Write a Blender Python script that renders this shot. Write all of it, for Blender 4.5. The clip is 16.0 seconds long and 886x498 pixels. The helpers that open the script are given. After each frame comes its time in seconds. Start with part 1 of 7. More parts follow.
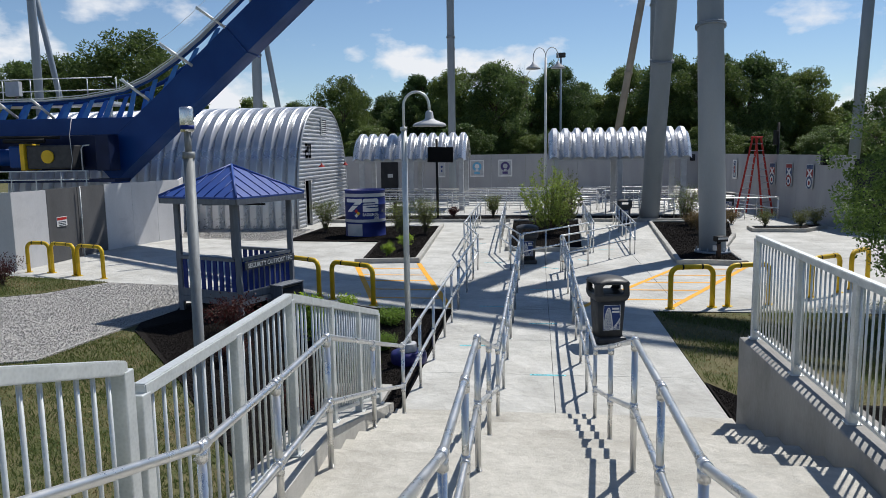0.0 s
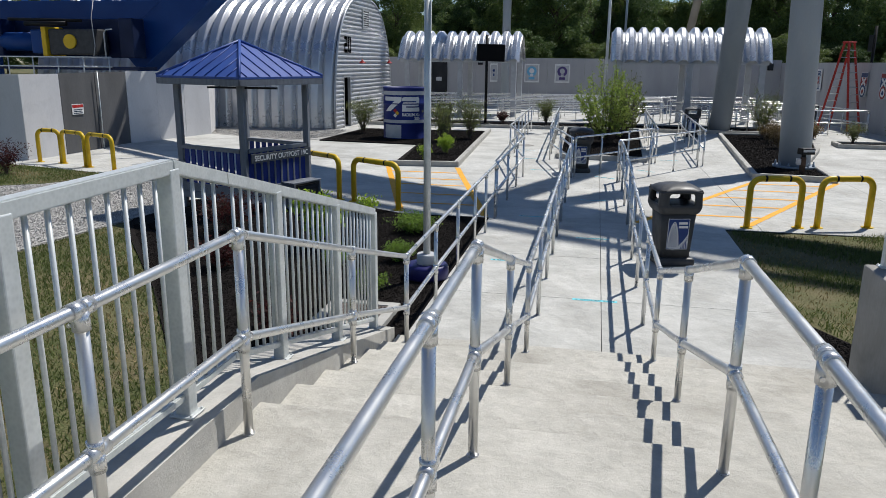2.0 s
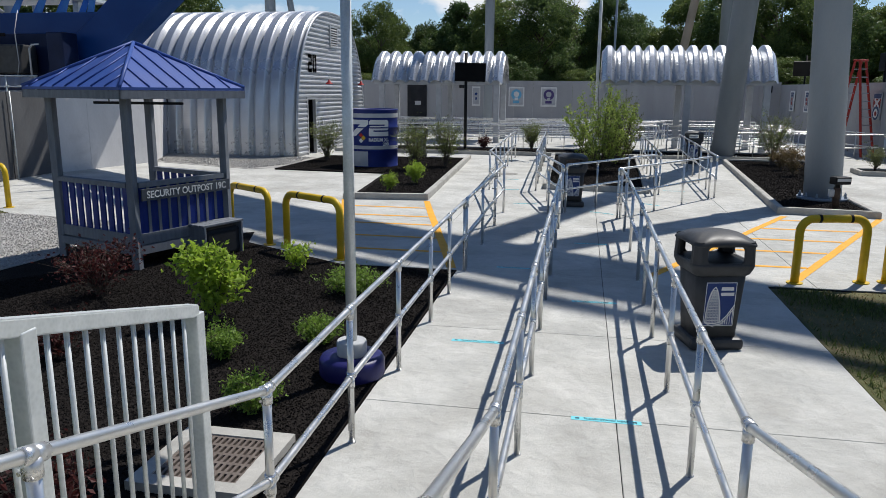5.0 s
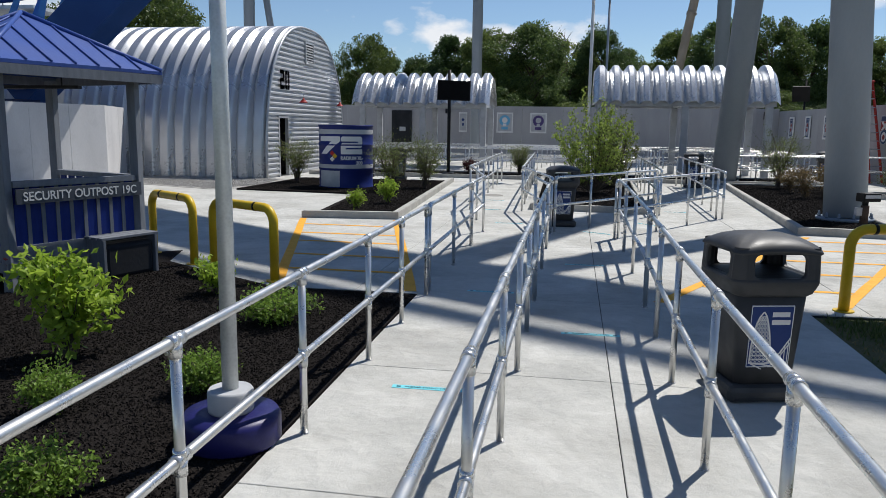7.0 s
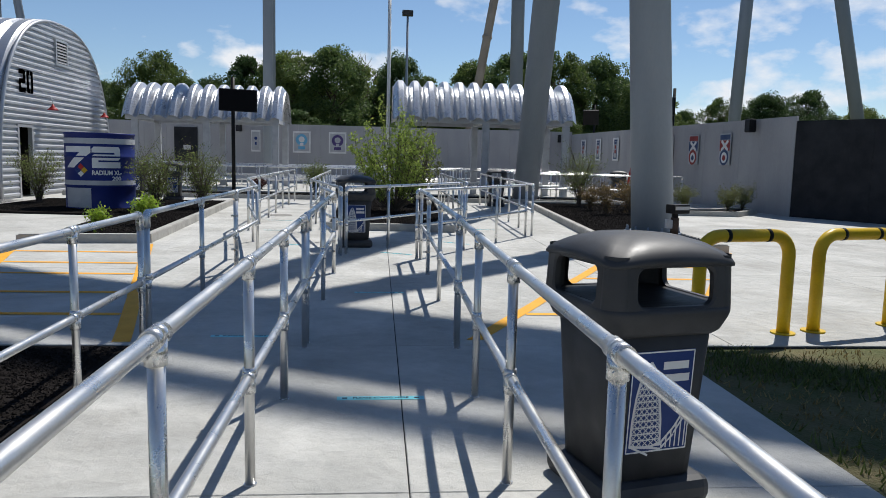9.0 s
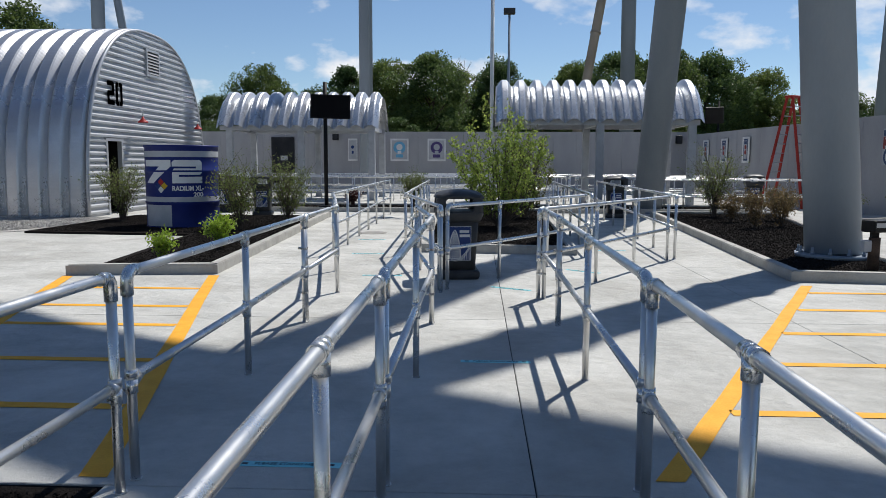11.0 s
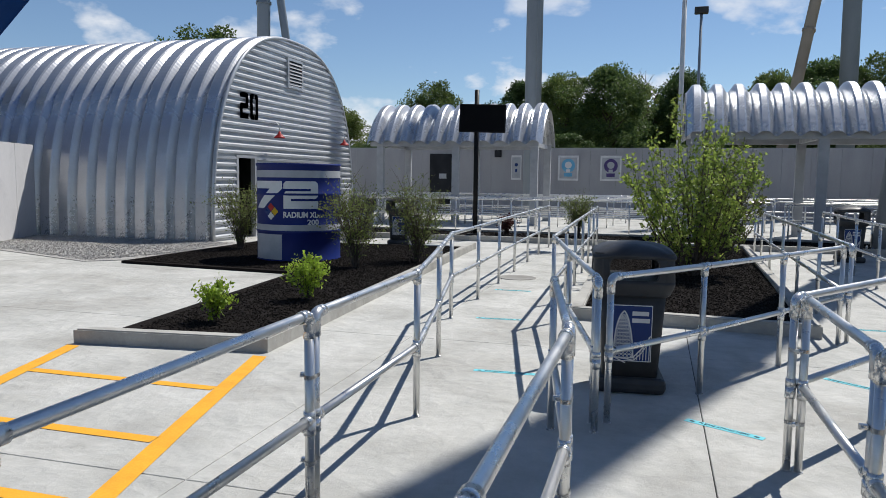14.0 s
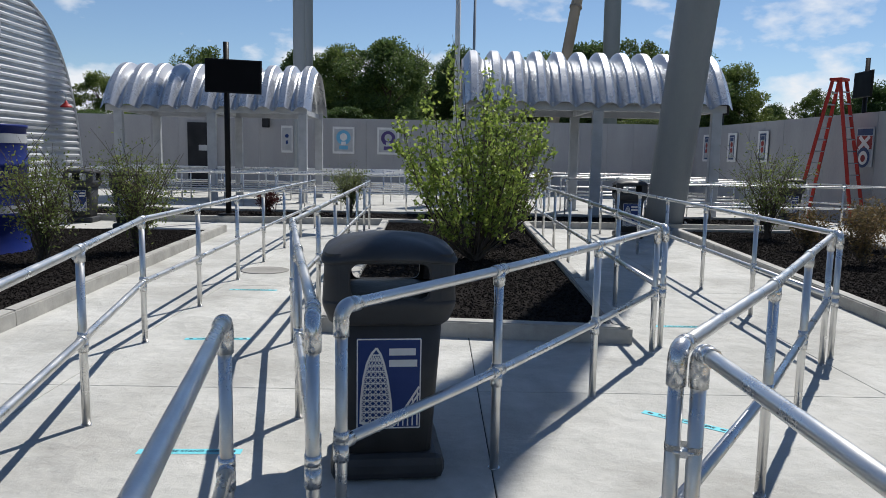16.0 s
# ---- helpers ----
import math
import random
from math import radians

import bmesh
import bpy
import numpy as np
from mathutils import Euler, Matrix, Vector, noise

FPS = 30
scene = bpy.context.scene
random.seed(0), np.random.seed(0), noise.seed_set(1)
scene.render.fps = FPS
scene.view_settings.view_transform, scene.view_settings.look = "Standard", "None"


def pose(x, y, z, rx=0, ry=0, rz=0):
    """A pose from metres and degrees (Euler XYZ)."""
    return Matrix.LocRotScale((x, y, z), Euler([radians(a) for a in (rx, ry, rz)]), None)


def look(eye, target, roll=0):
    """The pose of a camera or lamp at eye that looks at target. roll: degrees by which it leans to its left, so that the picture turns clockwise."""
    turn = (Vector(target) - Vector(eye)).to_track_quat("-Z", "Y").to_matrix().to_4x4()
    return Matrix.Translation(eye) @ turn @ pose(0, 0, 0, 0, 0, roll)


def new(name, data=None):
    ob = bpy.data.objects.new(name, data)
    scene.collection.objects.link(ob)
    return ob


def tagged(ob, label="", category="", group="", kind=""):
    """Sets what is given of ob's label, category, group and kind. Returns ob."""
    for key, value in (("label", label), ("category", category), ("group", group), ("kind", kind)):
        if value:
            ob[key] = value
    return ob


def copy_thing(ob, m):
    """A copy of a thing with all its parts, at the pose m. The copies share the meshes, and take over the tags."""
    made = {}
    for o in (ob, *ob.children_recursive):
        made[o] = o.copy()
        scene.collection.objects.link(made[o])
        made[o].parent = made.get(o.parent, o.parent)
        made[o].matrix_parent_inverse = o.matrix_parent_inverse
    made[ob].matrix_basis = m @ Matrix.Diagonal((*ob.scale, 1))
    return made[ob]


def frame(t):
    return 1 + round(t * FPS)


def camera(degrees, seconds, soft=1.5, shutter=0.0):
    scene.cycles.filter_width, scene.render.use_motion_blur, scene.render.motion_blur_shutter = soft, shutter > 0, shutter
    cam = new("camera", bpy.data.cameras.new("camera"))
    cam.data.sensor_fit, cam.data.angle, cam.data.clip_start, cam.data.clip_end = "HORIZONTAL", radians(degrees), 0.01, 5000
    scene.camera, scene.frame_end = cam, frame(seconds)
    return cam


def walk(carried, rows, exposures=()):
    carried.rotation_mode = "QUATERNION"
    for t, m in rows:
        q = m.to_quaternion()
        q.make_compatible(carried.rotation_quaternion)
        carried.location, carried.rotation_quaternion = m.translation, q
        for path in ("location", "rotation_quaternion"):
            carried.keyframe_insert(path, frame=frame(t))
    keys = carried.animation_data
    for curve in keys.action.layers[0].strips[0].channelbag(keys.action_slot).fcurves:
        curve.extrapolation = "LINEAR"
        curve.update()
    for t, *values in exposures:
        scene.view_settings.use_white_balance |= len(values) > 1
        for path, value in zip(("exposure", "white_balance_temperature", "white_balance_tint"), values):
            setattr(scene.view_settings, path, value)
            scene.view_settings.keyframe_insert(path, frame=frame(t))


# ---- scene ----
cam = camera(62.1, 16.0, soft=0.6)
PATH = [
    (0, (-0.25, -5.755, 3.518), (-0.504, -3.788, 3.255), -0.9),
    (0.5, (-0.216, -5.232, 3.345), (-0.476, -3.269, 3.059), 0.6),
    (1, (-0.229, -4.668, 3.205), (-0.533, -2.724, 2.845), 1.6),
    (1.5, (-0.201, -4.119, 3.049), (-0.579, -2.207, 2.601), 0.5),
    (2, (-0.21, -3.543, 2.921), (-0.594, -1.643, 2.429), 0.6),
    (2.5, (-0.208, -2.958, 2.769), (-0.611, -1.053, 2.312), 1.4),
    (3, (-0.251, -2.369, 2.651), (-0.763, -0.482, 2.229), 0.5),
    (3.5, (-0.285, -1.746, 2.571), (-0.869, 0.135, 2.219), 0.7),
    (4, (-0.358, -1.169, 2.59), (-0.872, 0.745, 2.318), 1.7),
    (4.5, (-0.346, -0.621, 2.624), (-0.801, 1.302, 2.316), 1.7),
    (5, (-0.382, -0.124, 2.612), (-0.738, 1.798, 2.191), 0.5),
    (5.2, (-0.392, 0.045, 2.586), (-0.677, 1.973, 2.137), 0.1),
    (7.3, (-0.347, 2.446, 1.838), (-0.706, 4.387, 1.517), 1.4),
    (7.5, (-0.321, 2.705, 1.77), (-0.689, 4.643, 1.443), 2.1),
    (8, (-0.274, 3.285, 1.639), (-0.577, 5.241, 1.352), 2.8),
    (8.5, (-0.184, 3.891, 1.549), (-0.143, 5.874, 1.299), 1.9),
    (8.7, (-0.162, 4.131, 1.537), (0.015, 6.108, 1.291), 1.4),
    (10.8, (-0.265, 6.729, 1.563), (-0.237, 8.716, 1.331), -0.5),
    (11, (-0.297, 7.034, 1.581), (-0.389, 9.018, 1.349), 0.2),
    (11.5, (-0.349, 7.665, 1.57), (-0.53, 9.643, 1.331), 0.4),
    (12, (-0.35, 8.331, 1.568), (-0.526, 10.309, 1.336), -0.1),
    (12.5, (-0.425, 8.941, 1.573), (-0.943, 10.861, 1.359), 0.4),
    (13, (-0.425, 9.565, 1.604), (-1.039, 11.457, 1.389), 0.8),
    (13.5, (-0.403, 10.238, 1.654), (-1.033, 12.126, 1.456), 1.4),
    (14, (-0.386, 10.917, 1.727), (-0.937, 12.83, 1.535), 0.7),
    (14.5, (-0.35, 11.586, 1.694), (-0.821, 13.518, 1.473), 0.2),
    (15, (-0.372, 12.201, 1.68), (-0.724, 14.156, 1.454), 0.0),
    (15.5, (-0.333, 12.826, 1.651), (-0.501, 14.805, 1.422), 1.3),
    (16, (-0.318, 13.441, 1.614), (-0.296, 15.426, 1.366), 1.1),
]
walk(cam, [(t, look(e, g, r)) for t, e, g, r in PATH])

# ---- world, sun, exposure ----
SUN = Vector((0.34, 0.56, 1.0)).normalized()
world = bpy.data.worlds.new("sky")
scene.world = world
world.use_nodes = True
wn, wl = world.node_tree.nodes, world.node_tree.links
wn.clear()
w_out = wn.new("ShaderNodeOutputWorld")
w_bg = wn.new("ShaderNodeBackground")
w_sky = wn.new("ShaderNodeTexSky")
w_sky.sky_type = "NISHITA"
w_sky.sun_disc = False
w_sky.sun_elevation = math.asin(SUN.z)
w_sky.sun_rotation = math.atan2(SUN.x, SUN.y)
w_sky.air_density, w_sky.dust_density, w_sky.ozone_density = 0.9, 0.05, 4.5
w_co = wn.new("ShaderNodeTexCoord")
w_sep = wn.new("ShaderNodeSeparateXYZ")
wl.new(w_co.outputs["Generated"], w_sep.inputs[0])
# cumulus: noise on the direction, flattened towards the horizon
w_map = wn.new("ShaderNodeMapping")
w_map.inputs["Scale"].default_value = (1.0, 1.0, 1.9)
w_map.inputs["Location"].default_value = (0.3, 1.7, 0.4)
wl.new(w_co.outputs["Generated"], w_map.inputs["Vector"])
w_n = wn.new("ShaderNodeTexNoise")
w_n.inputs["Scale"].default_value = 7.0
w_n.inputs["Detail"].default_value = 7.0
w_n.inputs["Roughness"].default_value = 0.52
wl.new(w_map.outputs[0], w_n.inputs["Vector"])
w_r = wn.new("ShaderNodeMapRange")
w_r.inputs["From Min"].default_value, w_r.inputs["From Max"].default_value = 0.52, 0.62
wl.new(w_n.outputs["Fac"], w_r.inputs["Value"])
w_h = wn.new("ShaderNodeMapRange")
w_h.inputs["From Min"].default_value, w_h.inputs["From Max"].default_value = 0.34, 0.15
wl.new(w_sep.outputs["Z"], w_h.inputs["Value"])
w_mul = wn.new("ShaderNodeMath")
w_mul.operation = "MULTIPLY"
wl.new(w_r.outputs[0], w_mul.inputs[0])
wl.new(w_h.outputs[0], w_mul.inputs[1])
w_mix = wn.new("ShaderNodeMix")
w_mix.data_type = "RGBA"
w_mix.inputs["B"].default_value = (8.6, 8.9, 9.4, 1)
wl.new(w_mul.outputs[0], w_mix.inputs["Factor"])
wl.new(w_sky.outputs[0], w_mix.inputs["A"])
wl.new(w_mix.outputs["Result"], w_bg.inputs["Color"])
w_bg.inputs["Strength"].default_value = 0.074
wl.new(w_bg.outputs[0], w_out.inputs[0])

sun = new("sun", bpy.data.lights.new("sun", "SUN"))
sun.data.energy, sun.data.angle, sun.data.color = 4.0, radians(0.55), (1.0, 0.968, 0.915)
sun.matrix_world = look(SUN * 60, (0, 0, 0))
scene.view_settings.exposure = 0.39


# ---- materials ----
def material(name, base, dark=None, rough=0.6, metal=0.0, scale=3.0, fine=40.0, fine_mix=0.25, bump=0.1,
             spread=(0.35, 0.65), rand=0.0, rough_var=0.1, kind="noise", stretch=(1, 1, 1), dist=0.02, stain=None, swirl=0.0, crimp=False, spec=0.25, fdetail=4.0):
    """Two scales of noise between two tones, with roughness variation and bump."""
    m = bpy.data.materials.new(name)
    m.use_nodes = True
    n, l = m.node_tree.nodes, m.node_tree.links
    b = n["Principled BSDF"]
    dark = dark or tuple(c * 0.72 for c in base)
    co = n.new("ShaderNodeTexCoord")
    mp = n.new("ShaderNodeMapping")
    mp.inputs["Scale"].default_value = stretch
    l.new(co.outputs["Object"], mp.inputs["Vector"])
    big = n.new("ShaderNodeTexNoise")
    big.inputs["Scale"].default_value, big.inputs["Detail"].default_value = scale, 6.0
    l.new(mp.outputs[0], big.inputs["Vector"])
    if kind == "cells":
        small = n.new("ShaderNodeTexVoronoi")
        small.inputs["Scale"].default_value = fine
        fout = small.outputs["Distance"]
    else:
        small = n.new("ShaderNodeTexNoise")
        small.inputs["Scale"].default_value, small.inputs["Detail"].default_value = fine, fdetail
        small.inputs["Roughness"].default_value = 0.5 if fdetail < 5 else 0.72
        fout = small.outputs["Fac"]
    l.new(mp.outputs[0], small.inputs["Vector"])
    r = n.new("ShaderNodeMapRange")
    r.inputs["From Min"].default_value, r.inputs["From Max"].default_value = spread
    l.new(big.outputs["Fac"], r.inputs["Value"])
    mx = n.new("ShaderNodeMix")
    mx.data_type = "FLOAT"
    mx.inputs["Factor"].default_value = fine_mix
    l.new(r.outputs[0], mx.inputs["A"])
    fr_ = n.new("ShaderNodeMapRange")
    fr_.inputs["From Min"].default_value, fr_.inputs["From Max"].default_value = (0.3, 0.7) if kind != "cells" else (0.0, 0.8)
    l.new(fout, fr_.inputs["Value"])
    l.new(fr_.outputs[0], mx.inputs["B"])
    fac = mx.outputs["Result"]
    if rand:
        oi = n.new("ShaderNodeObjectInfo")
        a = n.new("ShaderNodeMath")
        a.operation = "MULTIPLY_ADD"
        a.inputs[1].default_value, a.inputs[2].default_value = rand, -rand / 2
        l.new(oi.outputs["Random"], a.inputs[0])
        s = n.new("ShaderNodeMath")
        s.operation = "ADD"
        l.new(fac, s.inputs[0])
        l.new(a.outputs[0], s.inputs[1])
        fac = s.outputs[0]
    col = n.new("ShaderNodeMix")
    col.data_type = "RGBA"
    col.inputs["A"].default_value, col.inputs["B"].default_value = (*dark, 1), (*base, 1)
    l.new(fac, col.inputs["Factor"])
    cout = col.outputs["Result"]
    if stain:
        tone, sscale, lo, hi, amount = stain
        sn = n.new("ShaderNodeTexNoise")
        sn.inputs["Scale"].default_value, sn.inputs["Detail"].default_value, sn.inputs["Roughness"].default_value = sscale, 8.0, 0.65
        sn.inputs["Distortion"].default_value = 0.6
        l.new(co.outputs["Object"], sn.inputs["Vector"])
        sr = n.new("ShaderNodeMapRange")
        sr.inputs["From Min"].default_value, sr.inputs["From Max"].default_value, sr.inputs["To Max"].default_value = lo, hi, amount
        l.new(sn.outputs["Fac"], sr.inputs["Value"])
        sm = n.new("ShaderNodeMix")
        sm.data_type = "RGBA"
        sm.inputs["B"].default_value = (*tone, 1)
        l.new(sr.outputs[0], sm.inputs["Factor"])
        l.new(cout, sm.inputs["A"])
        cout = sm.outputs["Result"]
    l.new(cout, b.inputs["Base Color"])
    rr = n.new("ShaderNodeMapRange")
    rr.inputs["To Min"].default_value, rr.inputs["To Max"].default_value = rough + rough_var, max(0.05, rough - rough_var)
    l.new(mx.outputs["Result"], rr.inputs["Value"])
    l.new(rr.outputs[0], b.inputs["Roughness"])
    b.inputs["Metallic"].default_value = metal
    b.inputs["Specular IOR Level"].default_value = spec if metal < 0.3 else 0.5
    if bump:
        bp = n.new("ShaderNodeBump")
        bp.inputs["Strength"].default_value, bp.inputs["Distance"].default_value = bump, dist
        height = fout
        if swirl:
            # small overlapping scallops left by the float
            wob = n.new("ShaderNodeTexNoise")
            wob.inputs["Scale"].default_value, wob.inputs["Detail"].default_value = 2.3, 3.0
            l.new(co.outputs["Object"], wob.inputs["Vector"])
            add = n.new("ShaderNodeVectorMath")
            add.operation = "MULTIPLY_ADD"
            add.inputs[1].default_value = (0.5, 0.5, 0.5)
            l.new(wob.outputs["Color"], add.inputs[0])
            l.new(co.outputs["Object"], add.inputs[2])
            vo = n.new("ShaderNodeTexVoronoi")
            vo.inputs["Scale"].default_value = 4.5
            l.new(add.outputs[0], vo.inputs["Vector"])
            ma = n.new("ShaderNodeMath")
            ma.operation = "MULTIPLY_ADD"
            ma.inputs[1].default_value = swirl
            l.new(vo.outputs["Distance"], ma.inputs[0])
            l.new(fout, ma.inputs[2])
            height = ma.outputs[0]
        if crimp:
            # fine ridges pressed across the curve of the sheet
            xyz = n.new("ShaderNodeSeparateXYZ")
            l.new(co.outputs["Object"], xyz.inputs[0])
            at = n.new("ShaderNodeMath")
            at.operation = "ARCTAN2"
            l.new(xyz.outputs["Z"], at.inputs[0])
            l.new(xyz.outputs["Y"], at.inputs[1])
            fr = n.new("ShaderNodeMath")
            fr.operation = "MULTIPLY"
            fr.inputs[1].default_value = 300.0
            l.new(at.outputs[0], fr.inputs[0])
            si = n.new("ShaderNodeMath")
            si.operation = "SINE"
            l.new(fr.outputs[0], si.inputs[0])
            ma = n.new("ShaderNodeMath")
            ma.operation = "MULTIPLY_ADD"
            ma.inputs[1].default_value = 1.6
            l.new(si.outputs[0], ma.inputs[0])
            l.new(height, ma.inputs[2])
            height = ma.outputs[0]
        l.new(height, bp.inputs["Height"])
        l.new(bp.outputs[0], b.inputs["Normal"])
    return m


def leafy(name, base, dark, rough=0.5, passing=0.25, vary=0.0):
    """Leaves: tones that vary from leaf to leaf, with some light passing through."""
    m = bpy.data.materials.new(name)
    m.use_nodes = True
    n, l = m.node_tree.nodes, m.node_tree.links
    b = n["Principled BSDF"]
    g = n.new("ShaderNodeNewGeometry")
    col = n.new("ShaderNodeMix")
    col.data_type = "RGBA"
    col.inputs["A"].default_value, col.inputs["B"].default_value = (*dark, 1), (*base, 1)
    l.new(g.outputs["Random Per Island"], col.inputs["Factor"])
    if vary:
        oi = n.new("ShaderNodeObjectInfo")
        hs = n.new("ShaderNodeHueSaturation")
        for slot, lo, hi in (("Value", 1 - vary, 1 + vary * 0.6), ("Hue", 0.5 + 0.03 * vary, 0.5 - 0.05 * vary)):
            mr = n.new("ShaderNodeMapRange")
            mr.inputs["To Min"].default_value, mr.inputs["To Max"].default_value = lo, hi
            l.new(oi.outputs["Random"], mr.inputs["Value"])
            l.new(mr.outputs[0], hs.inputs[slot])
        l.new(col.outputs["Result"], hs.inputs["Color"])
        tone = hs.outputs[0]
    else:
        tone = col.outputs["Result"]
    l.new(tone, b.inputs["Base Color"])
    b.inputs["Roughness"].default_value = rough
    b.inputs["Specular IOR Level"].default_value = 0.3 if passing else 0.05
    t = n.new("ShaderNodeBsdfTranslucent")
    l.new(tone, t.inputs["Color"])
    mix = n.new("ShaderNodeMixShader")
    mix.inputs[0].default_value = passing
    l.new(b.outputs[0], mix.inputs[1])
    l.new(t.outputs[0], mix.inputs[2])
    l.new(mix.outputs[0], n["Material Output"].inputs["Surface"])
    return m


CONCRETE = material("concrete", (0.55, 0.545, 0.515), (0.325, 0.325, 0.305), 0.86, 0, 1.1, 6, 0.38, 0.55, (0.22, 0.70), 0.16, dist=0.04, fdetail=12.0, stain=((0.27, 0.26, 0.235), 0.7, 0.46, 0.68, 0.6), swirl=0.8)
STAIR = material("stair_concrete", (0.56, 0.54, 0.49), (0.32, 0.31, 0.275), 0.9, 0, 1.6, 8, 0.5, 0.6, (0.22, 0.7), dist=0.04, fdetail=12.0, stain=((0.27, 0.255, 0.22), 1.0, 0.46, 0.70, 0.6), swirl=0.6)
JOINT = material("joint_filler", (0.05, 0.05, 0.05), (0.02, 0.02, 0.02), 0.9)
KERB = material("kerb_concrete", (0.47, 0.455, 0.42), (0.29, 0.285, 0.265), 0.9, 0, 2.2, 14, 0.4, 0.4, (0.3, 0.7), 0.15, dist=0.015, fdetail=10.0, stain=((0.22, 0.21, 0.19), 1.5, 0.52, 0.72, 0.6))
WALLC = material("wall_concrete", (0.33, 0.32, 0.30), (0.20, 0.195, 0.18), 0.92, 0, 1.7, 30, 0.2, 0.2, (0.28, 0.72), stretch=(1, 1, 0.45), dist=0.008, stain=((0.13, 0.125, 0.115), 1.1, 0.5, 0.75, 0.6))
PIPE = material("aluminium_pipe", (0.74, 0.735, 0.72), (0.60, 0.595, 0.58), 0.33, 0.92, 5, 160, 0.2, 0.0, rough_var=0.1)
FITTING = material("cast_fitting", (0.74, 0.74, 0.73), (0.58, 0.58, 0.575), 0.28, 0.85, 12, 140, 0.4, 0.02, rough_var=0.12, dist=0.001)
GALV = material("galvanised_steel", (0.62, 0.645, 0.64), (0.47, 0.495, 0.49), 0.48, 0.4, 7, 55, 0.5, 0.04, kind="cells", dist=0.002)
RIBBED = material("galvalume_sheet", (0.61, 0.62, 0.635), (0.46, 0.47, 0.49), 0.32, 0.66, 0.9, 25, 0.25, 0.10, rand=0.1, dist=0.004, crimp=True)
SIDING = material("galvalume_siding", (0.52, 0.53, 0.545), (0.40, 0.41, 0.425), 0.38, 0.4, 1.2, 30, 0.25, 0.05, dist=0.004)
COLUMN = material("grey_column_paint", (0.255, 0.295, 0.34), (0.20, 0.235, 0.28), 0.42, 0.0, 0.8, 25, 0.2, 0.04, stretch=(1, 1, 0.25), dist=0.004)
BROWN = material("weathered_tan_paint", (0.34, 0.295, 0.245), (0.25, 0.215, 0.18), 0.6, 0.0, 1.0, 20, 0.2, 0.05)
BLUE = material("coaster_blue_paint", (0.002, 0.042, 0.19), (0.0015, 0.031, 0.15), 0.45, 0.0, 0.7, 18, 0.2, 0.03)
# darkened copy of the coaster blue, with the shade put into the colour
SHADEBLUE = material("shaded_blue_steel", (0.003, 0.012, 0.055), (0.002, 0.008, 0.035), 0.5, 0, 1.2, 20, 0.3, 0.04)
BOARD = material("dark_grey_board", (0.075, 0.085, 0.10), (0.05, 0.057, 0.068), 0.6, 0, 3, 60, 0.4, 0.1)
SKYBLUE = material("light_blue_paint", (0.04, 0.19, 0.55), (0.03, 0.13, 0.42), 0.45)
ROOFBLUE = material("blue_metal_roof", (0.04, 0.085, 0.30), (0.033, 0.068, 0.245), 0.45, 0.0, 1.4, 40, 0.2, 0.03)
SLATBLUE = material("blue_painted_wood", (0.006, 0.027, 0.20), (0.004, 0.018, 0.14), 0.55, 0, 3, 60, 0.4, 0.1, rand=0.3, stretch=(6, 6, 1))
GREYWOOD = material("grey_painted_wood", (0.185, 0.20, 0.225), (0.125, 0.137, 0.157), 0.65, 0, 3, 60, 0.4, 0.12, rand=0.15, stretch=(5, 5, 1))
DRUMBLUE = material("drum_blue_paint", (0.007, 0.02, 0.155), (0.005, 0.015, 0.115), 0.5, 0, 2, 30, 0.2, 0.04)
WHITE = material("white_paint", (0.72, 0.72, 0.71), (0.60, 0.60, 0.59), 0.55, 0, 3, 40, 0.2, 0.03)
PALEGREY = material("pale_grey_paint", (0.45, 0.46, 0.475), (0.36, 0.37, 0.385), 0.55, 0, 3, 40, 0.2, 0.03)
PANEL = material("grey_fence_panel", (0.40, 0.395, 0.40), (0.30, 0.298, 0.305), 0.85, 0, 1.3, 30, 0.25, 0.1, (0.25, 0.75), 0.12, stretch=(1, 1, 0.35), dist=0.006)
PALEPANEL = material("pale_fence_panel", (0.60, 0.595, 0.60), (0.47, 0.468, 0.475), 0.85, 0, 1.3, 30, 0.25, 0.1, (0.25, 0.75), 0.12, stretch=(1, 1, 0.35), dist=0.006, stain=((0.33, 0.33, 0.34), 1.4, 0.55, 0.8, 0.5))
GATE = material("dark_gate_board", (0.105, 0.105, 0.108), (0.07, 0.07, 0.072), 0.75, 0, 1.5, 30, 0.25, 0.1, (0.25, 0.75), 0.2, stretch=(1, 1, 0.3))
DARKPANEL = material("dark_tarp", (0.022, 0.024, 0.028), (0.014, 0.015, 0.018), 0.7, 0, 2, 20, 0.2, 0.1)
YELLOW = material("safety_yellow_paint", (0.66, 0.44, 0.02), (0.50, 0.32, 0.015), 0.42, 0, 4, 60, 0.3, 0.05)
LINE = material("road_line_paint", (0.80, 0.385, 0.03), (0.62, 0.29, 0.03), 0.75, 0, 5, 90, 0.45, 0.1, (0.25, 0.6), dist=0.003)
PLASTIC = material("charcoal_plastic", (0.052, 0.053, 0.056), (0.035, 0.036, 0.038), 0.5, 0, 6, 220, 0.35, 0.12, dist=0.002)
BLACK = material("black_plastic", (0.010, 0.010, 0.011), (0.006, 0.006, 0.007), 0.5, spec=0.15)
# near-black that paints shade into the hut doorway, the vent and the drain
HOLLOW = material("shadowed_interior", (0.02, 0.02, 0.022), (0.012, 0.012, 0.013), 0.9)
LABELBLUE = material("label_blue_print", (0.018, 0.045, 0.17), (0.013, 0.035, 0.14), 0.35)
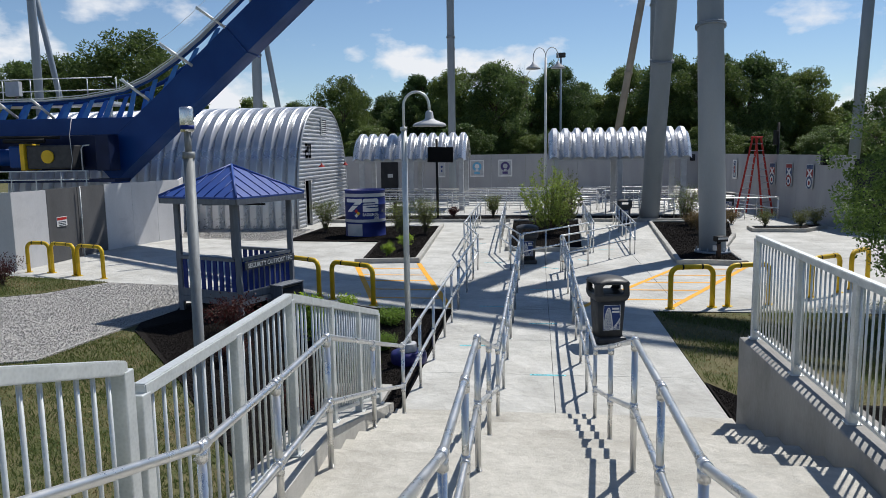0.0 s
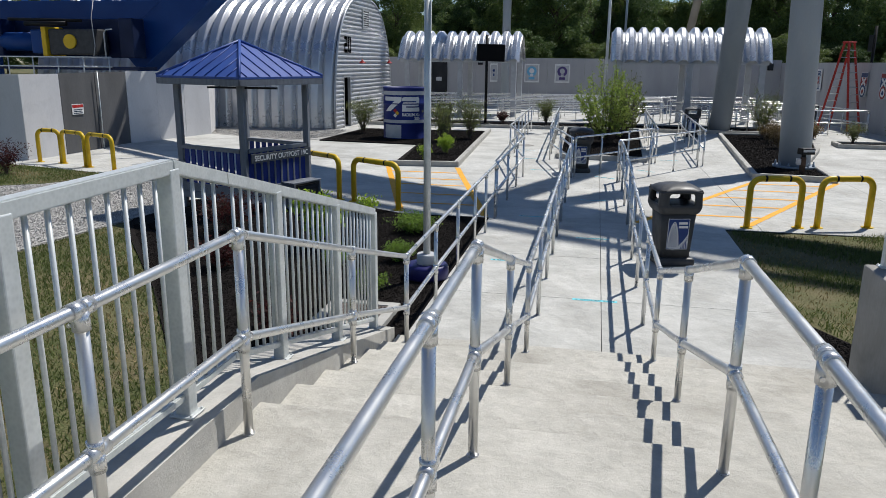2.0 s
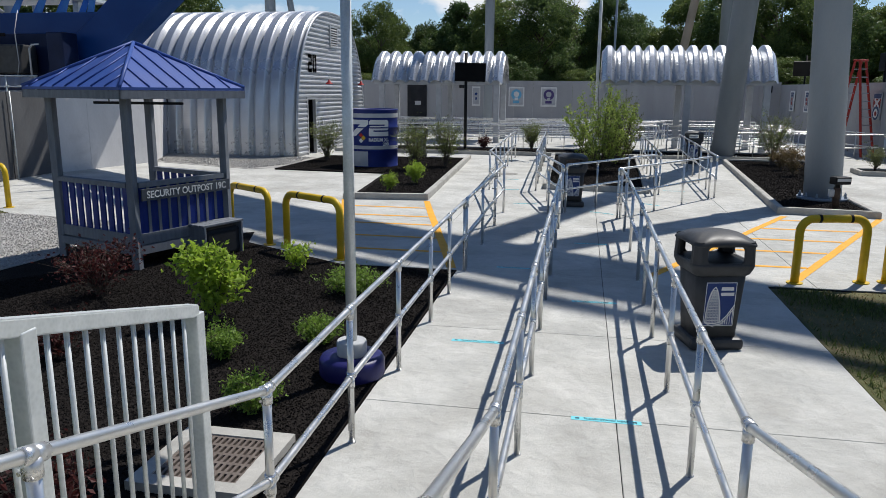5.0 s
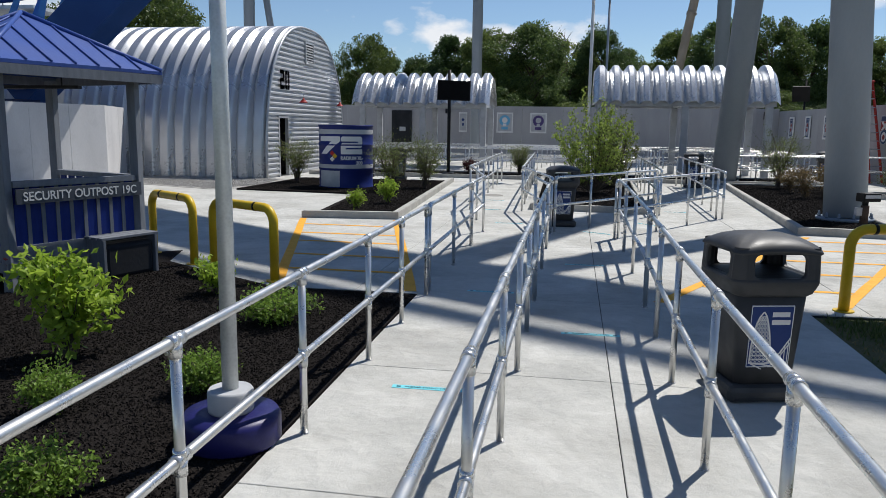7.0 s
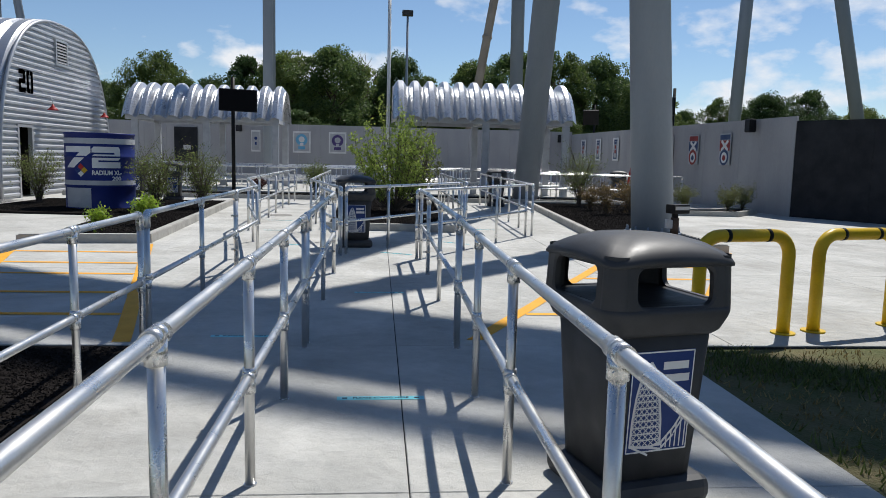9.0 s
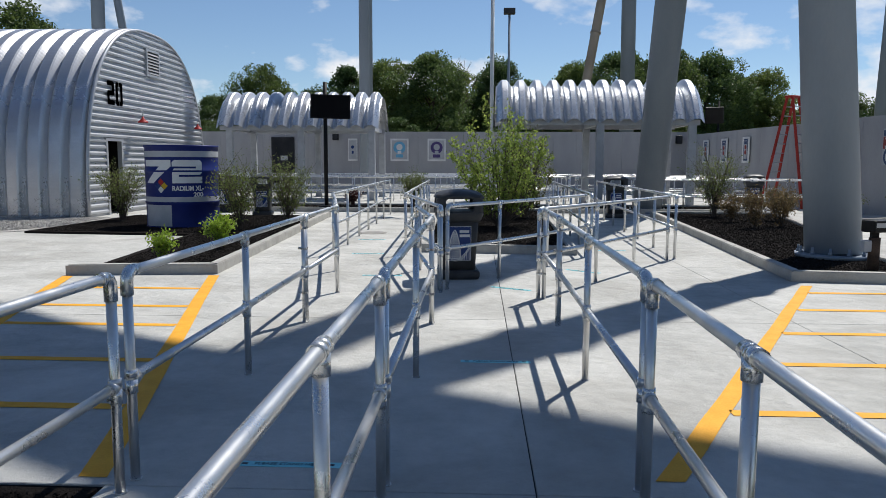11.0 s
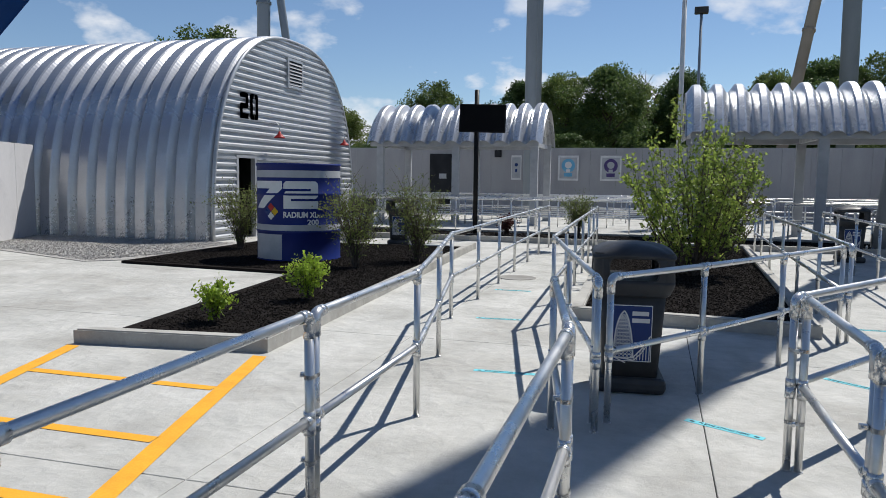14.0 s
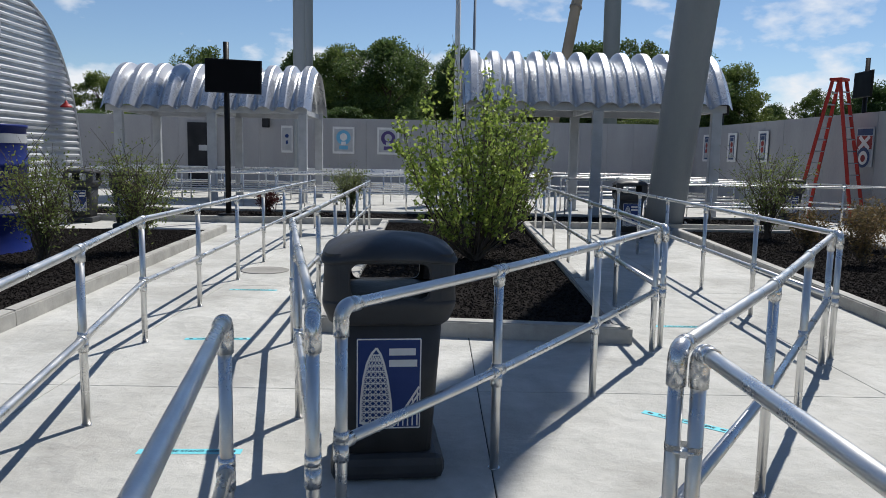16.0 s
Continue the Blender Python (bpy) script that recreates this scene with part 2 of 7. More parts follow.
MULCH = material("black_bark_mulch", (0.021, 0.018, 0.0165), (0.011, 0.0095, 0.009), 0.95, 0, 1.6, 90, 0.6, 0.8, (0.3, 0.7), dist=0.02, spec=0.05)
CHIP = leafy("bark_chip", (0.027, 0.023, 0.021), (0.009, 0.008, 0.0075), 0.9, 0.0)
TURF = material("turf", (0.10, 0.11, 0.038), (0.042, 0.056, 0.018), 0.95, 0, 1.2, 40, 0.4, 0.8, (0.3, 0.7), dist=0.03, stain=((0.185, 0.14, 0.082), 0.9, 0.40, 0.72, 0.85))
GRAVEL = material("crushed_stone", (0.44, 0.425, 0.40), (0.25, 0.24, 0.225), 0.95, 0, 3, 26, 0.75, 1.0, (0.2, 0.8), kind="cells", dist=0.03)
STONE = leafy("stone_chip", (0.50, 0.485, 0.46), (0.30, 0.29, 0.275), 0.9, 0.0)
TAPE = material("turquoise_floor_sticker", (0.20, 0.64, 0.70), (0.15, 0.54, 0.62), 0.4)
INK = material("dark_print", (0.012, 0.03, 0.055), (0.01, 0.02, 0.04), 0.5)
RED = material("red_paint", (0.45, 0.03, 0.025), (0.33, 0.02, 0.02), 0.45)
ORANGE = material("orange_fibreglass", (0.46, 0.04, 0.03), (0.34, 0.028, 0.02), 0.5)
RUST = material("rusty_iron", (0.135, 0.088, 0.062), (0.06, 0.042, 0.033), 0.85, 0.2, 9, 70, 0.5, 0.4, dist=0.005)
PURPLE = material("blue_violet_plastic", (0.018, 0.018, 0.11), (0.012, 0.012, 0.08), 0.4, 0, 6, 60, 0.3, 0.05)
SCREEN = material("dark_screen_glass", (0.004, 0.004, 0.005), (0.003, 0.003, 0.004), 0.5, 0, 3, 30, 0.1, 0.0, rough_var=0.03, spec=0.08)
BARK = material("bark", (0.12, 0.095, 0.075), (0.06, 0.047, 0.037), 0.95, 0, 8, 60, 0.5, 0.6, stretch=(1, 1, 0.3))
LEAF_FAR = leafy("forest_leaf", (0.13, 0.20, 0.06), (0.045, 0.085, 0.028), 0.5, 0.4, 0.35)
LEAF_FAR2 = leafy("forest_leaf_yellow_green", (0.18, 0.24, 0.065), (0.07, 0.115, 0.03), 0.5, 0.4, 0.35)
LEAF_LIME = leafy("lime_leaf", (0.38, 0.52, 0.06), (0.20, 0.30, 0.035), 0.5, 0.5)
LEAF_YELLOW = leafy("yellow_green_leaf", (0.37, 0.45, 0.10), (0.15, 0.225, 0.045), 0.5, 0.55)
LEAF_GREEN = leafy("green_leaf", (0.25, 0.38, 0.065), (0.11, 0.19, 0.03), 0.5, 0.45)
LEAF_TREE = leafy("young_tree_leaf", (0.15, 0.23, 0.05), (0.055, 0.10, 0.022), 0.5, 0.4)
LEAF_DULL = leafy("dull_green_leaf", (0.20, 0.215, 0.08), (0.085, 0.10, 0.036), 0.55, 0.5)
LEAF_WISP = leafy("wispy_leaf", (0.24, 0.285, 0.09), (0.11, 0.14, 0.042), 0.55, 0.55)
LEAF_RED = leafy("dark_red_leaf", (0.10, 0.025, 0.022), (0.035, 0.012, 0.012), 0.55, 0.4)
LEAF_RUST = leafy("bronze_leaf", (0.22, 0.145, 0.07), (0.10, 0.085, 0.035), 0.6, 0.45)
BLADE = leafy("grass_blade", (0.145, 0.175, 0.05), (0.055, 0.085, 0.02), 0.6, 0.4)
STRAW = leafy("dry_grass_blade", (0.31, 0.235, 0.10), (0.15, 0.115, 0.045), 0.7, 0.2)


# ---- mesh helpers ----
def box(bm, x0, x1, y0, y1, z0, z1):
    v = [bm.verts.new((x, y, z)) for z in (z0, z1) for y in (y0, y1) for x in (x0, x1)]
    for f in ((0, 2, 3, 1), (4, 5, 7, 6), (0, 1, 5, 4), (2, 6, 7, 3), (0, 4, 6, 2), (1, 3, 7, 5)):
        bm.faces.new([v[i] for i in f])


def soft_box(bm, x0, x1, y0, y1, z0, z1, r):
    """A box with chamfered edges."""
    b = bmesh.new()
    box(b, x0, x1, y0, y1, z0, z1)
    bmesh.ops.bevel(b, geom=b.edges[:], offset=r, segments=2, affect="EDGES", profile=0.5)
    join(bm, b)


def join(bm, other):
    tmp = bpy.data.meshes.new("tmp")
    other.to_mesh(tmp)
    other.free()
    bm.from_mesh(tmp)
    bpy.data.meshes.remove(tmp)


def tube(bm, p0, p1, r0, r1=None, seg=12, caps=True):
    """A round bar between two points."""
    p0, p1 = Vector(p0), Vector(p1)
    r1 = r0 if r1 is None else r1
    d = (p1 - p0).normalized()
    a = d.orthogonal().normalized() if abs(d.z) < 0.99 else Vector((1, 0, 0))
    a = (a - d * a.dot(d)).normalized()
    b = d.cross(a)
    rings = []
    for p, r in ((p0, r0), (p1, r1)):
        rings.append([bm.verts.new(p + (a * math.cos(2 * math.pi * i / seg) + b * math.sin(2 * math.pi * i / seg)) * r) for i in range(seg)])
    for i in range(seg):
        f = bm.faces.new((rings[0][i], rings[0][(i + 1) % seg], rings[1][(i + 1) % seg], rings[1][i]))
        f.smooth = True
    if caps:
        bm.faces.new(rings[0][::-1])
        bm.faces.new(rings[1])


def sweep(bm, pts, r, seg=10, caps=True):
    """A round bar along a polyline; r may be a list."""
    pts = [Vector(p) for p in pts]
    rs = r if isinstance(r, (list, tuple)) else [r] * len(pts)
    rings, a = [], None
    for i, p in enumerate(pts):
        d = (pts[min(i + 1, len(pts) - 1)] - pts[max(i - 1, 0)]).normalized()
        if a is None:
            a = d.orthogonal().normalized()
        a = (a - d * a.dot(d)).normalized()
        b = d.cross(a)
        rings.append([bm.verts.new(p + (a * math.cos(2 * math.pi * k / seg) + b * math.sin(2 * math.pi * k / seg)) * rs[i]) for k in range(seg)])
    for j in range(len(rings) - 1):
        for k in range(seg):
            f = bm.faces.new((rings[j][k], rings[j][(k + 1) % seg], rings[j + 1][(k + 1) % seg], rings[j + 1][k]))
            f.smooth = True
    if caps:
        bm.faces.new(rings[0][::-1])
        bm.faces.new(rings[-1])


def lathe(bm, profile, cx=0, cy=0, seg=32):
    """A turned form: profile of (radius, z)."""
    rings = [[bm.verts.new((cx + r * math.cos(2 * math.pi * k / seg), cy + r * math.sin(2 * math.pi * k / seg), z)) for k in range(seg)] for r, z in profile]
    for j in range(len(rings) - 1):
        for k in range(seg):
            f = bm.faces.new((rings[j][k], rings[j][(k + 1) % seg], rings[j + 1][(k + 1) % seg], rings[j + 1][k]))
            f.smooth = True
    bm.faces.new(rings[0][::-1])
    bm.faces.new(rings[-1])


def prism(bm, poly, z0, z1):
    """An upright prism over a polygon given counter-clockwise; z1 may be a list of heights."""
    tops = z1 if isinstance(z1, (list, tuple)) else [z1] * len(poly)
    lo = [bm.verts.new((x, y, z0)) for x, y in poly]
    hi = [bm.verts.new((x, y, z)) for (x, y), z in zip(poly, tops)]
    bm.faces.new(lo[::-1])
    bm.faces.new(hi)
    k = len(poly)
    for i in range(k):
        bm.faces.new((lo[i], lo[(i + 1) % k], hi[(i + 1) % k], hi[i]))


def thing(name, label, category, group="", kind="", at=(0, 0, 0)):
    ob = new(name)
    ob.location = at
    ob.empty_display_size = 0.2
    return tagged(ob, label, category, group, kind)


def part(name, bm, mat, parent=None, label=""):
    """Links a bmesh as one mesh object, under a thing or a part where one is given."""
    me = bpy.data.meshes.new(name)
    bm.normal_update()
    bm.to_mesh(me)
    bm.free()
    me.materials.append(mat)
    ob = new(name, me)
    if parent is not None:
        ob.parent = parent
    if label:
        ob["label"] = label
    return ob


def share(name, me, parent, loc, rz=0.0):
    """One more object on a mesh that exists."""
    ob = new(name, me)
    ob.parent = parent
    ob.location = loc
    ob.rotation_euler = (0, 0, rz)
    return ob


def lettering(text, size, mat, m, parent, depth=0.004, name="lettering", squeeze=1.0, label="", fit=None, bold=0.0):
    """Words as a mesh, centred at the pose m, upright in its xz plane."""
    cu = bpy.data.curves.new(name, "FONT")
    cu.body, cu.size, cu.extrude, cu.align_x, cu.align_y, cu.offset = text, size, depth, "CENTER", "CENTER", bold
    tmp = bpy.data.objects.new("tmp", cu)
    scene.collection.objects.link(tmp)
    bpy.context.view_layer.update()
    me = bpy.data.meshes.new_from_object(tmp.evaluated_get(bpy.context.evaluated_depsgraph_get()))
    bpy.data.objects.remove(tmp)
    me.transform(Matrix.Diagonal((squeeze, 1, 1, 1)))
    if fit:
        # stretched to the given width and height about the centre
        xs, ys = [v.co.x for v in me.vertices], [v.co.y for v in me.vertices]
        kx, ky = fit[0] / (max(xs) - min(xs)), fit[1] / (max(ys) - min(ys))
        me.transform(Matrix.Diagonal((kx, ky, 1, 1)) @ Matrix.Translation((-(max(xs) + min(xs)) / 2, -(max(ys) + min(ys)) / 2, 0)))
    me.transform(m)
    me.materials.clear()
    me.materials.append(mat)
    me.name = name
    ob = new(name, me)
    ob.parent = parent
    if label:
        ob["label"] = label
    return ob


def block_digit(b, ch, x0, x1, z0, z1, k):
    """A block numeral of bars k thick, lying in the plane y = 0."""
    def bar(*p):
        b.faces.new([b.verts.new((x, 0, z)) for x, z in p])

    def rect(xa, xb, za, zb):
        bar((xa, za), (xb, za), (xb, zb), (xa, zb))

    zm, c = (z0 + z1) / 2, k * 0.35
    if ch == "2":
        bar((x0, z1 - k), (x1, z1 - k), (x1, z1 - c), (x1 - c, z1), (x0 + c, z1), (x0, z1 - c))
        rect(x1 - k, x1, zm + k / 2, z1 - k)
        bar((x0, zm - k / 2), (x1 - c, zm - k / 2), (x1, zm - k / 2 + c), (x1, zm + k / 2), (x0 + c, zm + k / 2), (x0, zm + k / 2 - c))
        rect(x0, x0 + k, z0 + k, zm - k / 2)
        rect(x0, x1, z0, z0 + k)
    elif ch == "7":
        rect(x0, x1, z1 - k, z1)
        w = x1 - x0
        bar((x0 + w * 0.08, z0), (x0 + w * 0.42, z0), (x1, z1 - k), (x1 - w * 0.36, z1 - k))
    else:
        w = (x1 - x0) * 0.03
        xm = (x0 + x1) / 2
        for s in (-1, 1):
            e = x0 if s < 0 else x1
            bar((xm + s * w, z0), (e - s * c, z0), (e, z0 + c), (e, z1 - c), (e - s * c, z1), (xm + s * w, z1), (xm + s * w, z1 - k), (e - s * k, z1 - k), (e - s * k, z0 + k), (xm + s * w, z0 + k))


def settle(ob, at):
    """Moves a thing's empty to its base while its parts stay where they are."""
    ob.location = at
    for c in ob.children:
        c.matrix_parent_inverse = Matrix.Translation(at).inverted()
    return ob


# ---- setting: ground, paving, planting beds, stairs, walls ----
bm = bmesh.new()
n = 26
ring = [-420 + 840 * i / n for i in range(n + 1)]
grid = [[bm.verts.new((x, y, -0.12 - (0.0 if abs(x) < 60 and abs(y) < 80 else 0.3))) for x in ring] for y in ring]
for j in range(n):
    for i in range(n):
        bm.faces.new((grid[j][i], grid[j][i + 1], grid[j + 1][i + 1], grid[j + 1][i]))
tagged(part("ground", bm, TURF), "grassy ground that reaches to the wooded horizon", "ground", kind="structure")

STEP, TREAD, FOOT = 0.15, 0.58, 3.49
# sub-base that shows as the dark joints between the slabs
bm = bmesh.new()
box(bm, -2.12, 2.25, FOOT - 0.1, 10.4, -0.1, -0.012)
box(bm, -30, 17.3, 10.42, 47.2, -0.1, -0.012)
tagged(part("joint_bed", bm, JOINT), "dark filler in the joints of the concrete paving", "paving", kind="structure")

pavement = tagged(new("pavement"), "pale broom-finished concrete paving with thin saw-cut joints", "pavement", kind="structure")


def slab(x0, x1, y0, y1, gap=0.0035):
    b = bmesh.new()
    box(b, x0 + gap, x1 - gap, y0 + gap, y1 - gap, -0.1, 0.0)
    bmesh.ops.bevel(b, geom=[e for e in b.edges if all(v.co.z > -0.01 for v in e.verts)], offset=0.004, segments=1, affect="EDGES")
    part("slab", b, CONCRETE, pavement)


WALK_Y = (FOOT, 5.6, 7.72, 10.42)
for a, b_ in zip(WALK_Y, WALK_Y[1:]):
    slab(-2.12, 0, a, b_)
    slab(0, 2.25, a, b_)
PX = (-30, -24, -20, -16.5, -13, -9.5, -6.2, -2.9, 0, 2.9, 6.2, 9.6, 13.4, 17.3)
PY = (10.42, 14.4, 18.4, 22.4, 26.4, 30.4, 34.4, 38.4, 42.4, 47.0)
for ya, yb in zip(PY, PY[1:]):
    for xa, xb in zip(PX, PX[1:]):
        slab(xa, xb, ya, yb)


def bed(name, poly, z, mat, label, cat):
    b = bmesh.new()
    prism(b, poly, -0.11, z)
    return tagged(part(name, b, mat), label, cat, kind="structure")


bed("mulch_bed", [(-2.43, 0.5), (-2.43, 3.22), (-2.13, 3.5), (-2.13, 10.37), (-3.9, 10.37), (-6.0, 11.6), (-6.3, 12.5), (-9.2, 10.2), (-8.4, 8.0), (-5.8, 4.8), (-4.2, 2.6)], 0.004, MULCH,
    "planting bed of black bark mulch beside the walkway", "mulch")
bed("lawn_west", [(-2.43, -9.5), (-2.43, 0.49), (-4.2, 2.59), (-5.8, 4.79), (-8.41, 8.0), (-8.45, 9.6), (-8.74, 8.0), (-8.97, 5.72), (-11.5, 4.68), (-30, 0.98), (-30, -9.5)], -0.02, TURF, "thin lawn with dry patches beside the stairs", "lawn")
bed("lawn_east", [(2.7, 4.62), (9.0, 4.32), (13, 5.0), (13, 12.6), (8.6, 12.2), (4.4, 10.4), (2.27, 10.35), (2.27, 5.42)], -0.02, TURF, "thin lawn with bare brown patches beside the walkway", "lawn")
bed("mulch_strip", [(2.27, 2.9), (9.0, 2.9), (9.0, 4.3), (2.7, 4.6), (2.27, 5.4)], 0.004, MULCH, "strip of black bark mulch at the foot of the wall", "mulch")
bed("gravel_bed", [(-8.95, 5.75), (-8.72, 8.0), (-8.45, 9.9), (-9.4, 12.9), (-12.2, 13.3), (-13.0, 11.6), (-16.0, 9.6), (-30, 5), (-30, 1.0), (-11.5, 4.7)], 0.014, GRAVEL, "grey crushed stone drive", "gravel")
bed("gravel_apron", [(-11.2, 22.8), (-9.8, 24.0), (-10.6, 27.5), (-30, 27.5), (-30, 25.2), (-16, 24.4)], 0.012, GRAVEL, "grey crushed stone apron in front of the metal hut", "gravel")
bed("lawn_far", [(-16.3, 14.3), (-12.25, 13.32), (-13.05, 11.62), (-16.0, 9.64), (-30, 5.05), (-30, 14.3)], 0.018, TURF, "dry lawn edge with brown mulch beside the concrete", "lawn")


def planter(poly, label, sides=None, fill=0.095):
    """A planting bed raised behind a kerb: kerb lengths with mitred ends and the mulch inside. sides: those that have a kerb."""
    p = thing("planter", label, "planter", "planters on the plaza")
    cx = sum(q[0] for q in poly) / len(poly)
    cy = sum(q[1] for q in poly) / len(poly)
    w, h = 0.155, 0.15
    k = len(poly)
    sides = range(k) if sides is None else sides
    inner = []
    for i in range(k):
        a, b0, c = Vector(poly[i - 1]), Vector(poly[i]), Vector(poly[(i + 1) % k])
        d1, d2 = (b0 - a).normalized(), (c - b0).normalized()
        n1, n2 = Vector((-d1.y, d1.x)), Vector((-d2.y, d2.x))
        mit = (n1 + n2).normalized()
        inner.append(b0 + mit * (w / max(0.3, mit.dot(n1))))
    for i in sides:
        a, c = Vector(poly[i]), Vector(poly[(i + 1) % k])
        ia, ic = inner[i], inner[(i + 1) % k]
        runs = max(1, round((c - a).length / 3.0))
        for j in range(runs):
            f0, f1 = j / runs, (j + 1) / runs
            e = 0.004 / (c - a).length
            f0, f1 = f0 + (e if j else 0), f1 - (e if j < runs - 1 else 0)
            b = bmesh.new()
            prism(b, [tuple(a.lerp(c, f0)), tuple(a.lerp(c, f1)), tuple(ia.lerp(ic, f1)), tuple(ia.lerp(ic, f0))], 0.001, h)
            bmesh.ops.bevel(b, geom=[e_ for e_ in b.edges if all(v.co.z > h - 0.01 for v in e_.verts)], offset=0.014, segments=2, affect="EDGES")
            part("kerb", b, KERB, p)
    b = bmesh.new()
    prism(b, [tuple(q) for q in inner], 0.0, fill)
    part("mulch", b, MULCH, p, "black bark mulch")
    settle(p, (cx, cy, 0))
    return p


planter([(-6.05, 16.98), (-3.98, 17.24), (-4.62, 28.6), (-10.4, 28.2), (-10.5, 22.72), (-6.6, 22.4)], "bed of black mulch round the painted drum, kerbed on two sides", (0, 1), 0.05)
planter([(-1.36, 20.05), (1.44, 19.78), (1.88, 30.58), (-1.56, 30.58)], "long kerbed bed of black mulch with a tall multi-stemmed shrub")
planter([(3.95, 17.08), (6.0, 16.85), (6.22, 20.4), (7.5, 24.2), (8.7, 29.6), (4.93, 29.6)], "kerbed bed of black mulch round the foot of a steel column")
planter([(-10.9, 30.62), (8.7, 30.62), (8.7, 33.15), (-10.9, 33.15)], "long narrow kerbed bed of black mulch before the queue rails")
planter([(8.62, 25.95), (10.7, 25.85), (12.05, 27.3), (12.2, 28.6), (10.4, 27.3), (8.7, 27.2)], "kerbed bed with low shrubs along the grey fence")

# stairs: lower flight, landing, upper flight
stairs = thing("stairs", "broad pale concrete stairs with a landing between two flights", "stairs", kind="structure")
LAND0 = FOOT - 6 * TREAD
for k in range(6):
    b = bmesh.new()
    y1 = FOOT - k * TREAD
    box(b, -2.1, 2.175, y1 - TREAD - (0.0 if k < 5 else 0.0), y1, -0.1, STEP * (k + 1))
    bmesh.ops.bevel(b, geom=[e for e in b.edges if all(v.co.y > y1 - 0.01 and v.co.z > STEP * (k + 1) - 0.01 for v in e.verts)], offset=0.016, segments=2, affect="EDGES")
    part("step", b, STAIR, stairs)
b = bmesh.new()
LZ = STEP * 7
box(b, -2.1, 2.175, -2.55, LAND0, -0.1, LZ)
bmesh.ops.bevel(b, geom=[e for e in b.edges if all(v.co.y > LAND0 - 0.01 and v.co.z > LZ - 0.01 for v in e.verts)], offset=0.016, segments=2, affect="EDGES")
part("landing", b, STAIR, stairs)
for k in range(11):
    b = bmesh.new()
    y1 = -2.55 - k * TREAD
    z1 = LZ + STEP * (k + 1)
    box(b, -2.1, 2.175, y1 - TREAD - (3.0 if k == 10 else 0), y1, -0.1, z1)
    bmesh.ops.bevel(b, geom=[e for e in b.edges if all(v.co.y > y1 - 0.01 and v.co.z > z1 - 0.01 for v in e.verts)], offset=0.016, segments=2, affect="EDGES")
    part("step", b, STAIR, stairs)

# low kerb wall at the stairs, following them
bm = bmesh.new()
prof = [(3.42, 0.25), (0.0, 1.205), (-0.54, 1.225), (-2.5, 1.26), (-9.2, 2.99)]


def kerb_x(y):
    return 0.105 if y < -0.54 else 0.105 - 0.165 * (y + 0.54) / 3.68


for (ya, za), (yb, zb) in zip(prof, prof[1:]):
    xa, xb = kerb_x(ya), kerb_x(yb)
    v = [bm.verts.new(c) for c in ((-2.42 + xa, ya, -0.1), (-2.05 + xa, ya, -0.1), (-2.05 + xb, yb, -0.1), (-2.42 + xb, yb, -0.1), (-2.42 + xa, ya, za), (-2.05 + xa, ya, za), (-2.05 + xb, yb, zb), (-2.42 + xb, yb, zb))]
    for f in ((0, 3, 2, 1), (4, 5, 6, 7), (1, 2, 6, 5), (0, 4, 7, 3), (0, 1, 5, 4), (2, 3, 7, 6)):
        bm.faces.new([v[i] for i in f])
tagged(part("stair_kerb", bm, KERB), "low sloping concrete kerb wall beside the stairs", "wall", kind="structure")
bm = bmesh.new()
soft_box(bm, 2.165, 2.56, -9.0, 3.28, -0.1, 1.25, 0.02)
tagged(part("retaining_wall", bm, WALLC), "cast concrete retaining wall with a flat top beside the stairs", "wall", kind="structure")

# perimeter fence of grey boards
def board_wall(name, pts, h, mat, label, board=1.22, thick=0.07):
    w = tagged(new(name), label, "wall", kind="structure")
    for (xa, ya), (xb, yb) in zip(pts, pts[1:]):
        a, c = Vector((xa, ya)), Vector((xb, yb))
        k = max(1, round((c - a).length / board))
        d = (c - a).normalized()
        nrm = Vector((-d.y, d.x)) * thick
        for i in range(k):
            p0, p1 = a.lerp(c, i / k) + d * 0.004, a.lerp(c, (i + 1) / k) - d * 0.004
            off = nrm * (0.03 if i % 2 else 0.0)
            b = bmesh.new()
            prism(b, [tuple(p0 + off), tuple(p1 + off), tuple(p1 + nrm + off), tuple(p0 + nrm + off)], -0.1, h)
            part("board", b, mat, w)
    return w


board_wall("wall_north", [(-24, 47.0), (11.0, 47.0)], 3.25, PANEL, "long grey panel wall behind the queue, hung with posters")
board_wall("wall_east", [(11.0, 47.0), (11.45, 40.0), (12.45, 28.2), (12.62, 26.4)], 3.1, PANEL, "grey panel wall with narrow banners along the plaza")
board_wall("wall_gate_east", [(12.62, 26.38), (13.8, 24.4), (19.5, 14.7), (22.5, 9.6)], 2.95, DARKPANEL, "black-covered construction gate in the wall", 2.4)
board_wall("wall_west", [(-16.4, 20.14), (-15.5, 24.2), (-16.9, 27.4)], 2.5, PALEPANEL, "pale grey board fence beside the metal hut")
board_wall("wall_west_return", [(-30, 15.2), (-16.45, 15.2), (-16.3, 16.65)], 2.46, PALEPANEL, "pale grey board fence with a corner")

# far side of the site
bm = bmesh.new()
prism(bm, [(-60, 60), (60, 60), (140, 130), (-140, 130)], -0.2, 0.02)
tagged(part("lawn_north", bm, TURF), "rough grass before the woods", "grass", kind="structure")


# ---- rails ----
R_PIPE, H_RAIL = 0.0242, 1.05


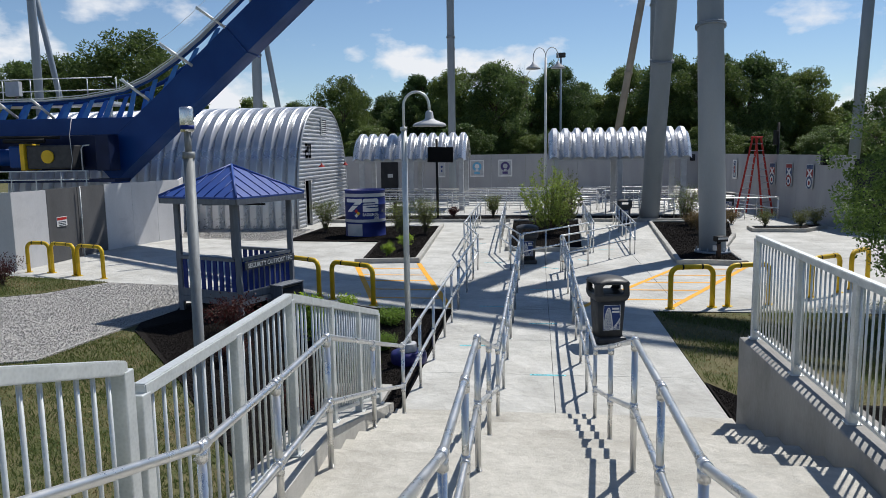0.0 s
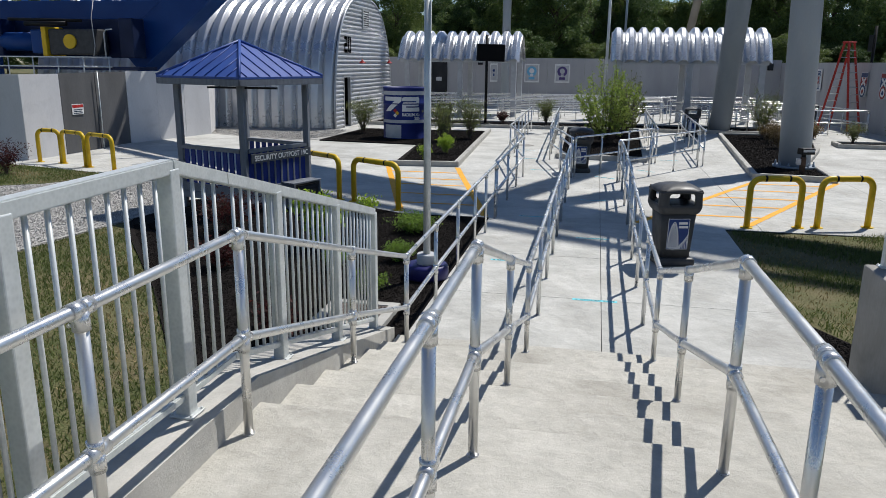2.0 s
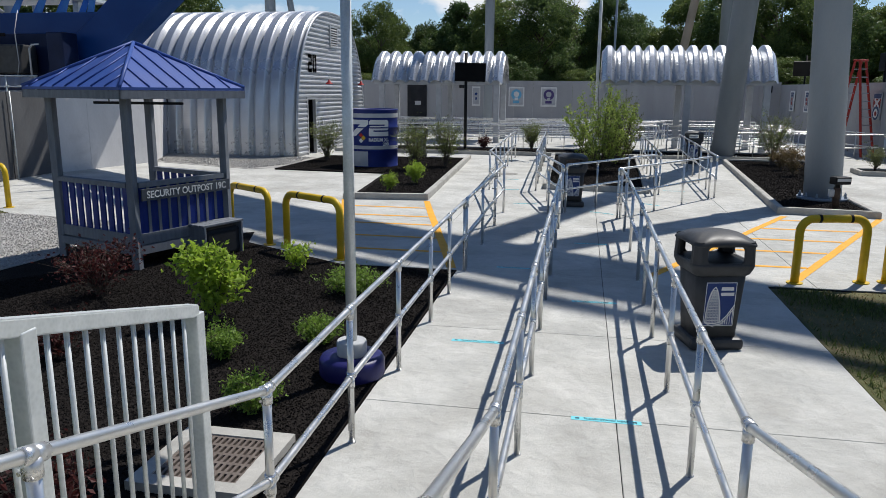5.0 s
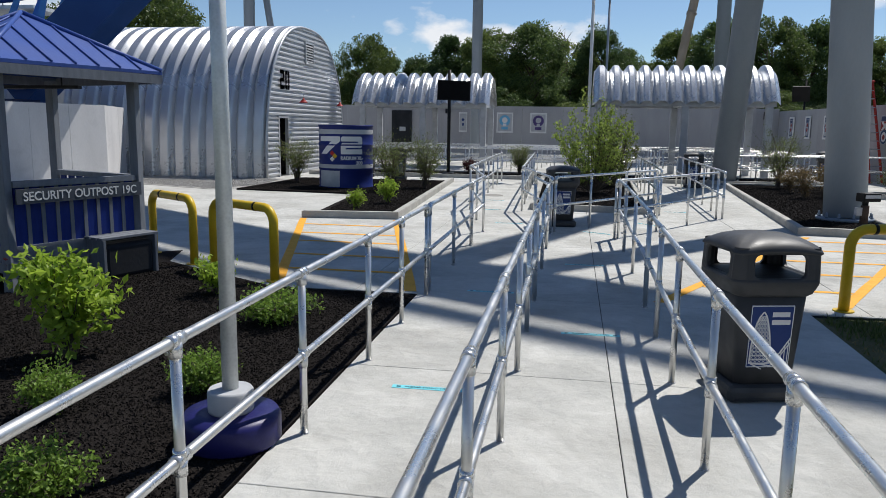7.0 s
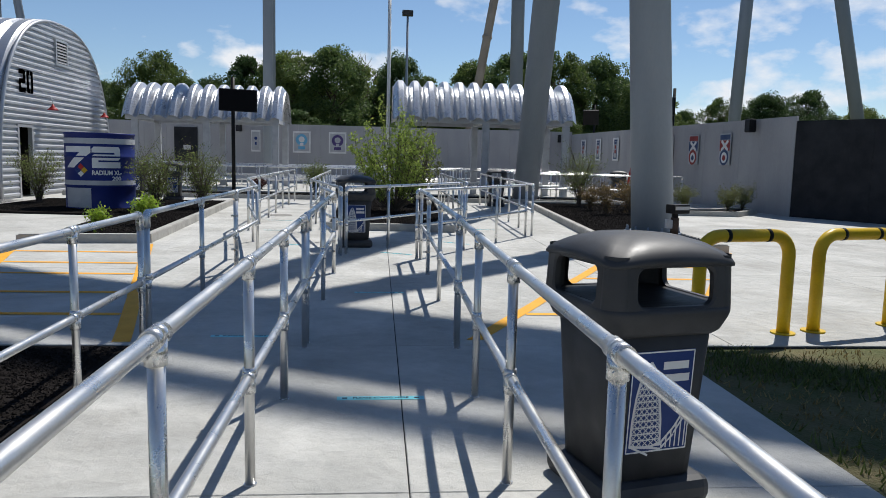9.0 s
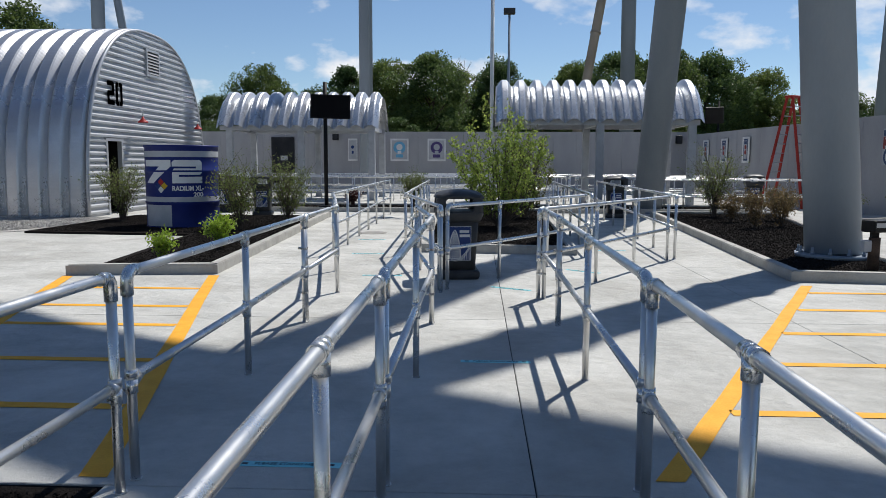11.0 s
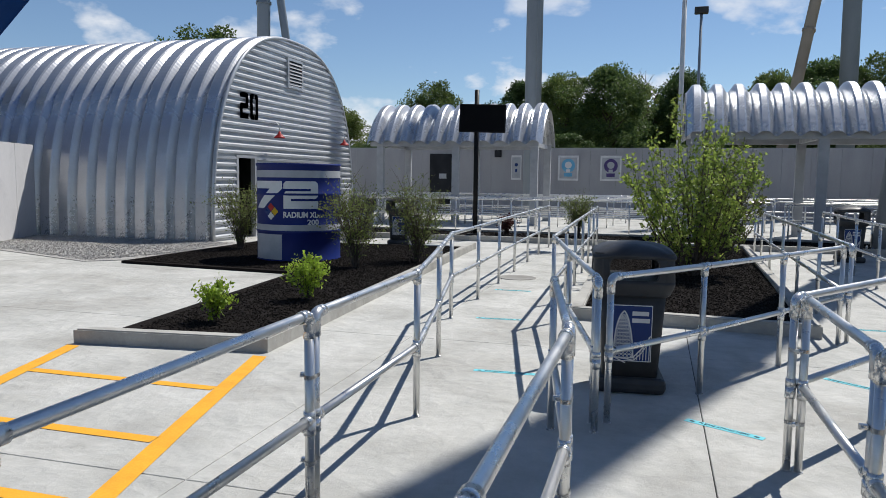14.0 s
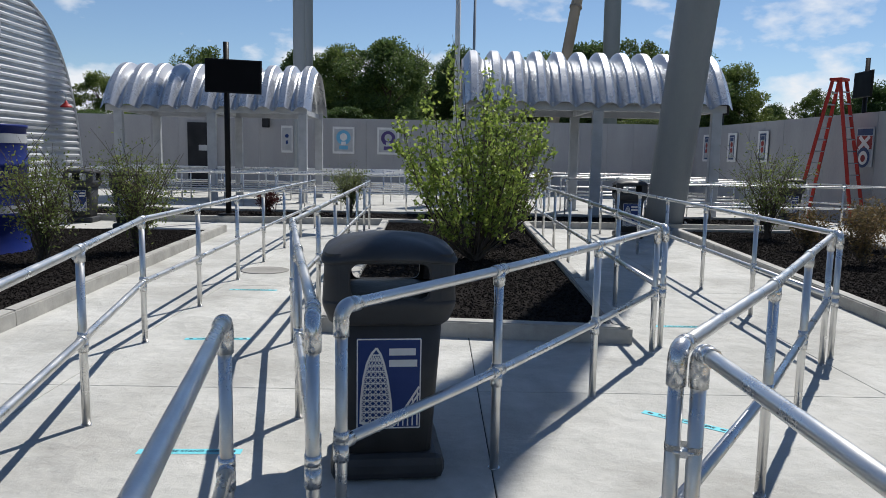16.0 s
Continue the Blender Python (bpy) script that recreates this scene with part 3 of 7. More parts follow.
def elbow(c, d, r=0.048):
    """A quarter bend from a post below c into the rail that leaves along d."""
    up = Vector((0, 0, 1))
    mid = c - up * r + d * r
    return [mid - d * r * math.cos(math.pi / 2 * k / 6) + up * r * math.sin(math.pi / 2 * k / 6) for k in range(7)]


def pipe_rail(points, label="silver pipe handrail with a mid rail on concrete", group="pipe rails", name="handrail", seg=12, swivels=()):
    """A length of pipe rail. points: (x, y, foot z, top z) for each post; swivels: posts whose head is a domed swivel joint."""
    t = thing(name, label, "railing", group)
    tops = [Vector((x, y, zt)) for x, y, z, zt in points]
    mids = [Vector((x, y, zt - 0.53)) for x, y, z, zt in points]
    last = len(points) - 1
    bends = {0: elbow(tops[0], (tops[1] - tops[0]).normalized()), last: elbow(tops[-1], (tops[-2] - tops[-1]).normalized())}
    for line, nm in ((bends[0] + tops[1:-1] + bends[last][::-1], "top_rail"), (mids, "mid_rail")):
        b = bmesh.new()
        sweep(b, line, R_PIPE, seg)
        part(nm, b, PIPE, t)
    for i, (x, y, z, zt) in enumerate(points):
        b = bmesh.new()
        tube(b, (x, y, z), (x, y, zt - (0.048 if i in bends else 0.01)), R_PIPE, seg=seg)
        post = part("post", b, PIPE, t)
        b = bmesh.new()
        tube(b, (x, y, z), (x, y, z + 0.006), 0.031, seg=12)
        part("foot_ring", b, FITTING, post)
    wide = R_PIPE + 0.0065
    for i, (p, q) in enumerate(zip(tops, mids)):
        for c in (p, q):
            b = bmesh.new()
            if c is p and i in bends:
                # cast elbow with a longer sleeve on the post
                sweep(b, [p - Vector((0, 0, 0.115)), p - Vector((0, 0, 0.06))] + bends[i], wide, seg)
                o = (tops[1] - p if i == 0 else tops[-2] - p).normalized()
                tube(b, p + o * 0.047, p + o * 0.095, wide, seg=seg)
                tube(b, p + Vector((0, 0, -0.1)) + o * -(wide + 0.004), p + Vector((0, 0, -0.1)) - o * (wide - 0.004), 0.008, seg=6)
            else:
                tube(b, c - Vector((0, 0, 0.075)), c - Vector((0, 0, 0.006)), wide, seg=seg)
                if c is q:
                    tube(b, c + Vector((0, 0, 0.006)), c + Vector((0, 0, 0.045)), wide, seg=seg)
                for j in (i - 1, i + 1):
                    if 0 <= j <= last:
                        o = ((tops if c is p else mids)[j] - c).normalized()
                        tube(b, c - o * 0.01, c + o * 0.055, wide, seg=seg)
                if c is p and i in swivels:
                    bmesh.ops.create_icosphere(b, subdivisions=2, radius=R_PIPE + 0.009, matrix=Matrix.Translation(c))
                tube(b, c + Vector((-0.02, -0.03, -0.05)), c + Vector((-0.02, -0.037, -0.05)), 0.008, seg=6)
            part("fitting", b, FITTING, t)
    x, y, z, zt = points[0]
    return settle(t, (x, y, z))


def flat(pts, **k):
    return pipe_rail([(x, y, 0.0, H_RAIL) for x, y in pts], **k)


def stair_z(y):
    if y > FOOT:
        return 0.0
    if y > LAND0:
        return STEP * (math.floor((FOOT - y) / TREAD) + 1)
    if y > -2.55:
        return LZ
    return LZ + STEP * (math.floor((-2.55 - y) / TREAD) + 1)


def stair_top(y):
    if y > 3.25:
        return H_RAIL
    if y > -0.3:
        return H_RAIL + (3.25 - y) * (2.11 - H_RAIL) / 3.55
    if y > -2.5:
        return 2.11
    return 2.11 + (-2.5 - y) * 0.26


# three rails run down the stairs and on along the walkway: (y, x) for each post
RAILS = (((-6.9, -1.87), (-5.3, -1.87), (-3.9, -1.87), (-2.52, -1.867), (-1.5, -1.86), (-0.36, -1.865), (1.66, -1.975), (3.3, -1.962), (4.81, -1.985), (6.31, -1.992), (7.85, -1.998), (9.07, -2.0), (10.34, -2.0)),
         ((-6.9, -0.69), (-5.3, -0.69), (-3.9, -0.69), (-2.5, -0.69), (-1.36, -0.695), (-0.32, -0.702), (1.52, -0.738), (3.3, -0.745), (4.87, -0.742), (6.44, -0.745), (7.83, -0.743), (9.07, -0.742), (10.34, -0.74)),
         ((-6.9, 0.49), (-5.3, 0.49), (-3.9, 0.49), (-2.52, 0.488), (-1.4, 0.485), (-0.22, 0.482), (1.52, 0.48), (3.36, 0.474), (4.8, 0.468), (6.3, 0.467), (7.81, 0.468), (9.09, 0.48), (10.34, 0.495)))
for run in RAILS:
    pipe_rail([(x, y, stair_z(y), stair_top(y)) for y, x in run], label="silver pipe handrail down the concrete stairs and along the walkway", seg=16, swivels=(3, 5, 7))
for x1 in (-2.0, -0.74, 0.505):
    flat([(x1, 10.5), (x1, 12.34), (x1, 14.16)], seg=16)
flat([(-2.0, 14.222), (-2.0, 15.87), (-2.36, 17.65), (-2.77, 19.58), (-2.79, 21.1), (-2.84, 22.8), (-2.88, 24.4), (-2.92, 26.1), (-2.95, 27.8), (-2.97, 29.6)])
flat([(-0.74, 14.222), (-1.03, 15.9)])
flat([(-0.735, 15.93), (-0.765, 16.12), (-1.14, 17.83), (-1.53, 19.68), (-1.57, 21.3), (-1.62, 23.0), (-1.66, 24.7), (-1.7, 26.4), (-1.74, 28.1), (-1.78, 29.7)])
flat([(-0.665, 16.16), (0.012, 17.13), (0.775, 18.31), (1.54, 19.53)])
flat([(1.66, 19.7), (1.7, 21.5), (1.74, 23.2), (1.78, 24.9), (1.82, 26.6), (1.86, 28.2), (1.9, 29.7)])
flat([(0.505, 14.222), (0.49, 15.6)])
flat([(0.428, 15.62), (1.29, 16.85), (2.03, 17.99), (2.83, 19.22)])
flat([(3.0, 19.4), (3.05, 21.1), (3.1, 22.7), (3.15, 24.4), (3.2, 26.1), (3.25, 27.8), (3.3, 29.5)])
# steel clamps that bind the paired end posts
for x, y, turn in ((-2.0, 14.191, 0), (-0.7385, 14.191, 0), (0.505, 14.191, 0), (0.459, 15.61, 72)):
    cl = thing("post_clamp", "steel band clamp binding two rail posts", "clamp", "post clamps")
    for z in (0.30, 0.74):
        b = bmesh.new()
        ring = []
        for k in range(24):
            an = 2 * math.pi * k / 24
            ring.append((x + 0.0265 * math.cos(an), y + 0.0265 * math.sin(an) + math.copysign(0.031, math.sin(an))))
        for zz in (z - 0.011, z + 0.011):
            for px, py in ring:
                b.verts.new((px, py, zz))
        b.verts.ensure_lookup_table()
        for k in range(24):
            b.faces.new((b.verts[k], b.verts[(k + 1) % 24], b.verts[24 + (k + 1) % 24], b.verts[24 + k]))
        bmesh.ops.solidify(b, geom=b.faces[:], thickness=-0.002)
        band = part("band", b, FITTING, cl)
        b = bmesh.new()
        soft_box(b, x - 0.062, x - 0.027, y - 0.012, y + 0.012, z - 0.012, z + 0.012, 0.003)
        tube(b, (x - 0.05, y - 0.03, z), (x - 0.05, y + 0.03, z), 0.005, seg=8)
        part("bolt", b, FITTING, band)
    settle(cl, (x, y, 0))
    cl.matrix_basis = pose(x, y, 0, 0, 0, turn)
# queue rows beyond the beds
QL = "silver pipe queue rail in the covered waiting area"
for y0, xa, xb in ((34.8, -12.5, 2.6), (36.4, -12.0, 3.2), (38.0, -12.6, 3.2), (39.8, -12.6, 3.4), (41.6, -12.6, 4.0), (43.4, -12.6, 9.0)):
    k = max(2, round((xb - xa) / 1.83))
    flat([(xa + (xb - xa) * i / k, y0) for i in range(k + 1)], label=QL, group="queue rails", seg=8)
for pts in ([(4.75, 31.2), (6.4, 31.35), (8.1, 31.5), (9.8, 31.65), (11.4, 31.8)], [(11.4, 31.9), (10.9, 33.6), (10.4, 35.3), (9.9, 37.0)],
            [(3.6, 36.6), (5.4, 36.7), (7.2, 36.8), (9.2, 36.9)], [(3.4, 34.6), (5.2, 34.7), (7.0, 34.8), (8.8, 34.9)], [(3.6, 38.8), (5.4, 38.9), (7.2, 39.0), (9.4, 39.1)],
            [(4.4, 32.9), (6.2, 33.0), (8.0, 33.1), (9.7, 33.2)]):
    flat(pts, label=QL, group="queue rails", seg=8)


# picket guard fences on the walls
def fence_x(y):
    """The line of the fence on the kerb wall, which opens out towards the foot of the stairs."""
    return -2.095 if y < -0.54 else -2.095 - 0.165 * (y + 0.54) / 3.68


def picket_fence(xf, pts, label, posts):
    """pts: (y, foot z, top z) along the run; posts: their y; xf: x at a given y."""
    t = thing("guard_fence", label, "fence", "picket guard fences")

    def at_y(y, i):
        for (ya, *za), (yb, *zb) in zip(pts, pts[1:]):
            if min(ya, yb) - 1e-6 <= y <= max(ya, yb) + 1e-6:
                f = (y - ya) / (yb - ya)
                return za[i] + (zb[i] - za[i]) * f
        return pts[-1][i + 1]

    for (ya, fa, ta), (yb, fb, tb) in zip(pts, pts[1:]):
        for nm, za, zb, hw, hh in (("top_rail", ta, tb, 0.034, 0.034), ("bottom_rail", fa + 0.1, fb + 0.1, 0.02, 0.02)):
            b = bmesh.new()
            v = [b.verts.new((xf(y) + sx * hw, y, z + sz * hh)) for y, z in ((ya, za), (yb, zb)) for sx, sz in ((-1, -1), (1, -1), (1, 1), (-1, 1))]
            for f in ((0, 1, 2, 3), (7, 6, 5, 4), (0, 4, 5, 1), (1, 5, 6, 2), (2, 6, 7, 3), (3, 7, 4, 0)):
                b.faces.new([v[i] for i in f])
            bmesh.ops.bevel(b, geom=b.edges[:], offset=0.006, segments=2, affect="EDGES")
            part(nm, b, GALV, t)
        k = max(2, round(abs(yb - ya) / 0.108))
        for i in range(1, k):
            y = ya + (yb - ya) * i / k
            if min(abs(y - p) for p in posts) < 0.05:
                continue
            b = bmesh.new()
            tube(b, (xf(y), y, at_y(y, 0) + 0.1), (xf(y), y, at_y(y, 1) - 0.02), 0.0105, seg=8)
            part("picket", b, GALV, t)
    for y in posts:
        f, top_, x = at_y(y, 0), at_y(y, 1), xf(y)
        b = bmesh.new()
        soft_box(b, x - 0.038, x + 0.038, y - 0.038, y + 0.038, f, top_ - 0.01, 0.006)
        post = part("post", b, GALV, t)
        b = bmesh.new()
        soft_box(b, x - 0.062, x + 0.062, y - 0.062, y + 0.062, f - 0.002, f + 0.008, 0.003)
        for sx in (-0.05, 0.05):
            for sy in (-0.05, 0.05):
                tube(b, (x + sx, y + sy, f + 0.006), (x + sx, y + sy, f + 0.018), 0.006, seg=6)
        part("base_plate", b, GALV, post)
    return settle(t, (xf(pts[0][0]), pts[0][0], pts[0][1]))


picket_fence(fence_x, [(3.14, 0.33, 1.52), (0.0, 1.21, 2.316), (-0.54, 1.23, 2.45), (-2.64, 1.265, 2.43)], "galvanised steel picket fence on the sloping kerb wall", [3.14, 1.93, 0.70, -0.54, -1.55, -2.64])
picket_fence(fence_x, [(-2.77, 1.33, 2.58), (-8.6, 2.84, 4.1)], "galvanised steel picket fence beside the upper flight", [-2.77, -4.1, -5.6, -7.1, -8.6])
picket_fence(lambda y: 2.32, [(3.2, 1.25, 2.46), (-8.4, 1.25, 2.38)], "galvanised steel picket fence on the retaining wall", [3.2, 1.77, 0.44, -0.95, -2.35, -3.75, -5.15, -6.55, -7.95])


# ---- metal hut and shelters ----
def superarch(u, half, rise, nn):
    """A point of the arch's outline at u in 0..1 (across, height)."""
    a = math.pi * (1 - u)
    c, s = math.cos(a), math.sin(a)
    return half * math.copysign(abs(c) ** (2 / nn), c), rise * abs(s) ** (2 / nn)


def ribbed_shell(x0, x1, yc, half, z0, rise, nn, pitch, depth, parent, name, seg=40, open_arch=False):
    """Arched panels of pressed sheet, each a part: outer and inner skin."""
    k = max(1, round((x1 - x0) / pitch))
    pw = (x1 - x0) / k
    # strips across one panel: (start, end, height at start, height at end)
    strips = [(0, 0.2, 0, 0.84), (0.2, 0.27, 0.84, 1), (0.27, 0.73, 1, 1), (0.73, 0.8, 1, 0.84), (0.8, 1, 0.84, 0)]
    if open_arch:
        strips = [(0, 0.07, 0, 0.08), (0.07, 0.3, 0.08, 0.9), (0.3, 0.37, 0.9, 1), (0.37, 0.63, 1, 1), (0.63, 0.7, 1, 0.9), (0.7, 0.93, 0.9, 0.08), (0.93, 1, 0.08, 0)]
    arch = [superarch(i / seg, half, rise, nn) for i in range(seg + 1)]
    if open_arch:
        arch = [(half * (2 * i / seg - 1), rise * (1 - abs(2 * i / seg - 1) ** nn)) for i in range(seg + 1)]
    nor = []
    for i in range(seg + 1):
        (ya, za), (yb, zb) = arch[max(0, i - 1)], arch[min(seg, i + 1)]
        d = Vector((yb - ya, zb - za)).normalized()
        nor.append((-d.y, d.x))
    me = None
    for j in range(k):
        if me is None:
            b = bmesh.new()
            stops = [(s0, h0) for s0, s1, h0, h1 in strips] + [(1.0, 0.0)]
            rows = [[b.verts.new((s * pw, y + ny * h * depth, z + nz * h * depth)) for (y, z), (ny, nz) in zip(arch, nor)] for s, h in stops]
            for r0, r1 in zip(rows, rows[1:]):
                for i in range(seg):
                    f = b.faces.new((r0[i], r1[i], r1[i + 1], r0[i + 1]))
                    f.smooth = True
            # the folds stay crisp
            for r0 in rows:
                for p, q in zip(r0, r0[1:]):
                    b.edges.get((p, q)).smooth = False
            ob = part(name, b, RIBBED, parent)
            ob.location = (x0, yc, z0)
            me = ob.data
        else:
            share(name, me, parent, (x0 + j * pw, yc, z0))


hut = thing("metal_hut", "big arched hut of ribbed galvanised steel sheets", "hut")
HX, HYC, HH, HR, HN = -11.38, 32.05, 4.5, 5.82, 2.55
ribbed_shell(-26.26, HX, HYC, HH - 0.09, 0.0, HR - 0.09, HN, 0.62, 0.19, hut, "roof_panel", 44)
# end wall of level ribs, with the doorway left open
DY0, DY1, DZ = 28.68, 29.62, 2.24


def half_at(z):
    return HH * max(0.0, 1 - (z / HR) ** HN) ** (1 / HN)


def siding(y_of, z_from, z_to, pitch=0.19, depth=0.05):
    b = bmesh.new()
    z = z_from
    prev = None
    while z < z_to - 1e-6:
        for fz, off in ((0.0, 0.0), (0.30, 0.0), (0.42, depth), (0.72, depth), (1.0, 0.0)):
            zz = min(z + fz * pitch, z_to)
            if prev and zz - prev[0].co.z < 1e-5:
                continue
            ya, yb = y_of(zz)
            cur = (b.verts.new((HX + off, ya, zz)), b.verts.new((HX + off, yb, zz)))
            if prev and prev[0].co.z < zz - 1e-6:
                b.faces.new((prev[0], prev[1], cur[1], cur[0]))
            prev = cur
        z += pitch
    return b


for nm, fn, za, zb in (("end_wall_panel", lambda z: (HYC - half_at(z) + 0.02, DY0), 0.0, DZ), ("end_wall_panel", lambda z: (DY1, HYC + half_at(z) - 0.02), 0.0, DZ),
                       ("end_wall_gable", lambda z: (HYC - half_at(z) + 0.02, HYC + half_at(z) - 0.02), DZ, HR - 0.03)):
    part(nm, siding(fn, za, zb), SIDING, hut)
bm = bmesh.new()
arc = [superarch(i / 60, HH + 0.03, HR + 0.03, HN) for i in range(61)]
sweep(bm, [(HX + 0.02, HYC + y, z) for y, z in arc], 0.055, 8)
part("edge_trim", bm, SIDING, hut, "pale metal trim along the arched edge")
bm = bmesh.new()
for y in (DY0, DY1):
    box(bm, HX - 0.08, HX + 0.055, y - 0.05, y + 0.05, 0.0, DZ + 0.05)
box(bm, HX - 0.08, HX + 0.055, DY0 + 0.05, DY1 - 0.05, DZ - 0.03, DZ + 0.05)
part("door_frame", bm, SIDING, hut)
# added near-black sheets on three sides, painting the shade inside the hut
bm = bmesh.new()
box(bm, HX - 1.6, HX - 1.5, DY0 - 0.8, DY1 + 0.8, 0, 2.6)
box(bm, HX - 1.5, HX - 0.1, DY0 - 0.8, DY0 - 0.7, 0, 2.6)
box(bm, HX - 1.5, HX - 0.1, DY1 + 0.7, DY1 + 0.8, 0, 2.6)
part("doorway_shade", bm, HOLLOW, hut, "near-black sheets that paint the shade inside the doorway")
bm = bmesh.new()
for y0, y1, z0, z1 in ((31.5, 32.5, 4.42, 4.50), (31.5, 32.5, 5.24, 5.32), (31.5, 31.58, 4.50, 5.24), (32.42, 32.5, 4.50, 5.24)):
    box(bm, HX - 0.02, HX + 0.10, y0, y1, z0, z1)
vent = part("vent", bm, SIDING, hut, "louvred steel vent")
# no hole here: a near-black sheet paints the shade behind the louvres
bm = bmesh.new()
box(bm, HX + 0.03, HX + 0.056, 31.58, 32.42, 4.50, 5.24)
part("vent_shade", bm, HOLLOW, vent, "near-black sheet that paints the shade behind the louvres")
for i in range(7):
    bm = bmesh.new()
    z = 4.52 + i * 0.102
    v = [bm.verts.new(c) for c in ((HX + 0.06, 31.58, z + 0.075), (HX + 0.06, 32.42, z + 0.075), (HX + 0.11, 32.42, z), (HX + 0.11, 31.58, z), (HX + 0.058, 31.58, z + 0.065), (HX + 0.058, 32.42, z + 0.065), (HX + 0.105, 32.42, z - 0.008), (HX + 0.105, 31.58, z - 0.008))]
    for f in ((0, 3, 2, 1), (4, 5, 6, 7), (0, 1, 5, 4), (1, 2, 6, 5), (2, 3, 7, 6), (3, 0, 4, 7)):
        bm.faces.new([v[q] for q in f])
    part("louvre", bm, PANEL, vent)
for ch, ya, yb in (("2", 28.83, 29.26), ("0", 29.35, 29.78)):
    bm = bmesh.new()
    block_digit(bm, ch, ya, yb, 3.29, 4.0, 0.14)
    bmesh.ops.solidify(bm, geom=bm.faces[:], thickness=0.012)
    bmesh.ops.transform(bm, matrix=Matrix.Translation((HX + 0.055, 0, 0)) @ pose(0, 0, 0, 0, 0, 90), verts=bm.verts)
    part("stencilled_numeral", bm, BLACK, hut, "black stencilled numeral")
for y in (30.45, 35.1):
    bm = bmesh.new()
    sweep(bm, [(HX + 0.03, y, 3.25), (HX + 0.25, y, 3.28), (HX + 0.36, y, 3.18), (HX + 0.36, y, 3.0)], 0.014, 8)
    lamp = part("wall_lamp", bm, FITTING, hut, "small red gooseneck lamp")
    bm = bmesh.new()
    lathe(bm, [(0.03, 3.02), (0.045, 2.96), (0.15, 2.86), (0.17, 2.83), (0.16, 2.83)], HX + 0.36, y, 18)
    part("shade", bm, RED, lamp)
settle(hut, (-18.5, HYC, 0))


def shelter(x0, x1, yf, label, posts_f, posts_b):
    s = thing("queue_shelter", label, "shelter", "arched queue shelters")
    half, rise = 1.78, 1.42
    yc = yf + half
    ribbed_shell(x0, x1, yc, half, 3.0, rise, 2.15, 0.62, 0.25, s, "canopy_panel", 40, open_arch=True)
    for y in (yf + 0.1, yc + half - 0.1):
        b = bmesh.new()
        box(b, x0 + 0.15, x1 - 0.15, y - 0.07, y + 0.07, 2.93, 3.12)
        part("eaves_beam", b, PALEGREY, s)
    for x in (x0 + 0.35, (x0 + x1) / 2, x1 - 0.35):
        b = bmesh.new()
        box(b, x - 0.06, x + 0.06, yf + 0.18, yc + half - 0.18, 2.95, 3.1)
        part("tie_beam", b, PALEGREY, s)
    for y, xs in ((yf + 0.1, posts_f), (yc + half - 0.1, posts_b)):
        for x in xs:
            b = bmesh.new()
            soft_box(b, x - 0.14, x + 0.14, y - 0.09, y + 0.09, 0.0, 2.93, 0.015)
            post = part("post", b, PALEGREY, s)
            b = bmesh.new()
            soft_box(b, x - 0.2, x + 0.2, y - 0.15, y + 0.15, 0.0, 0.03, 0.01)
            part("base_plate", b, PALEGREY, post)
    return settle(s, ((x0 + x1) / 2, yc, 0))


shelter(-11.35, -4.45, 38.0, "arched shelter of ribbed steel sheets on grey posts beside the hut", (-10.8, -7.75, -4.75), (-10.8, -7.75, -4.75))
shelter(0.35, 7.6, 33.4, "arched ribbed steel shelter on grey posts behind the leaning column", (0.7, 4.0, 7.2), (0.7, 4.0, 7.2))


# ---- coaster: columns, lift beam, drive ----
def column(p0, p1, r, mat, label, flanges=(), foot=True, seg=36, r1=None, bolts=20, name="steel_column"):
    t = thing(name, label, "column", "coaster support columns")
    p0, p1 = Vector(p0), Vector(p1)
    d = (p1 - p0).normalized()
    b = bmesh.new()
    tube(b, p0, p1, r, r1, seg)
    part("shaft", b, mat, t)
    q = d.to_track_quat("Z", "Y").to_matrix()
    for h in flanges:
        c = p0 + d * ((h - p0.z) / d.z)
        b = bmesh.new()
        tube(b, c - d * 0.05, c - d * 0.006, r * 1.18, seg=seg)
        tube(b, c + d * 0.006, c + d * 0.05, r * 1.18, seg=seg)
        for i in range(bolts):
            o = q @ Vector((math.cos(2 * math.pi * i / bolts), math.sin(2 * math.pi * i / bolts), 0)) * r * 1.1
            tube(b, c + o - d * 0.09, c + o + d * 0.09, r * 0.035, seg=6)
        part("flange", b, mat, t)
    if foot:
        b = bmesh.new()
        tube(b, p0, p0 + Vector((0, 0, 0.06)), r * 1.35, seg=seg)
        plate = part("base_plate", b, mat, t)
        for i in range(12):
            o = Vector((math.cos(2 * math.pi * i / 12), math.sin(2 * math.pi * i / 12), 0)) * r * 1.22
            b = bmesh.new()
            tube(b, p0 + o, p0 + o + Vector((0, 0, 0.17)), 0.02, seg=8)
            tube(b, p0 + o + Vector((0, 0, 0.06)), p0 + o + Vector((0, 0, 0.10)), 0.036, seg=6)
            part("anchor_bolt", b, mat, plate)
    return settle(t, p0)


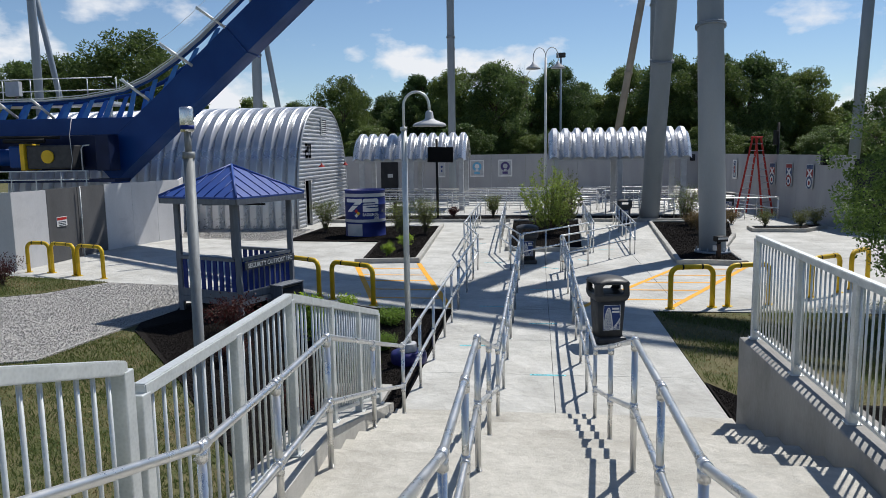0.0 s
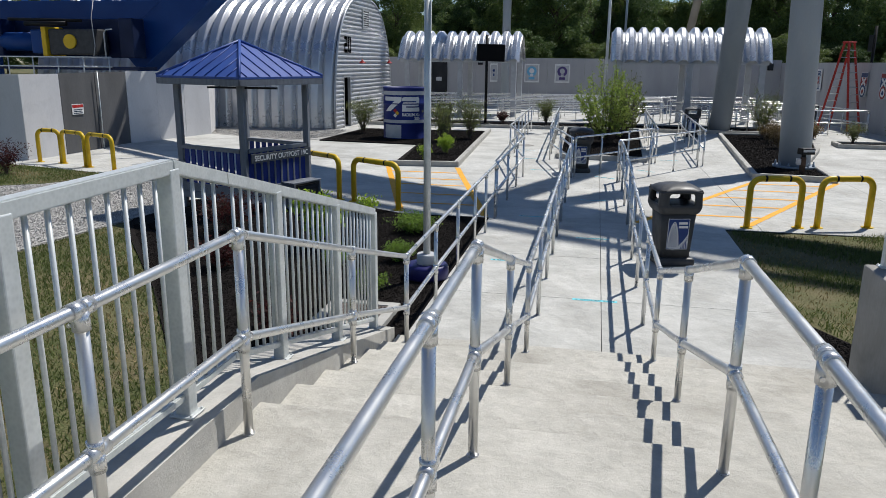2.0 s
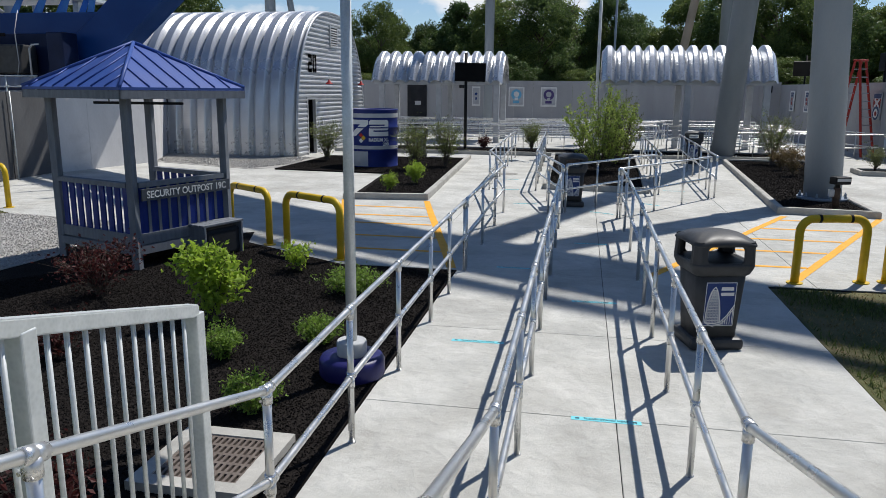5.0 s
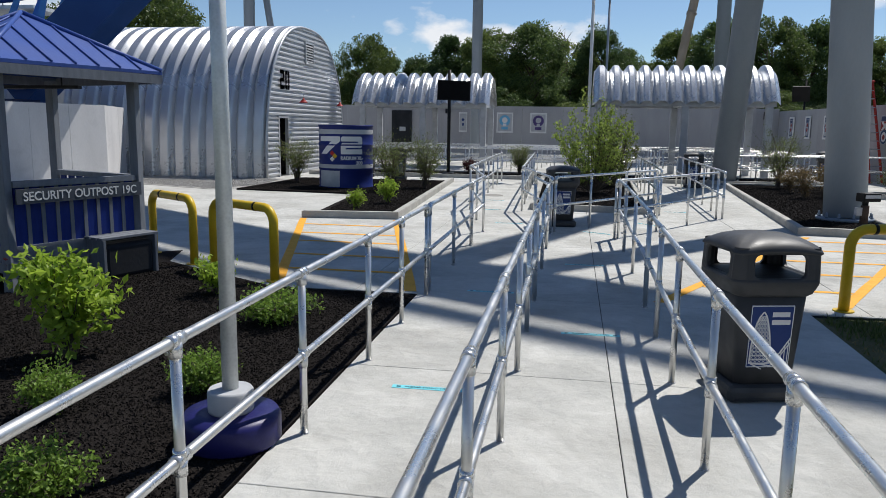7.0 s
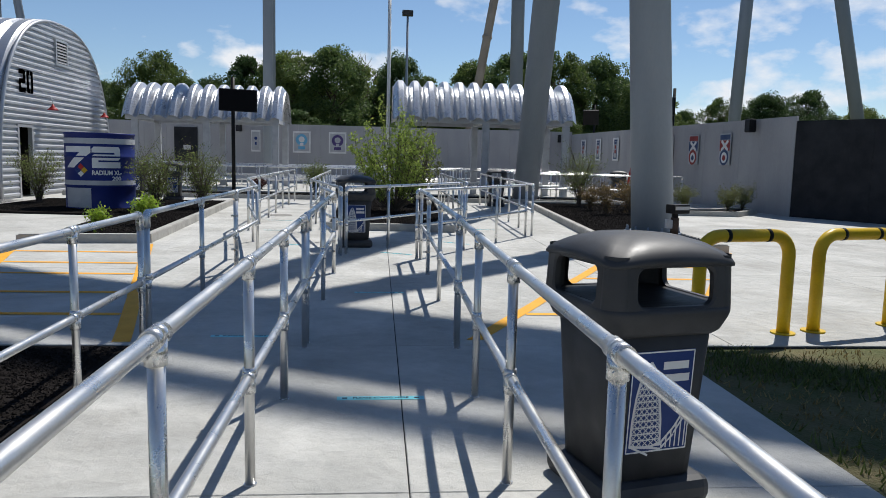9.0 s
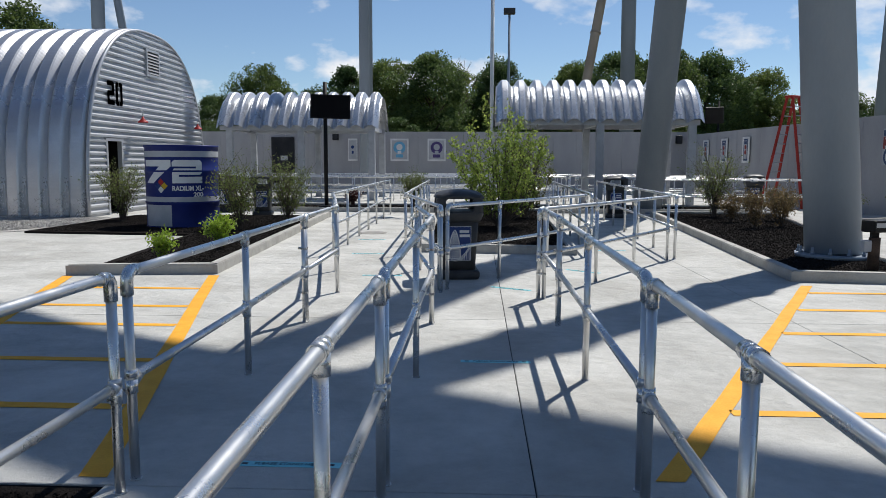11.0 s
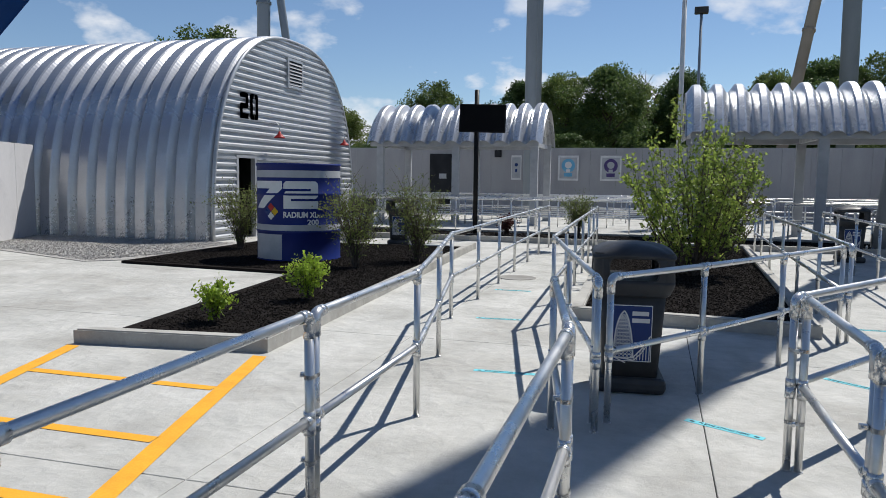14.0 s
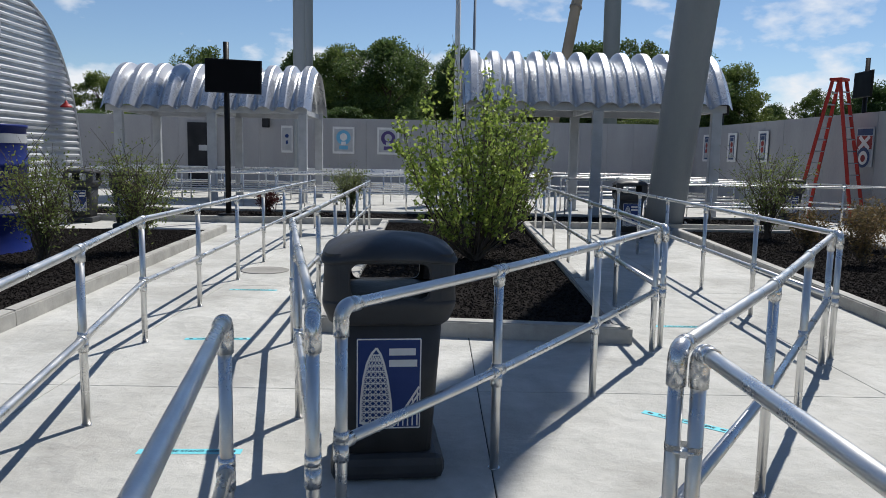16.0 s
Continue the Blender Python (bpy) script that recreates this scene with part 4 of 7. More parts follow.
column((5.47, 19.15, 0.10), (5.612, 23.74, 22.9), 0.425, COLUMN, "thick grey steel column with a bolted flange in a mulch bed", (7.55, 15.5))
column((5.2, 31.2, 0.0), (5.56, 25.05, 22.9), 0.45, COLUMN, "thick grey steel column leaning over the queue shelter", (7.4, 15.5))
column((-5.94, 44.0, 0), (-5.94, 44.0, 27), 0.25, COLUMN, "tall grey steel column behind the shelter", (11.0, 19.0), seg=24)
column((-6.55, 49.5, 0), (-6.55, 49.5, 27), 0.25, COLUMN, "tall grey steel column beside another behind the wall", (11.0,), seg=24)
column((4.7, 49.0, 0), (10.2, 54.0, 30), 0.26, BROWN, "tall tan steel column leaning behind the shelter", (9.0, 18.0), seg=24)
column((8.6, 52.0, 0), (8.3, 52.0, 28), 0.42, COLUMN, "tall grey steel column behind the panel wall", (14.0,), seg=24)
column((21.1, 48, 0), (21.9, 48, 22), 0.36, COLUMN, "tall grey steel column beyond the banner wall", (15.0,), seg=24)
column((30.2, 48, 0), (24.4, 48, 24), 0.38, COLUMN, "tall grey steel column leaning beyond the black gate", (15.0,), seg=24)
column((-19.9, 45.0, 0), (-19.6, 45, 24), 0.33, COLUMN, "grey steel column behind the metal hut", (10.4,), seg=24)
column((-17.5, 45.5, 0), (-20.8, 45.5, 22), 0.2, COLUMN, "slim grey steel brace behind the metal hut", (), seg=20)
column((-26.12, 30.5, 0), (-26.08, 30.5, 22), 0.215, COLUMN, "grey steel column behind the blue lift", (14.0,), seg=24)
column((-24.5, 31.5, 0), (-27.54, 31.5, 18), 0.15, COLUMN, "slim grey steel brace behind the blue lift", (), seg=20)

lift = thing("lift_hill", "blue steel lift hill of a roller coaster with its drive", "roller coaster")


def girder(p0, p1, width, depth, name, label=""):
    """A box girder between two points of its centre line, square to it in the xz plane."""
    p0, p1 = Vector(p0), Vector(p1)
    d = (p1 - p0).normalized()
    up = Vector((-d.z, 0, d.x))
    b = bmesh.new()
    v = [b.verts.new(p + Vector((0, sy * width / 2, 0)) + up * (sz * depth / 2)) for p in (p0, p1) for sy, sz in ((-1, -1), (1, -1), (1, 1), (-1, 1))]
    for f in ((0, 1, 2, 3), (7, 6, 5, 4), (0, 4, 5, 1), (1, 5, 6, 2), (2, 6, 7, 3), (3, 7, 4, 0)):
        b.faces.new([v[i] for i in f])
    bmesh.ops.bevel(b, geom=b.edges[:], offset=0.02, segments=1, affect="EDGES")
    return part(name, b, BLUE, lift, label)


LY = 24.3
SLOPE = 0.845
A0 = Vector((-18.6, LY, 2.92))


def on_beam(x, off=0.0):
    """A point of the inclined beam's centre line, moved square to it."""
    d = Vector((1, 0, SLOPE)).normalized()
    up = Vector((-d.z, 0, d.x))
    return Vector((x, LY, 2.92 + (x + 18.6) * SLOPE)) + up * off


girder(A0, on_beam(-8.6), 1.2, 1.36, "lower_girder")
girder(on_beam(-8.56, -0.13), on_beam(2.0, -0.13), 1.2, 1.62, "middle_girder")
CREST = 0.70
girder(on_beam(2.04, -0.13), on_beam(2.04, -0.13) + Vector((22, 0, 22 * CREST)), 1.2, 1.6, "upper_girder")
girder((-46, LY, 4.80), (-16.6, LY, 4.80), 1.1, 0.72, "level_girder")
for x in (-12.4, -8.58, -2.0, 2.02):
    d = Vector((1, 0, SLOPE)).normalized()
    b = bmesh.new()
    up = Vector((-d.z, 0, d.x))
    c = on_beam(x)
    pts = []
    for s in (-0.03, 0.03):
        for sy, sz in ((-1, -1), (1, -1), (1, 1), (-1, 1)):
            pts.append(b.verts.new(c + d * s + Vector((0, sy * 0.68, 0)) + up * sz * 0.75))
    for f in ((0, 1, 2, 3), (7, 6, 5, 4), (0, 4, 5, 1), (1, 5, 6, 2), (2, 6, 7, 3), (3, 7, 4, 0)):
        b.faces.new([pts[i] for i in f])
    part("splice_flange", b, BLUE, lift)
# running rails: level, a pull-out curve, then parallel to the beam
curve_pts = [(-46, 5.92), (-30, 5.9), (-23, 5.88), (-21, 5.87), (-19.1, 5.96), (-17.36, 6.22), (-16.2, 6.68), (-15.03, 7.36), (-13.88, 8.2)] + [(x, 8.2 + (x + 13.88) * SLOPE) for x in (-9, -4, 2)] + [(x, 8.2 + 15.88 * SLOPE + (x - 2) * 0.70) for x in (10, 18, 24)]
for y in (LY - 0.55, LY + 0.55):
    b = bmesh.new()
    sweep(b, [(x, y, z) for x, z in curve_pts], 0.085, 10)
    part("running_rail", b, BLUE, lift)
b = bmesh.new()
for y in (LY - 0.98, LY + 0.98):
    for dz in (0.0, 1.0):
        sweep(b, [(x, y, z + 0.1 + dz) for x, z in curve_pts if dz < 0.5 or x > -16.5], 0.02 if dz < 0.5 else 0.007, 6)
part("walkway_rail", b, GALV, lift, "galvanised walkway handrail")
b = bmesh.new()
for (xa, za), (xb, zb) in zip(curve_pts, curve_pts[1:]):
    v = [b.verts.new(c) for c in ((xa, LY - 0.95, za + 0.05), (xa, LY - 0.62, za + 0.05), (xb, LY - 0.62, zb + 0.05), (xb, LY - 0.95, zb + 0.05), (xa, LY - 0.95, za), (xa, LY - 0.62, za), (xb, LY - 0.62, zb), (xb, LY - 0.95, zb))]
    for f in ((0, 1, 2, 3), (7, 6, 5, 4), (0, 4, 5, 1), (1, 5, 6, 2), (2, 6, 7, 3), (3, 7, 4, 0)):
        b.faces.new([v[i] for i in f])
part("walkway_grating", b, GALV, lift, "galvanised walkway along the track")


def track_z(x):
    for (xa, za), (xb, zb) in zip(curve_pts, curve_pts[1:]):
        if xa <= x <= xb:
            return za + (zb - za) * (x - xa) / (xb - xa)
    return curve_pts[-1][1]


for i in range(18):
    x = -29.5 + i * 0.95
    lo = 5.16 if x < -17.3 else on_beam(x, 0.68).z
    hi = track_z(x)
    if hi - lo < 0.25:
        continue
    b = bmesh.new()
    for y in (LY - 0.5, LY + 0.5):
        p0, p1 = Vector((x - 0.28, y, lo)), Vector((x + 0.18, y, hi))
        w = Vector((0.09, 0, 0))
        v = [b.verts.new(c) for c in (p0 - w * 1.5 + Vector((0, -0.02, 0)), p0 + w * 1.5 + Vector((0, -0.02, 0)), p1 + w + Vector((0, -0.02, 0)), p1 - w + Vector((0, -0.02, 0)),
                                      p0 - w * 1.5 + Vector((0, 0.02, 0)), p0 + w * 1.5 + Vector((0, 0.02, 0)), p1 + w + Vector((0, 0.02, 0)), p1 - w + Vector((0, 0.02, 0)))]
        for f in ((0, 1, 2, 3), (7, 6, 5, 4), (0, 4, 5, 1), (1, 5, 6, 2), (2, 6, 7, 3), (3, 7, 4, 0)):
            b.faces.new([v[q] for q in f])
    part("track_tie", b, SKYBLUE, lift)
for x0, z0, x1, z1 in ((-26.8, 5.78, -26.4, 5.2), (-24.2, 5.78, -23.8, 5.2), (-22.57, 5.78, -22.34, 5.22), (-21.12, 5.93, -20.66, 5.17), (-17.06, 6.63, -16.31, 5.82), (-15.31, 8.0, -14.33, 7.17), (-13.68, 9.34, -12.8, 8.62),
                       (-12.0, 10.75, -11.1, 10.0), (-10.2, 12.25, -9.3, 11.5), (-8.4, 13.8, -7.5, 13.0)):
    b = bmesh.new()
    tube(b, (x0, LY - 1.35, z0), (x1, LY - 0.6, z1), 0.06, seg=10)
    part("outrigger", b, GALV, lift, "grey steel outrigger tube")
# drive below the level beam
# added navy plate: stands for blue steel in shade behind the drive
b = bmesh.new()
soft_box(b, -46, -18.7, 23.42, 23.6, 2.95, 4.42, 0.02)
part("drive_shade_plate", b, SHADEBLUE, lift, "added navy plate standing for the shaded blue steel behind the drive")
for x in (-24.6, -23.7, -17.9):
    b = bmesh.new()
    soft_box(b, x - 0.3, x + 0.3, 22.6, 23.4, 2.95, 4.42, 0.04)
    part("drive_bracket", b, SHADEBLUE, lift, "blue steel bracket in a darkened, shaded blue")
b = bmesh.new()
sweep(b, [(-18.55, 22.2, 2.9), (-18.55, 22.2, 3.85), (-18.45, 22.2, 3.98), (-18.2, 22.2, 4.0)], 0.03, 8)
sweep(b, [(-19.0, 22.1, 3.0), (-18.9, 22.1, 3.4), (-18.95, 22.1, 4.4), (-19.0, 22.4, 5.1)], 0.014, 6)
part("conduit", b, PALEGREY, lift, "pale conduit pipe")
b = bmesh.new()
tube(b, (-23.65, 22.9, 3.55), (-21.95, 22.9, 3.55), 0.36, seg=24)
tube(b, (-23.95, 22.9, 3.55), (-23.65, 22.9, 3.55), 0.22, seg=20)
soft_box(b, -22.0, -21.35, 22.5, 23.3, 3.1, 4.0, 0.05)
part("drive_motor", b, BLUE, lift, "blue drive motor")
b = bmesh.new()
soft_box(b, -21.4, -21.2, 22.35, 23.4, 3.0, 4.1, 0.03)
part("coupling_guard", b, YELLOW, lift, "yellow coupling guard")
b = bmesh.new()
soft_box(b, -21.17, -19.15, 22.45, 23.3, 3.05, 4.02, 0.06)
for i in range(4):
    for zz in (3.15, 3.92):
        tube(b, (-20.95 + i * 0.5, 22.43, zz), (-20.95 + i * 0.5, 22.47, zz), 0.04, seg=8)
gear = part("gearbox", b, PLASTIC, lift, "dark gearbox")
b = bmesh.new()
tube(b, (-20.2, 22.38, 3.55), (-20.2, 22.46, 3.55), 0.27, seg=28)
part("yellow_cap", b, YELLOW, gear, "round yellow cap")
# platform takes the darkened blue too, as if in shade
b = bmesh.new()
box(b, -26, -17.2, 22.2, 23.4, 2.5, 2.62)
part("drive_platform", b, SHADEBLUE, lift)
b = bmesh.new()
for zz in (2.62, 2.97):
    tube(b, (-26, 22.0, zz), (-18.2, 22.0, zz), 0.025, seg=8)
for i in range(8):
    tube(b, (-26 + i * 1.1, 22.0, 1.9), (-26 + i * 1.1, 22.0, 2.97), 0.025, seg=8)
part("platform_rail", b, GALV, lift)
b = bmesh.new()
tube(b, (-22.8, 22.4, 4.38), (-19.6, 22.4, 4.32), 0.06, seg=10)
tube(b, (-22.0, 22.3, 4.2), (-20.2, 22.3, 4.2), 0.09, seg=10)
part("hydraulic_pipe", b, BLACK, lift)
for x in (-44, -34, -25.5, -18.2):
    b = bmesh.new()
    soft_box(b, x - 0.28, x + 0.28, LY - 0.3, LY + 0.3, 0, 4.52, 0.03)
    part("trestle_leg", b, BLUE, lift)
settle(lift, (-18.6, LY, 0))

# maintenance platform rail and boxes behind the track
plat = thing("service_platform", "grey steel service platform with rails and cabinets behind the lift", "platform")
b = bmesh.new()
box(b, -46, -19.4, 26.2, 28.0, 5.9, 6.02)
part("deck", b, GALV, plat)
for zz in (6.55, 7.1):
    b = bmesh.new()
    tube(b, (-46, 26.2, zz), (-19.4, 26.2, zz), 0.022, seg=8)
    part("rail", b, GALV, plat)
for i in range(20):
    b = bmesh.new()
    tube(b, (-46 + i * 1.41, 26.2, 6.0), (-46 + i * 1.41, 26.2, 7.1), 0.022, seg=8)
    part("post", b, GALV, plat)
for x in (-34.5, -30.2, -27.2, -24.2):
    b = bmesh.new()
    soft_box(b, x - 0.35, x + 0.35, 25.95, 26.2, 6.35, 7.0, 0.02)
    part("cabinet", b, PALEGREY, plat)
for x in (-44, -36, -28, -20.2):
    b = bmesh.new()
    soft_box(b, x - 0.12, x + 0.12, 27.0, 27.24, 0, 5.9, 0.01)
    part("leg", b, GALV, plat)
settle(plat, (-30, 27, 0))

# tall ribbed wall beyond the platform with a stencilled number
far = thing("ribbed_building", "tall white ribbed metal building with a black stencilled number", "building")
b = bmesh.new()
zz = 0.0
prev = None
while zz < 11.5:
    for fz, off in ((0.0, 0.0), (0.4, 0.0), (0.55, -0.06), (0.9, -0.06)):
        cur = (b.verts.new((-46, 31 + off, zz + fz * 0.32)), b.verts.new((-37.2, 31 + off, zz + fz * 0.32)))
        if prev:
            b.faces.new((prev[0], prev[1], cur[1], cur[0]))
        prev = cur
    zz += 0.32
part("front_wall", b, WHITE, far)
b = bmesh.new()
box(b, -46, -37.2, 31.06, 37, 0, 11.5)
part("body", b, WHITE, far)
lettering("20", 2.3, BLACK, Matrix.Translation((-39.0, 30.9, 8.3)) @ pose(0, 0, 0, 90, 0, 0), far, 0.02, "stencilled_number", 0.85)
settle(far, (-39, 34, 0))


# ---- plaza furniture ----
def hoop(a, c, label="yellow painted steel hoop barrier set in the concrete"):
    """A bent pipe barrier between two feet."""
    t = thing("hoop_barrier", label, "barrier", "yellow hoop barriers")
    a, c = Vector((*a, 0)), Vector((*c, 0))
    d = (c - a).normalized()
    up = Vector((0, 0, 1))
    h, r, k = 0.92, 0.19, 0.058
    pts = [a, a + up * (h - r)]
    for i in range(1, 7):
        an = math.pi / 2 * i / 6
        pts.append(a + up * (h - r) + d * (r - r * math.cos(an)) + up * r * math.sin(an))
    e = c + up * (h - r)
    for i in range(0, 7):
        an = math.pi / 2 * (1 - i / 6)
        pts.append(e - d * (r - r * math.cos(an)) + up * r * math.sin(an))
    pts.append(c)
    b = bmesh.new()
    sweep(b, pts, k, 16)
    part("pipe", b, YELLOW, t)
    for s, q in ((1, a), (-1, c)):
        b = bmesh.new()
        tube(b, q, q + up * 0.015, 0.11, seg=16)
        part("foot_plate", b, YELLOW, t)
        m = q + d * s * ((c - a).length * 0.27) + up * h
        b = bmesh.new()
        tube(b, m - d * 0.02, m + d * 0.02, k + 0.002, seg=16)
        part("band", b, BLACK, t, "black band")
    return settle(t, a)


for a, c in (((-5.18, 11.35), (-4.02, 10.68)), ((-6.6, 12.2), (-5.56, 11.5)), ((-15.9, 15.0), (-15.15, 14.97)), ((-15.03, 14.9), (-13.98, 14.45)), ((-13.84, 14.4), (-12.76, 13.95)),
             ((2.66, 10.66), (3.60, 10.88)), ((3.95, 10.97), (4.9, 11.24)), ((6.1, 12.1), (6.95, 12.75)), ((7.4, 13.2), (8.1, 13.95))):
    hoop(a, c)


def litter_bin(x, y, rz, label):
    t = thing("litter_bin", label, "litter bin", "charcoal litter bins")
    b = bmesh.new()
    soft_box(b, -0.285, 0.285, -0.285, 0.285, 0.0, 0.13, 0.045)
    part("base", b, PLASTIC, t)
    b = bmesh.new()
    v = []
    rings = []
    for z, h in ((0.12, 0.222), (0.5, 0.2445), (0.86, 0.266)):
        ring_ = []
        for cx, cy in ((-1, -1), (1, -1), (1, 1), (-1, 1)):
            for an in range(4):
                th = math.atan2(cy, cx) - math.pi / 4 + an * math.pi / 6
                ring_.append(b.verts.new((cx * (h - 0.06) + 0.06 * math.cos(th), cy * (h - 0.06) + 0.06 * math.sin(th), z)))
        rings.append(ring_)
    for r0, r1 in zip(rings, rings[1:]):
        for i in range(16):
            f = b.faces.new((r0[i], r0[(i + 1) % 16], r1[(i + 1) % 16], r1[i]))
            f.smooth = True
    b.faces.new(rings[0][::-1])
    b.faces.new(rings[-1])
    part("body", b, PLASTIC, t)
    # hood: a flared skirt, four walls with wide rounded openings, rounded corners and an arched lid
    def square(h, r, z, n_=6):
        arcs, out = [], []
        for cx, cy in ((1, 1), (-1, 1), (-1, -1), (1, -1)):
            th = math.atan2(cy, cx) - math.pi / 4
            arcs.append([Vector((cx * (h - r) + r * math.cos(th + math.pi / 2 * q / n_), cy * (h - r) + r * math.sin(th + math.pi / 2 * q / n_), z)) for q in range(n_ + 1)])
        for a0, a1 in zip(arcs, arcs[1:] + arcs[:1]):
            out += a0 + [a0[-1].lerp(a1[0], q / 6) for q in range(1, 6)]
        return out

    def loft(rows_):
        bb = bmesh.new()
        vs = [[bb.verts.new(p) for p in row] for row in rows_]
        for r0, r1 in zip(vs, vs[1:]):
            for q in range(len(r0)):
                bb.faces.new((r0[q], r0[(q + 1) % len(r0)], r1[(q + 1) % len(r0)], r1[q])).smooth = True
        bb.faces.new(vs[0][::-1])
        bb.faces.new(vs[-1])
        return bb

    def pillow(row, lift_):
        # the lid arches up between its corners
        return [Vector((p.x, p.y, p.z + lift_ * (1 - (min(abs(p.x), abs(p.y)) / 0.33) ** 2))) for p in row]

    part("hood_rim", loft([square(0.272, 0.07, 0.795), square(0.294, 0.075, 0.815), square(0.318, 0.08, 0.875), square(0.325, 0.085, 0.90), square(0.325, 0.085, 0.925)]), PLASTIC, t)

    def face_y(z):
        return -0.325 + (z - 0.925) * 0.05

    hw, zc_, hh_, rr, W = 0.19, 1.018, 0.084, 0.045, 0.24
    for q in range(4):
        b = bmesh.new()
        ring_in, ring_out = [], []
        for n_, (sx, sz) in enumerate(((1, 1), (-1, 1), (-1, -1), (1, -1))):
            pair_ = []
            for k in range(7):
                an = math.pi / 2 * k / 6
                xi, zi = sx * (hw - rr + rr * math.cos(an)), sz * (hh_ - rr + rr * math.sin(an))
                zo = sz * (0.125 if sz > 0 else 0.095)
                xo = sx * W if k <= 3 else sx * (W + (hw - rr - W) * (k - 3) / 3)
                zo = zo if k >= 3 else sz * (hh_ - rr) + (zo - sz * (hh_ - rr)) * k / 3
                pair_.append(((xi, zc_ + zi), (xo, zc_ + zo)))
            for i_, o_ in (pair_ if n_ % 2 == 0 else pair_[::-1]):
                ring_in.append(i_)
                ring_out.append(o_)
        ro = [b.verts.new((x_, face_y(z_), z_)) for x_, z_ in ring_out]
        re = [b.verts.new((x_ * 1.05, face_y(z_), zc_ + (z_ - zc_) * 1.09)) for x_, z_ in ring_in]
        ri = [b.verts.new((x_, face_y(z_) + 0.008, z_)) for x_, z_ in ring_in]
        rb = [b.verts.new((x_, face_y(z_) + 0.034, z_)) for x_, z_ in ring_in]
        for ra_, rb_ in ((ro, re), (re, ri), (ri, rb)):
            for k in range(28):
                b.faces.new((ra_[k], ra_[(k + 1) % 28], rb_[(k + 1) % 28], rb_[k]))
        bmesh.ops.rotate(b, cent=(0, 0, 0), matrix=Matrix.Rotation(q * math.pi / 2, 3, "Z"), verts=b.verts)
        part("hood_wall", b, PLASTIC, t)
        b = bmesh.new()
        levels_ = []
        for z in (0.925, 1.0, 1.08, 1.15):
            h = -face_y(z)
            outer = square(h, h - W, z)[:7]
            levels_.append([b.verts.new(p) for p in outer + [Vector((p.x * 0.88, p.y * 0.88, z)) for p in outer[::-1]]])
        for r0, r1 in zip(levels_, levels_[1:]):
            for e in range(14):
                b.faces.new((r0[e], r0[(e + 1) % 14], r1[(e + 1) % 14], r1[e])).smooth = True
        bmesh.ops.rotate(b, cent=(0, 0, 0), matrix=Matrix.Rotation(q * math.pi / 2, 3, "Z"), verts=b.verts)
        part("hood_corner", b, PLASTIC, t)
    part("hood_top", loft([pillow(square(h, r, z), k) for h, r, z, k in ((0.312, 0.08, 1.092, 0.02), (0.329, 0.088, 1.098, 0.022), (0.331, 0.09, 1.108, 0.024), (0.322, 0.092, 1.124, 0.028), (0.300, 0.095, 1.140, 0.034), (0.25, 0.1, 1.163, 0.036), (0.18, 0.09, 1.182, 0.034), (0.10, 0.07, 1.193, 0.03), (0.03, 0.028, 1.196, 0.03))]), PLASTIC, t)
    b = bmesh.new()
    box(b, -0.28, 0.28, -0.28, 0.28, 0.927, 0.932)
    part("inner_rim", b, BLACK, t)
    def lean(bb, out):
        # lays flat print on the tapering side of the bin
        for v_ in bb.verts:
            back = 0.006 if v_.co.y > -0.29 else 0.0
            v_.co.x *= 0.84
            v_.co.z -= 0.04
            v_.co.y = -(0.222 + (v_.co.z - 0.12) * 0.0595) - out + back

    # printed label with a white lattice drawing and two white bars
    lab = bmesh.new()
    box(lab, -0.19, 0.19, -0.2935, -0.286, 0.30, 0.77)
    lean(lab, 0.004)
    label_ob = part("label", lab, LABELBLUE, t, "dark blue printed label with a white lattice drawing")
    b = bmesh.new()
    yv = -0.2945

    def bar(p, q, w):
        p, q = Vector((p[0], yv, p[1])), Vector((q[0], yv, q[1]))
        d = (q - p).normalized()
        s = Vector((-d.z, 0, d.x)) * w / 2
        vs = [b.verts.new(c) for c in (p - s, q - s, q + s, p + s)]
        b.faces.new(vs)

    for p, q in (((-0.185, 0.305), (0.185, 0.305)), ((0.185, 0.305), (0.185, 0.765)), ((0.185, 0.765), (-0.185, 0.765)), ((-0.185, 0.765), (-0.185, 0.305))):
        bar(p, q, 0.007)
    left_ = ((0.33, -0.165), (0.45, -0.163), (0.56, -0.15), (0.64, -0.13), (0.69, -0.105), (0.72, -0.075))
    right_ = ((0.33, 0.02), (0.45, 0.012), (0.56, -0.008), (0.64, -0.03), (0.69, -0.05), (0.72, -0.075))

    def edge(table, z_):
        for (za, xa), (zb, xb) in zip(table, table[1:]):
            if z_ <= zb:
                return xa + (xb - xa) * (z_ - za) / (zb - za)
        return table[-1][1]

    for table in (left_, right_):
        for (za, xa), (zb, xb) in zip(table, table[1:]):
            bar((xa, za), (xb, zb), 0.012)
    levels = [0.33 + i * 0.03 for i in range(13)]
    for za, zb in zip(levels, levels[1:]):
        la, ra, lb, rb = edge(left_, za), edge(right_, za), edge(left_, zb), edge(right_, zb)
        bar((la, za), (ra, za), 0.006)
        for k in range(5):
            bar((la + (ra - la) * k / 5, za), (lb + (rb - lb) * (k + 1) / 5, zb), 0.0045)
            bar((la + (ra - la) * (k + 1) / 5, za), (lb + (rb - lb) * k / 5, zb), 0.0045)
    track = [(-0.165, 0.335), (-0.05, 0.322), (0.03, 0.345), (0.10, 0.41), (0.18, 0.52)]
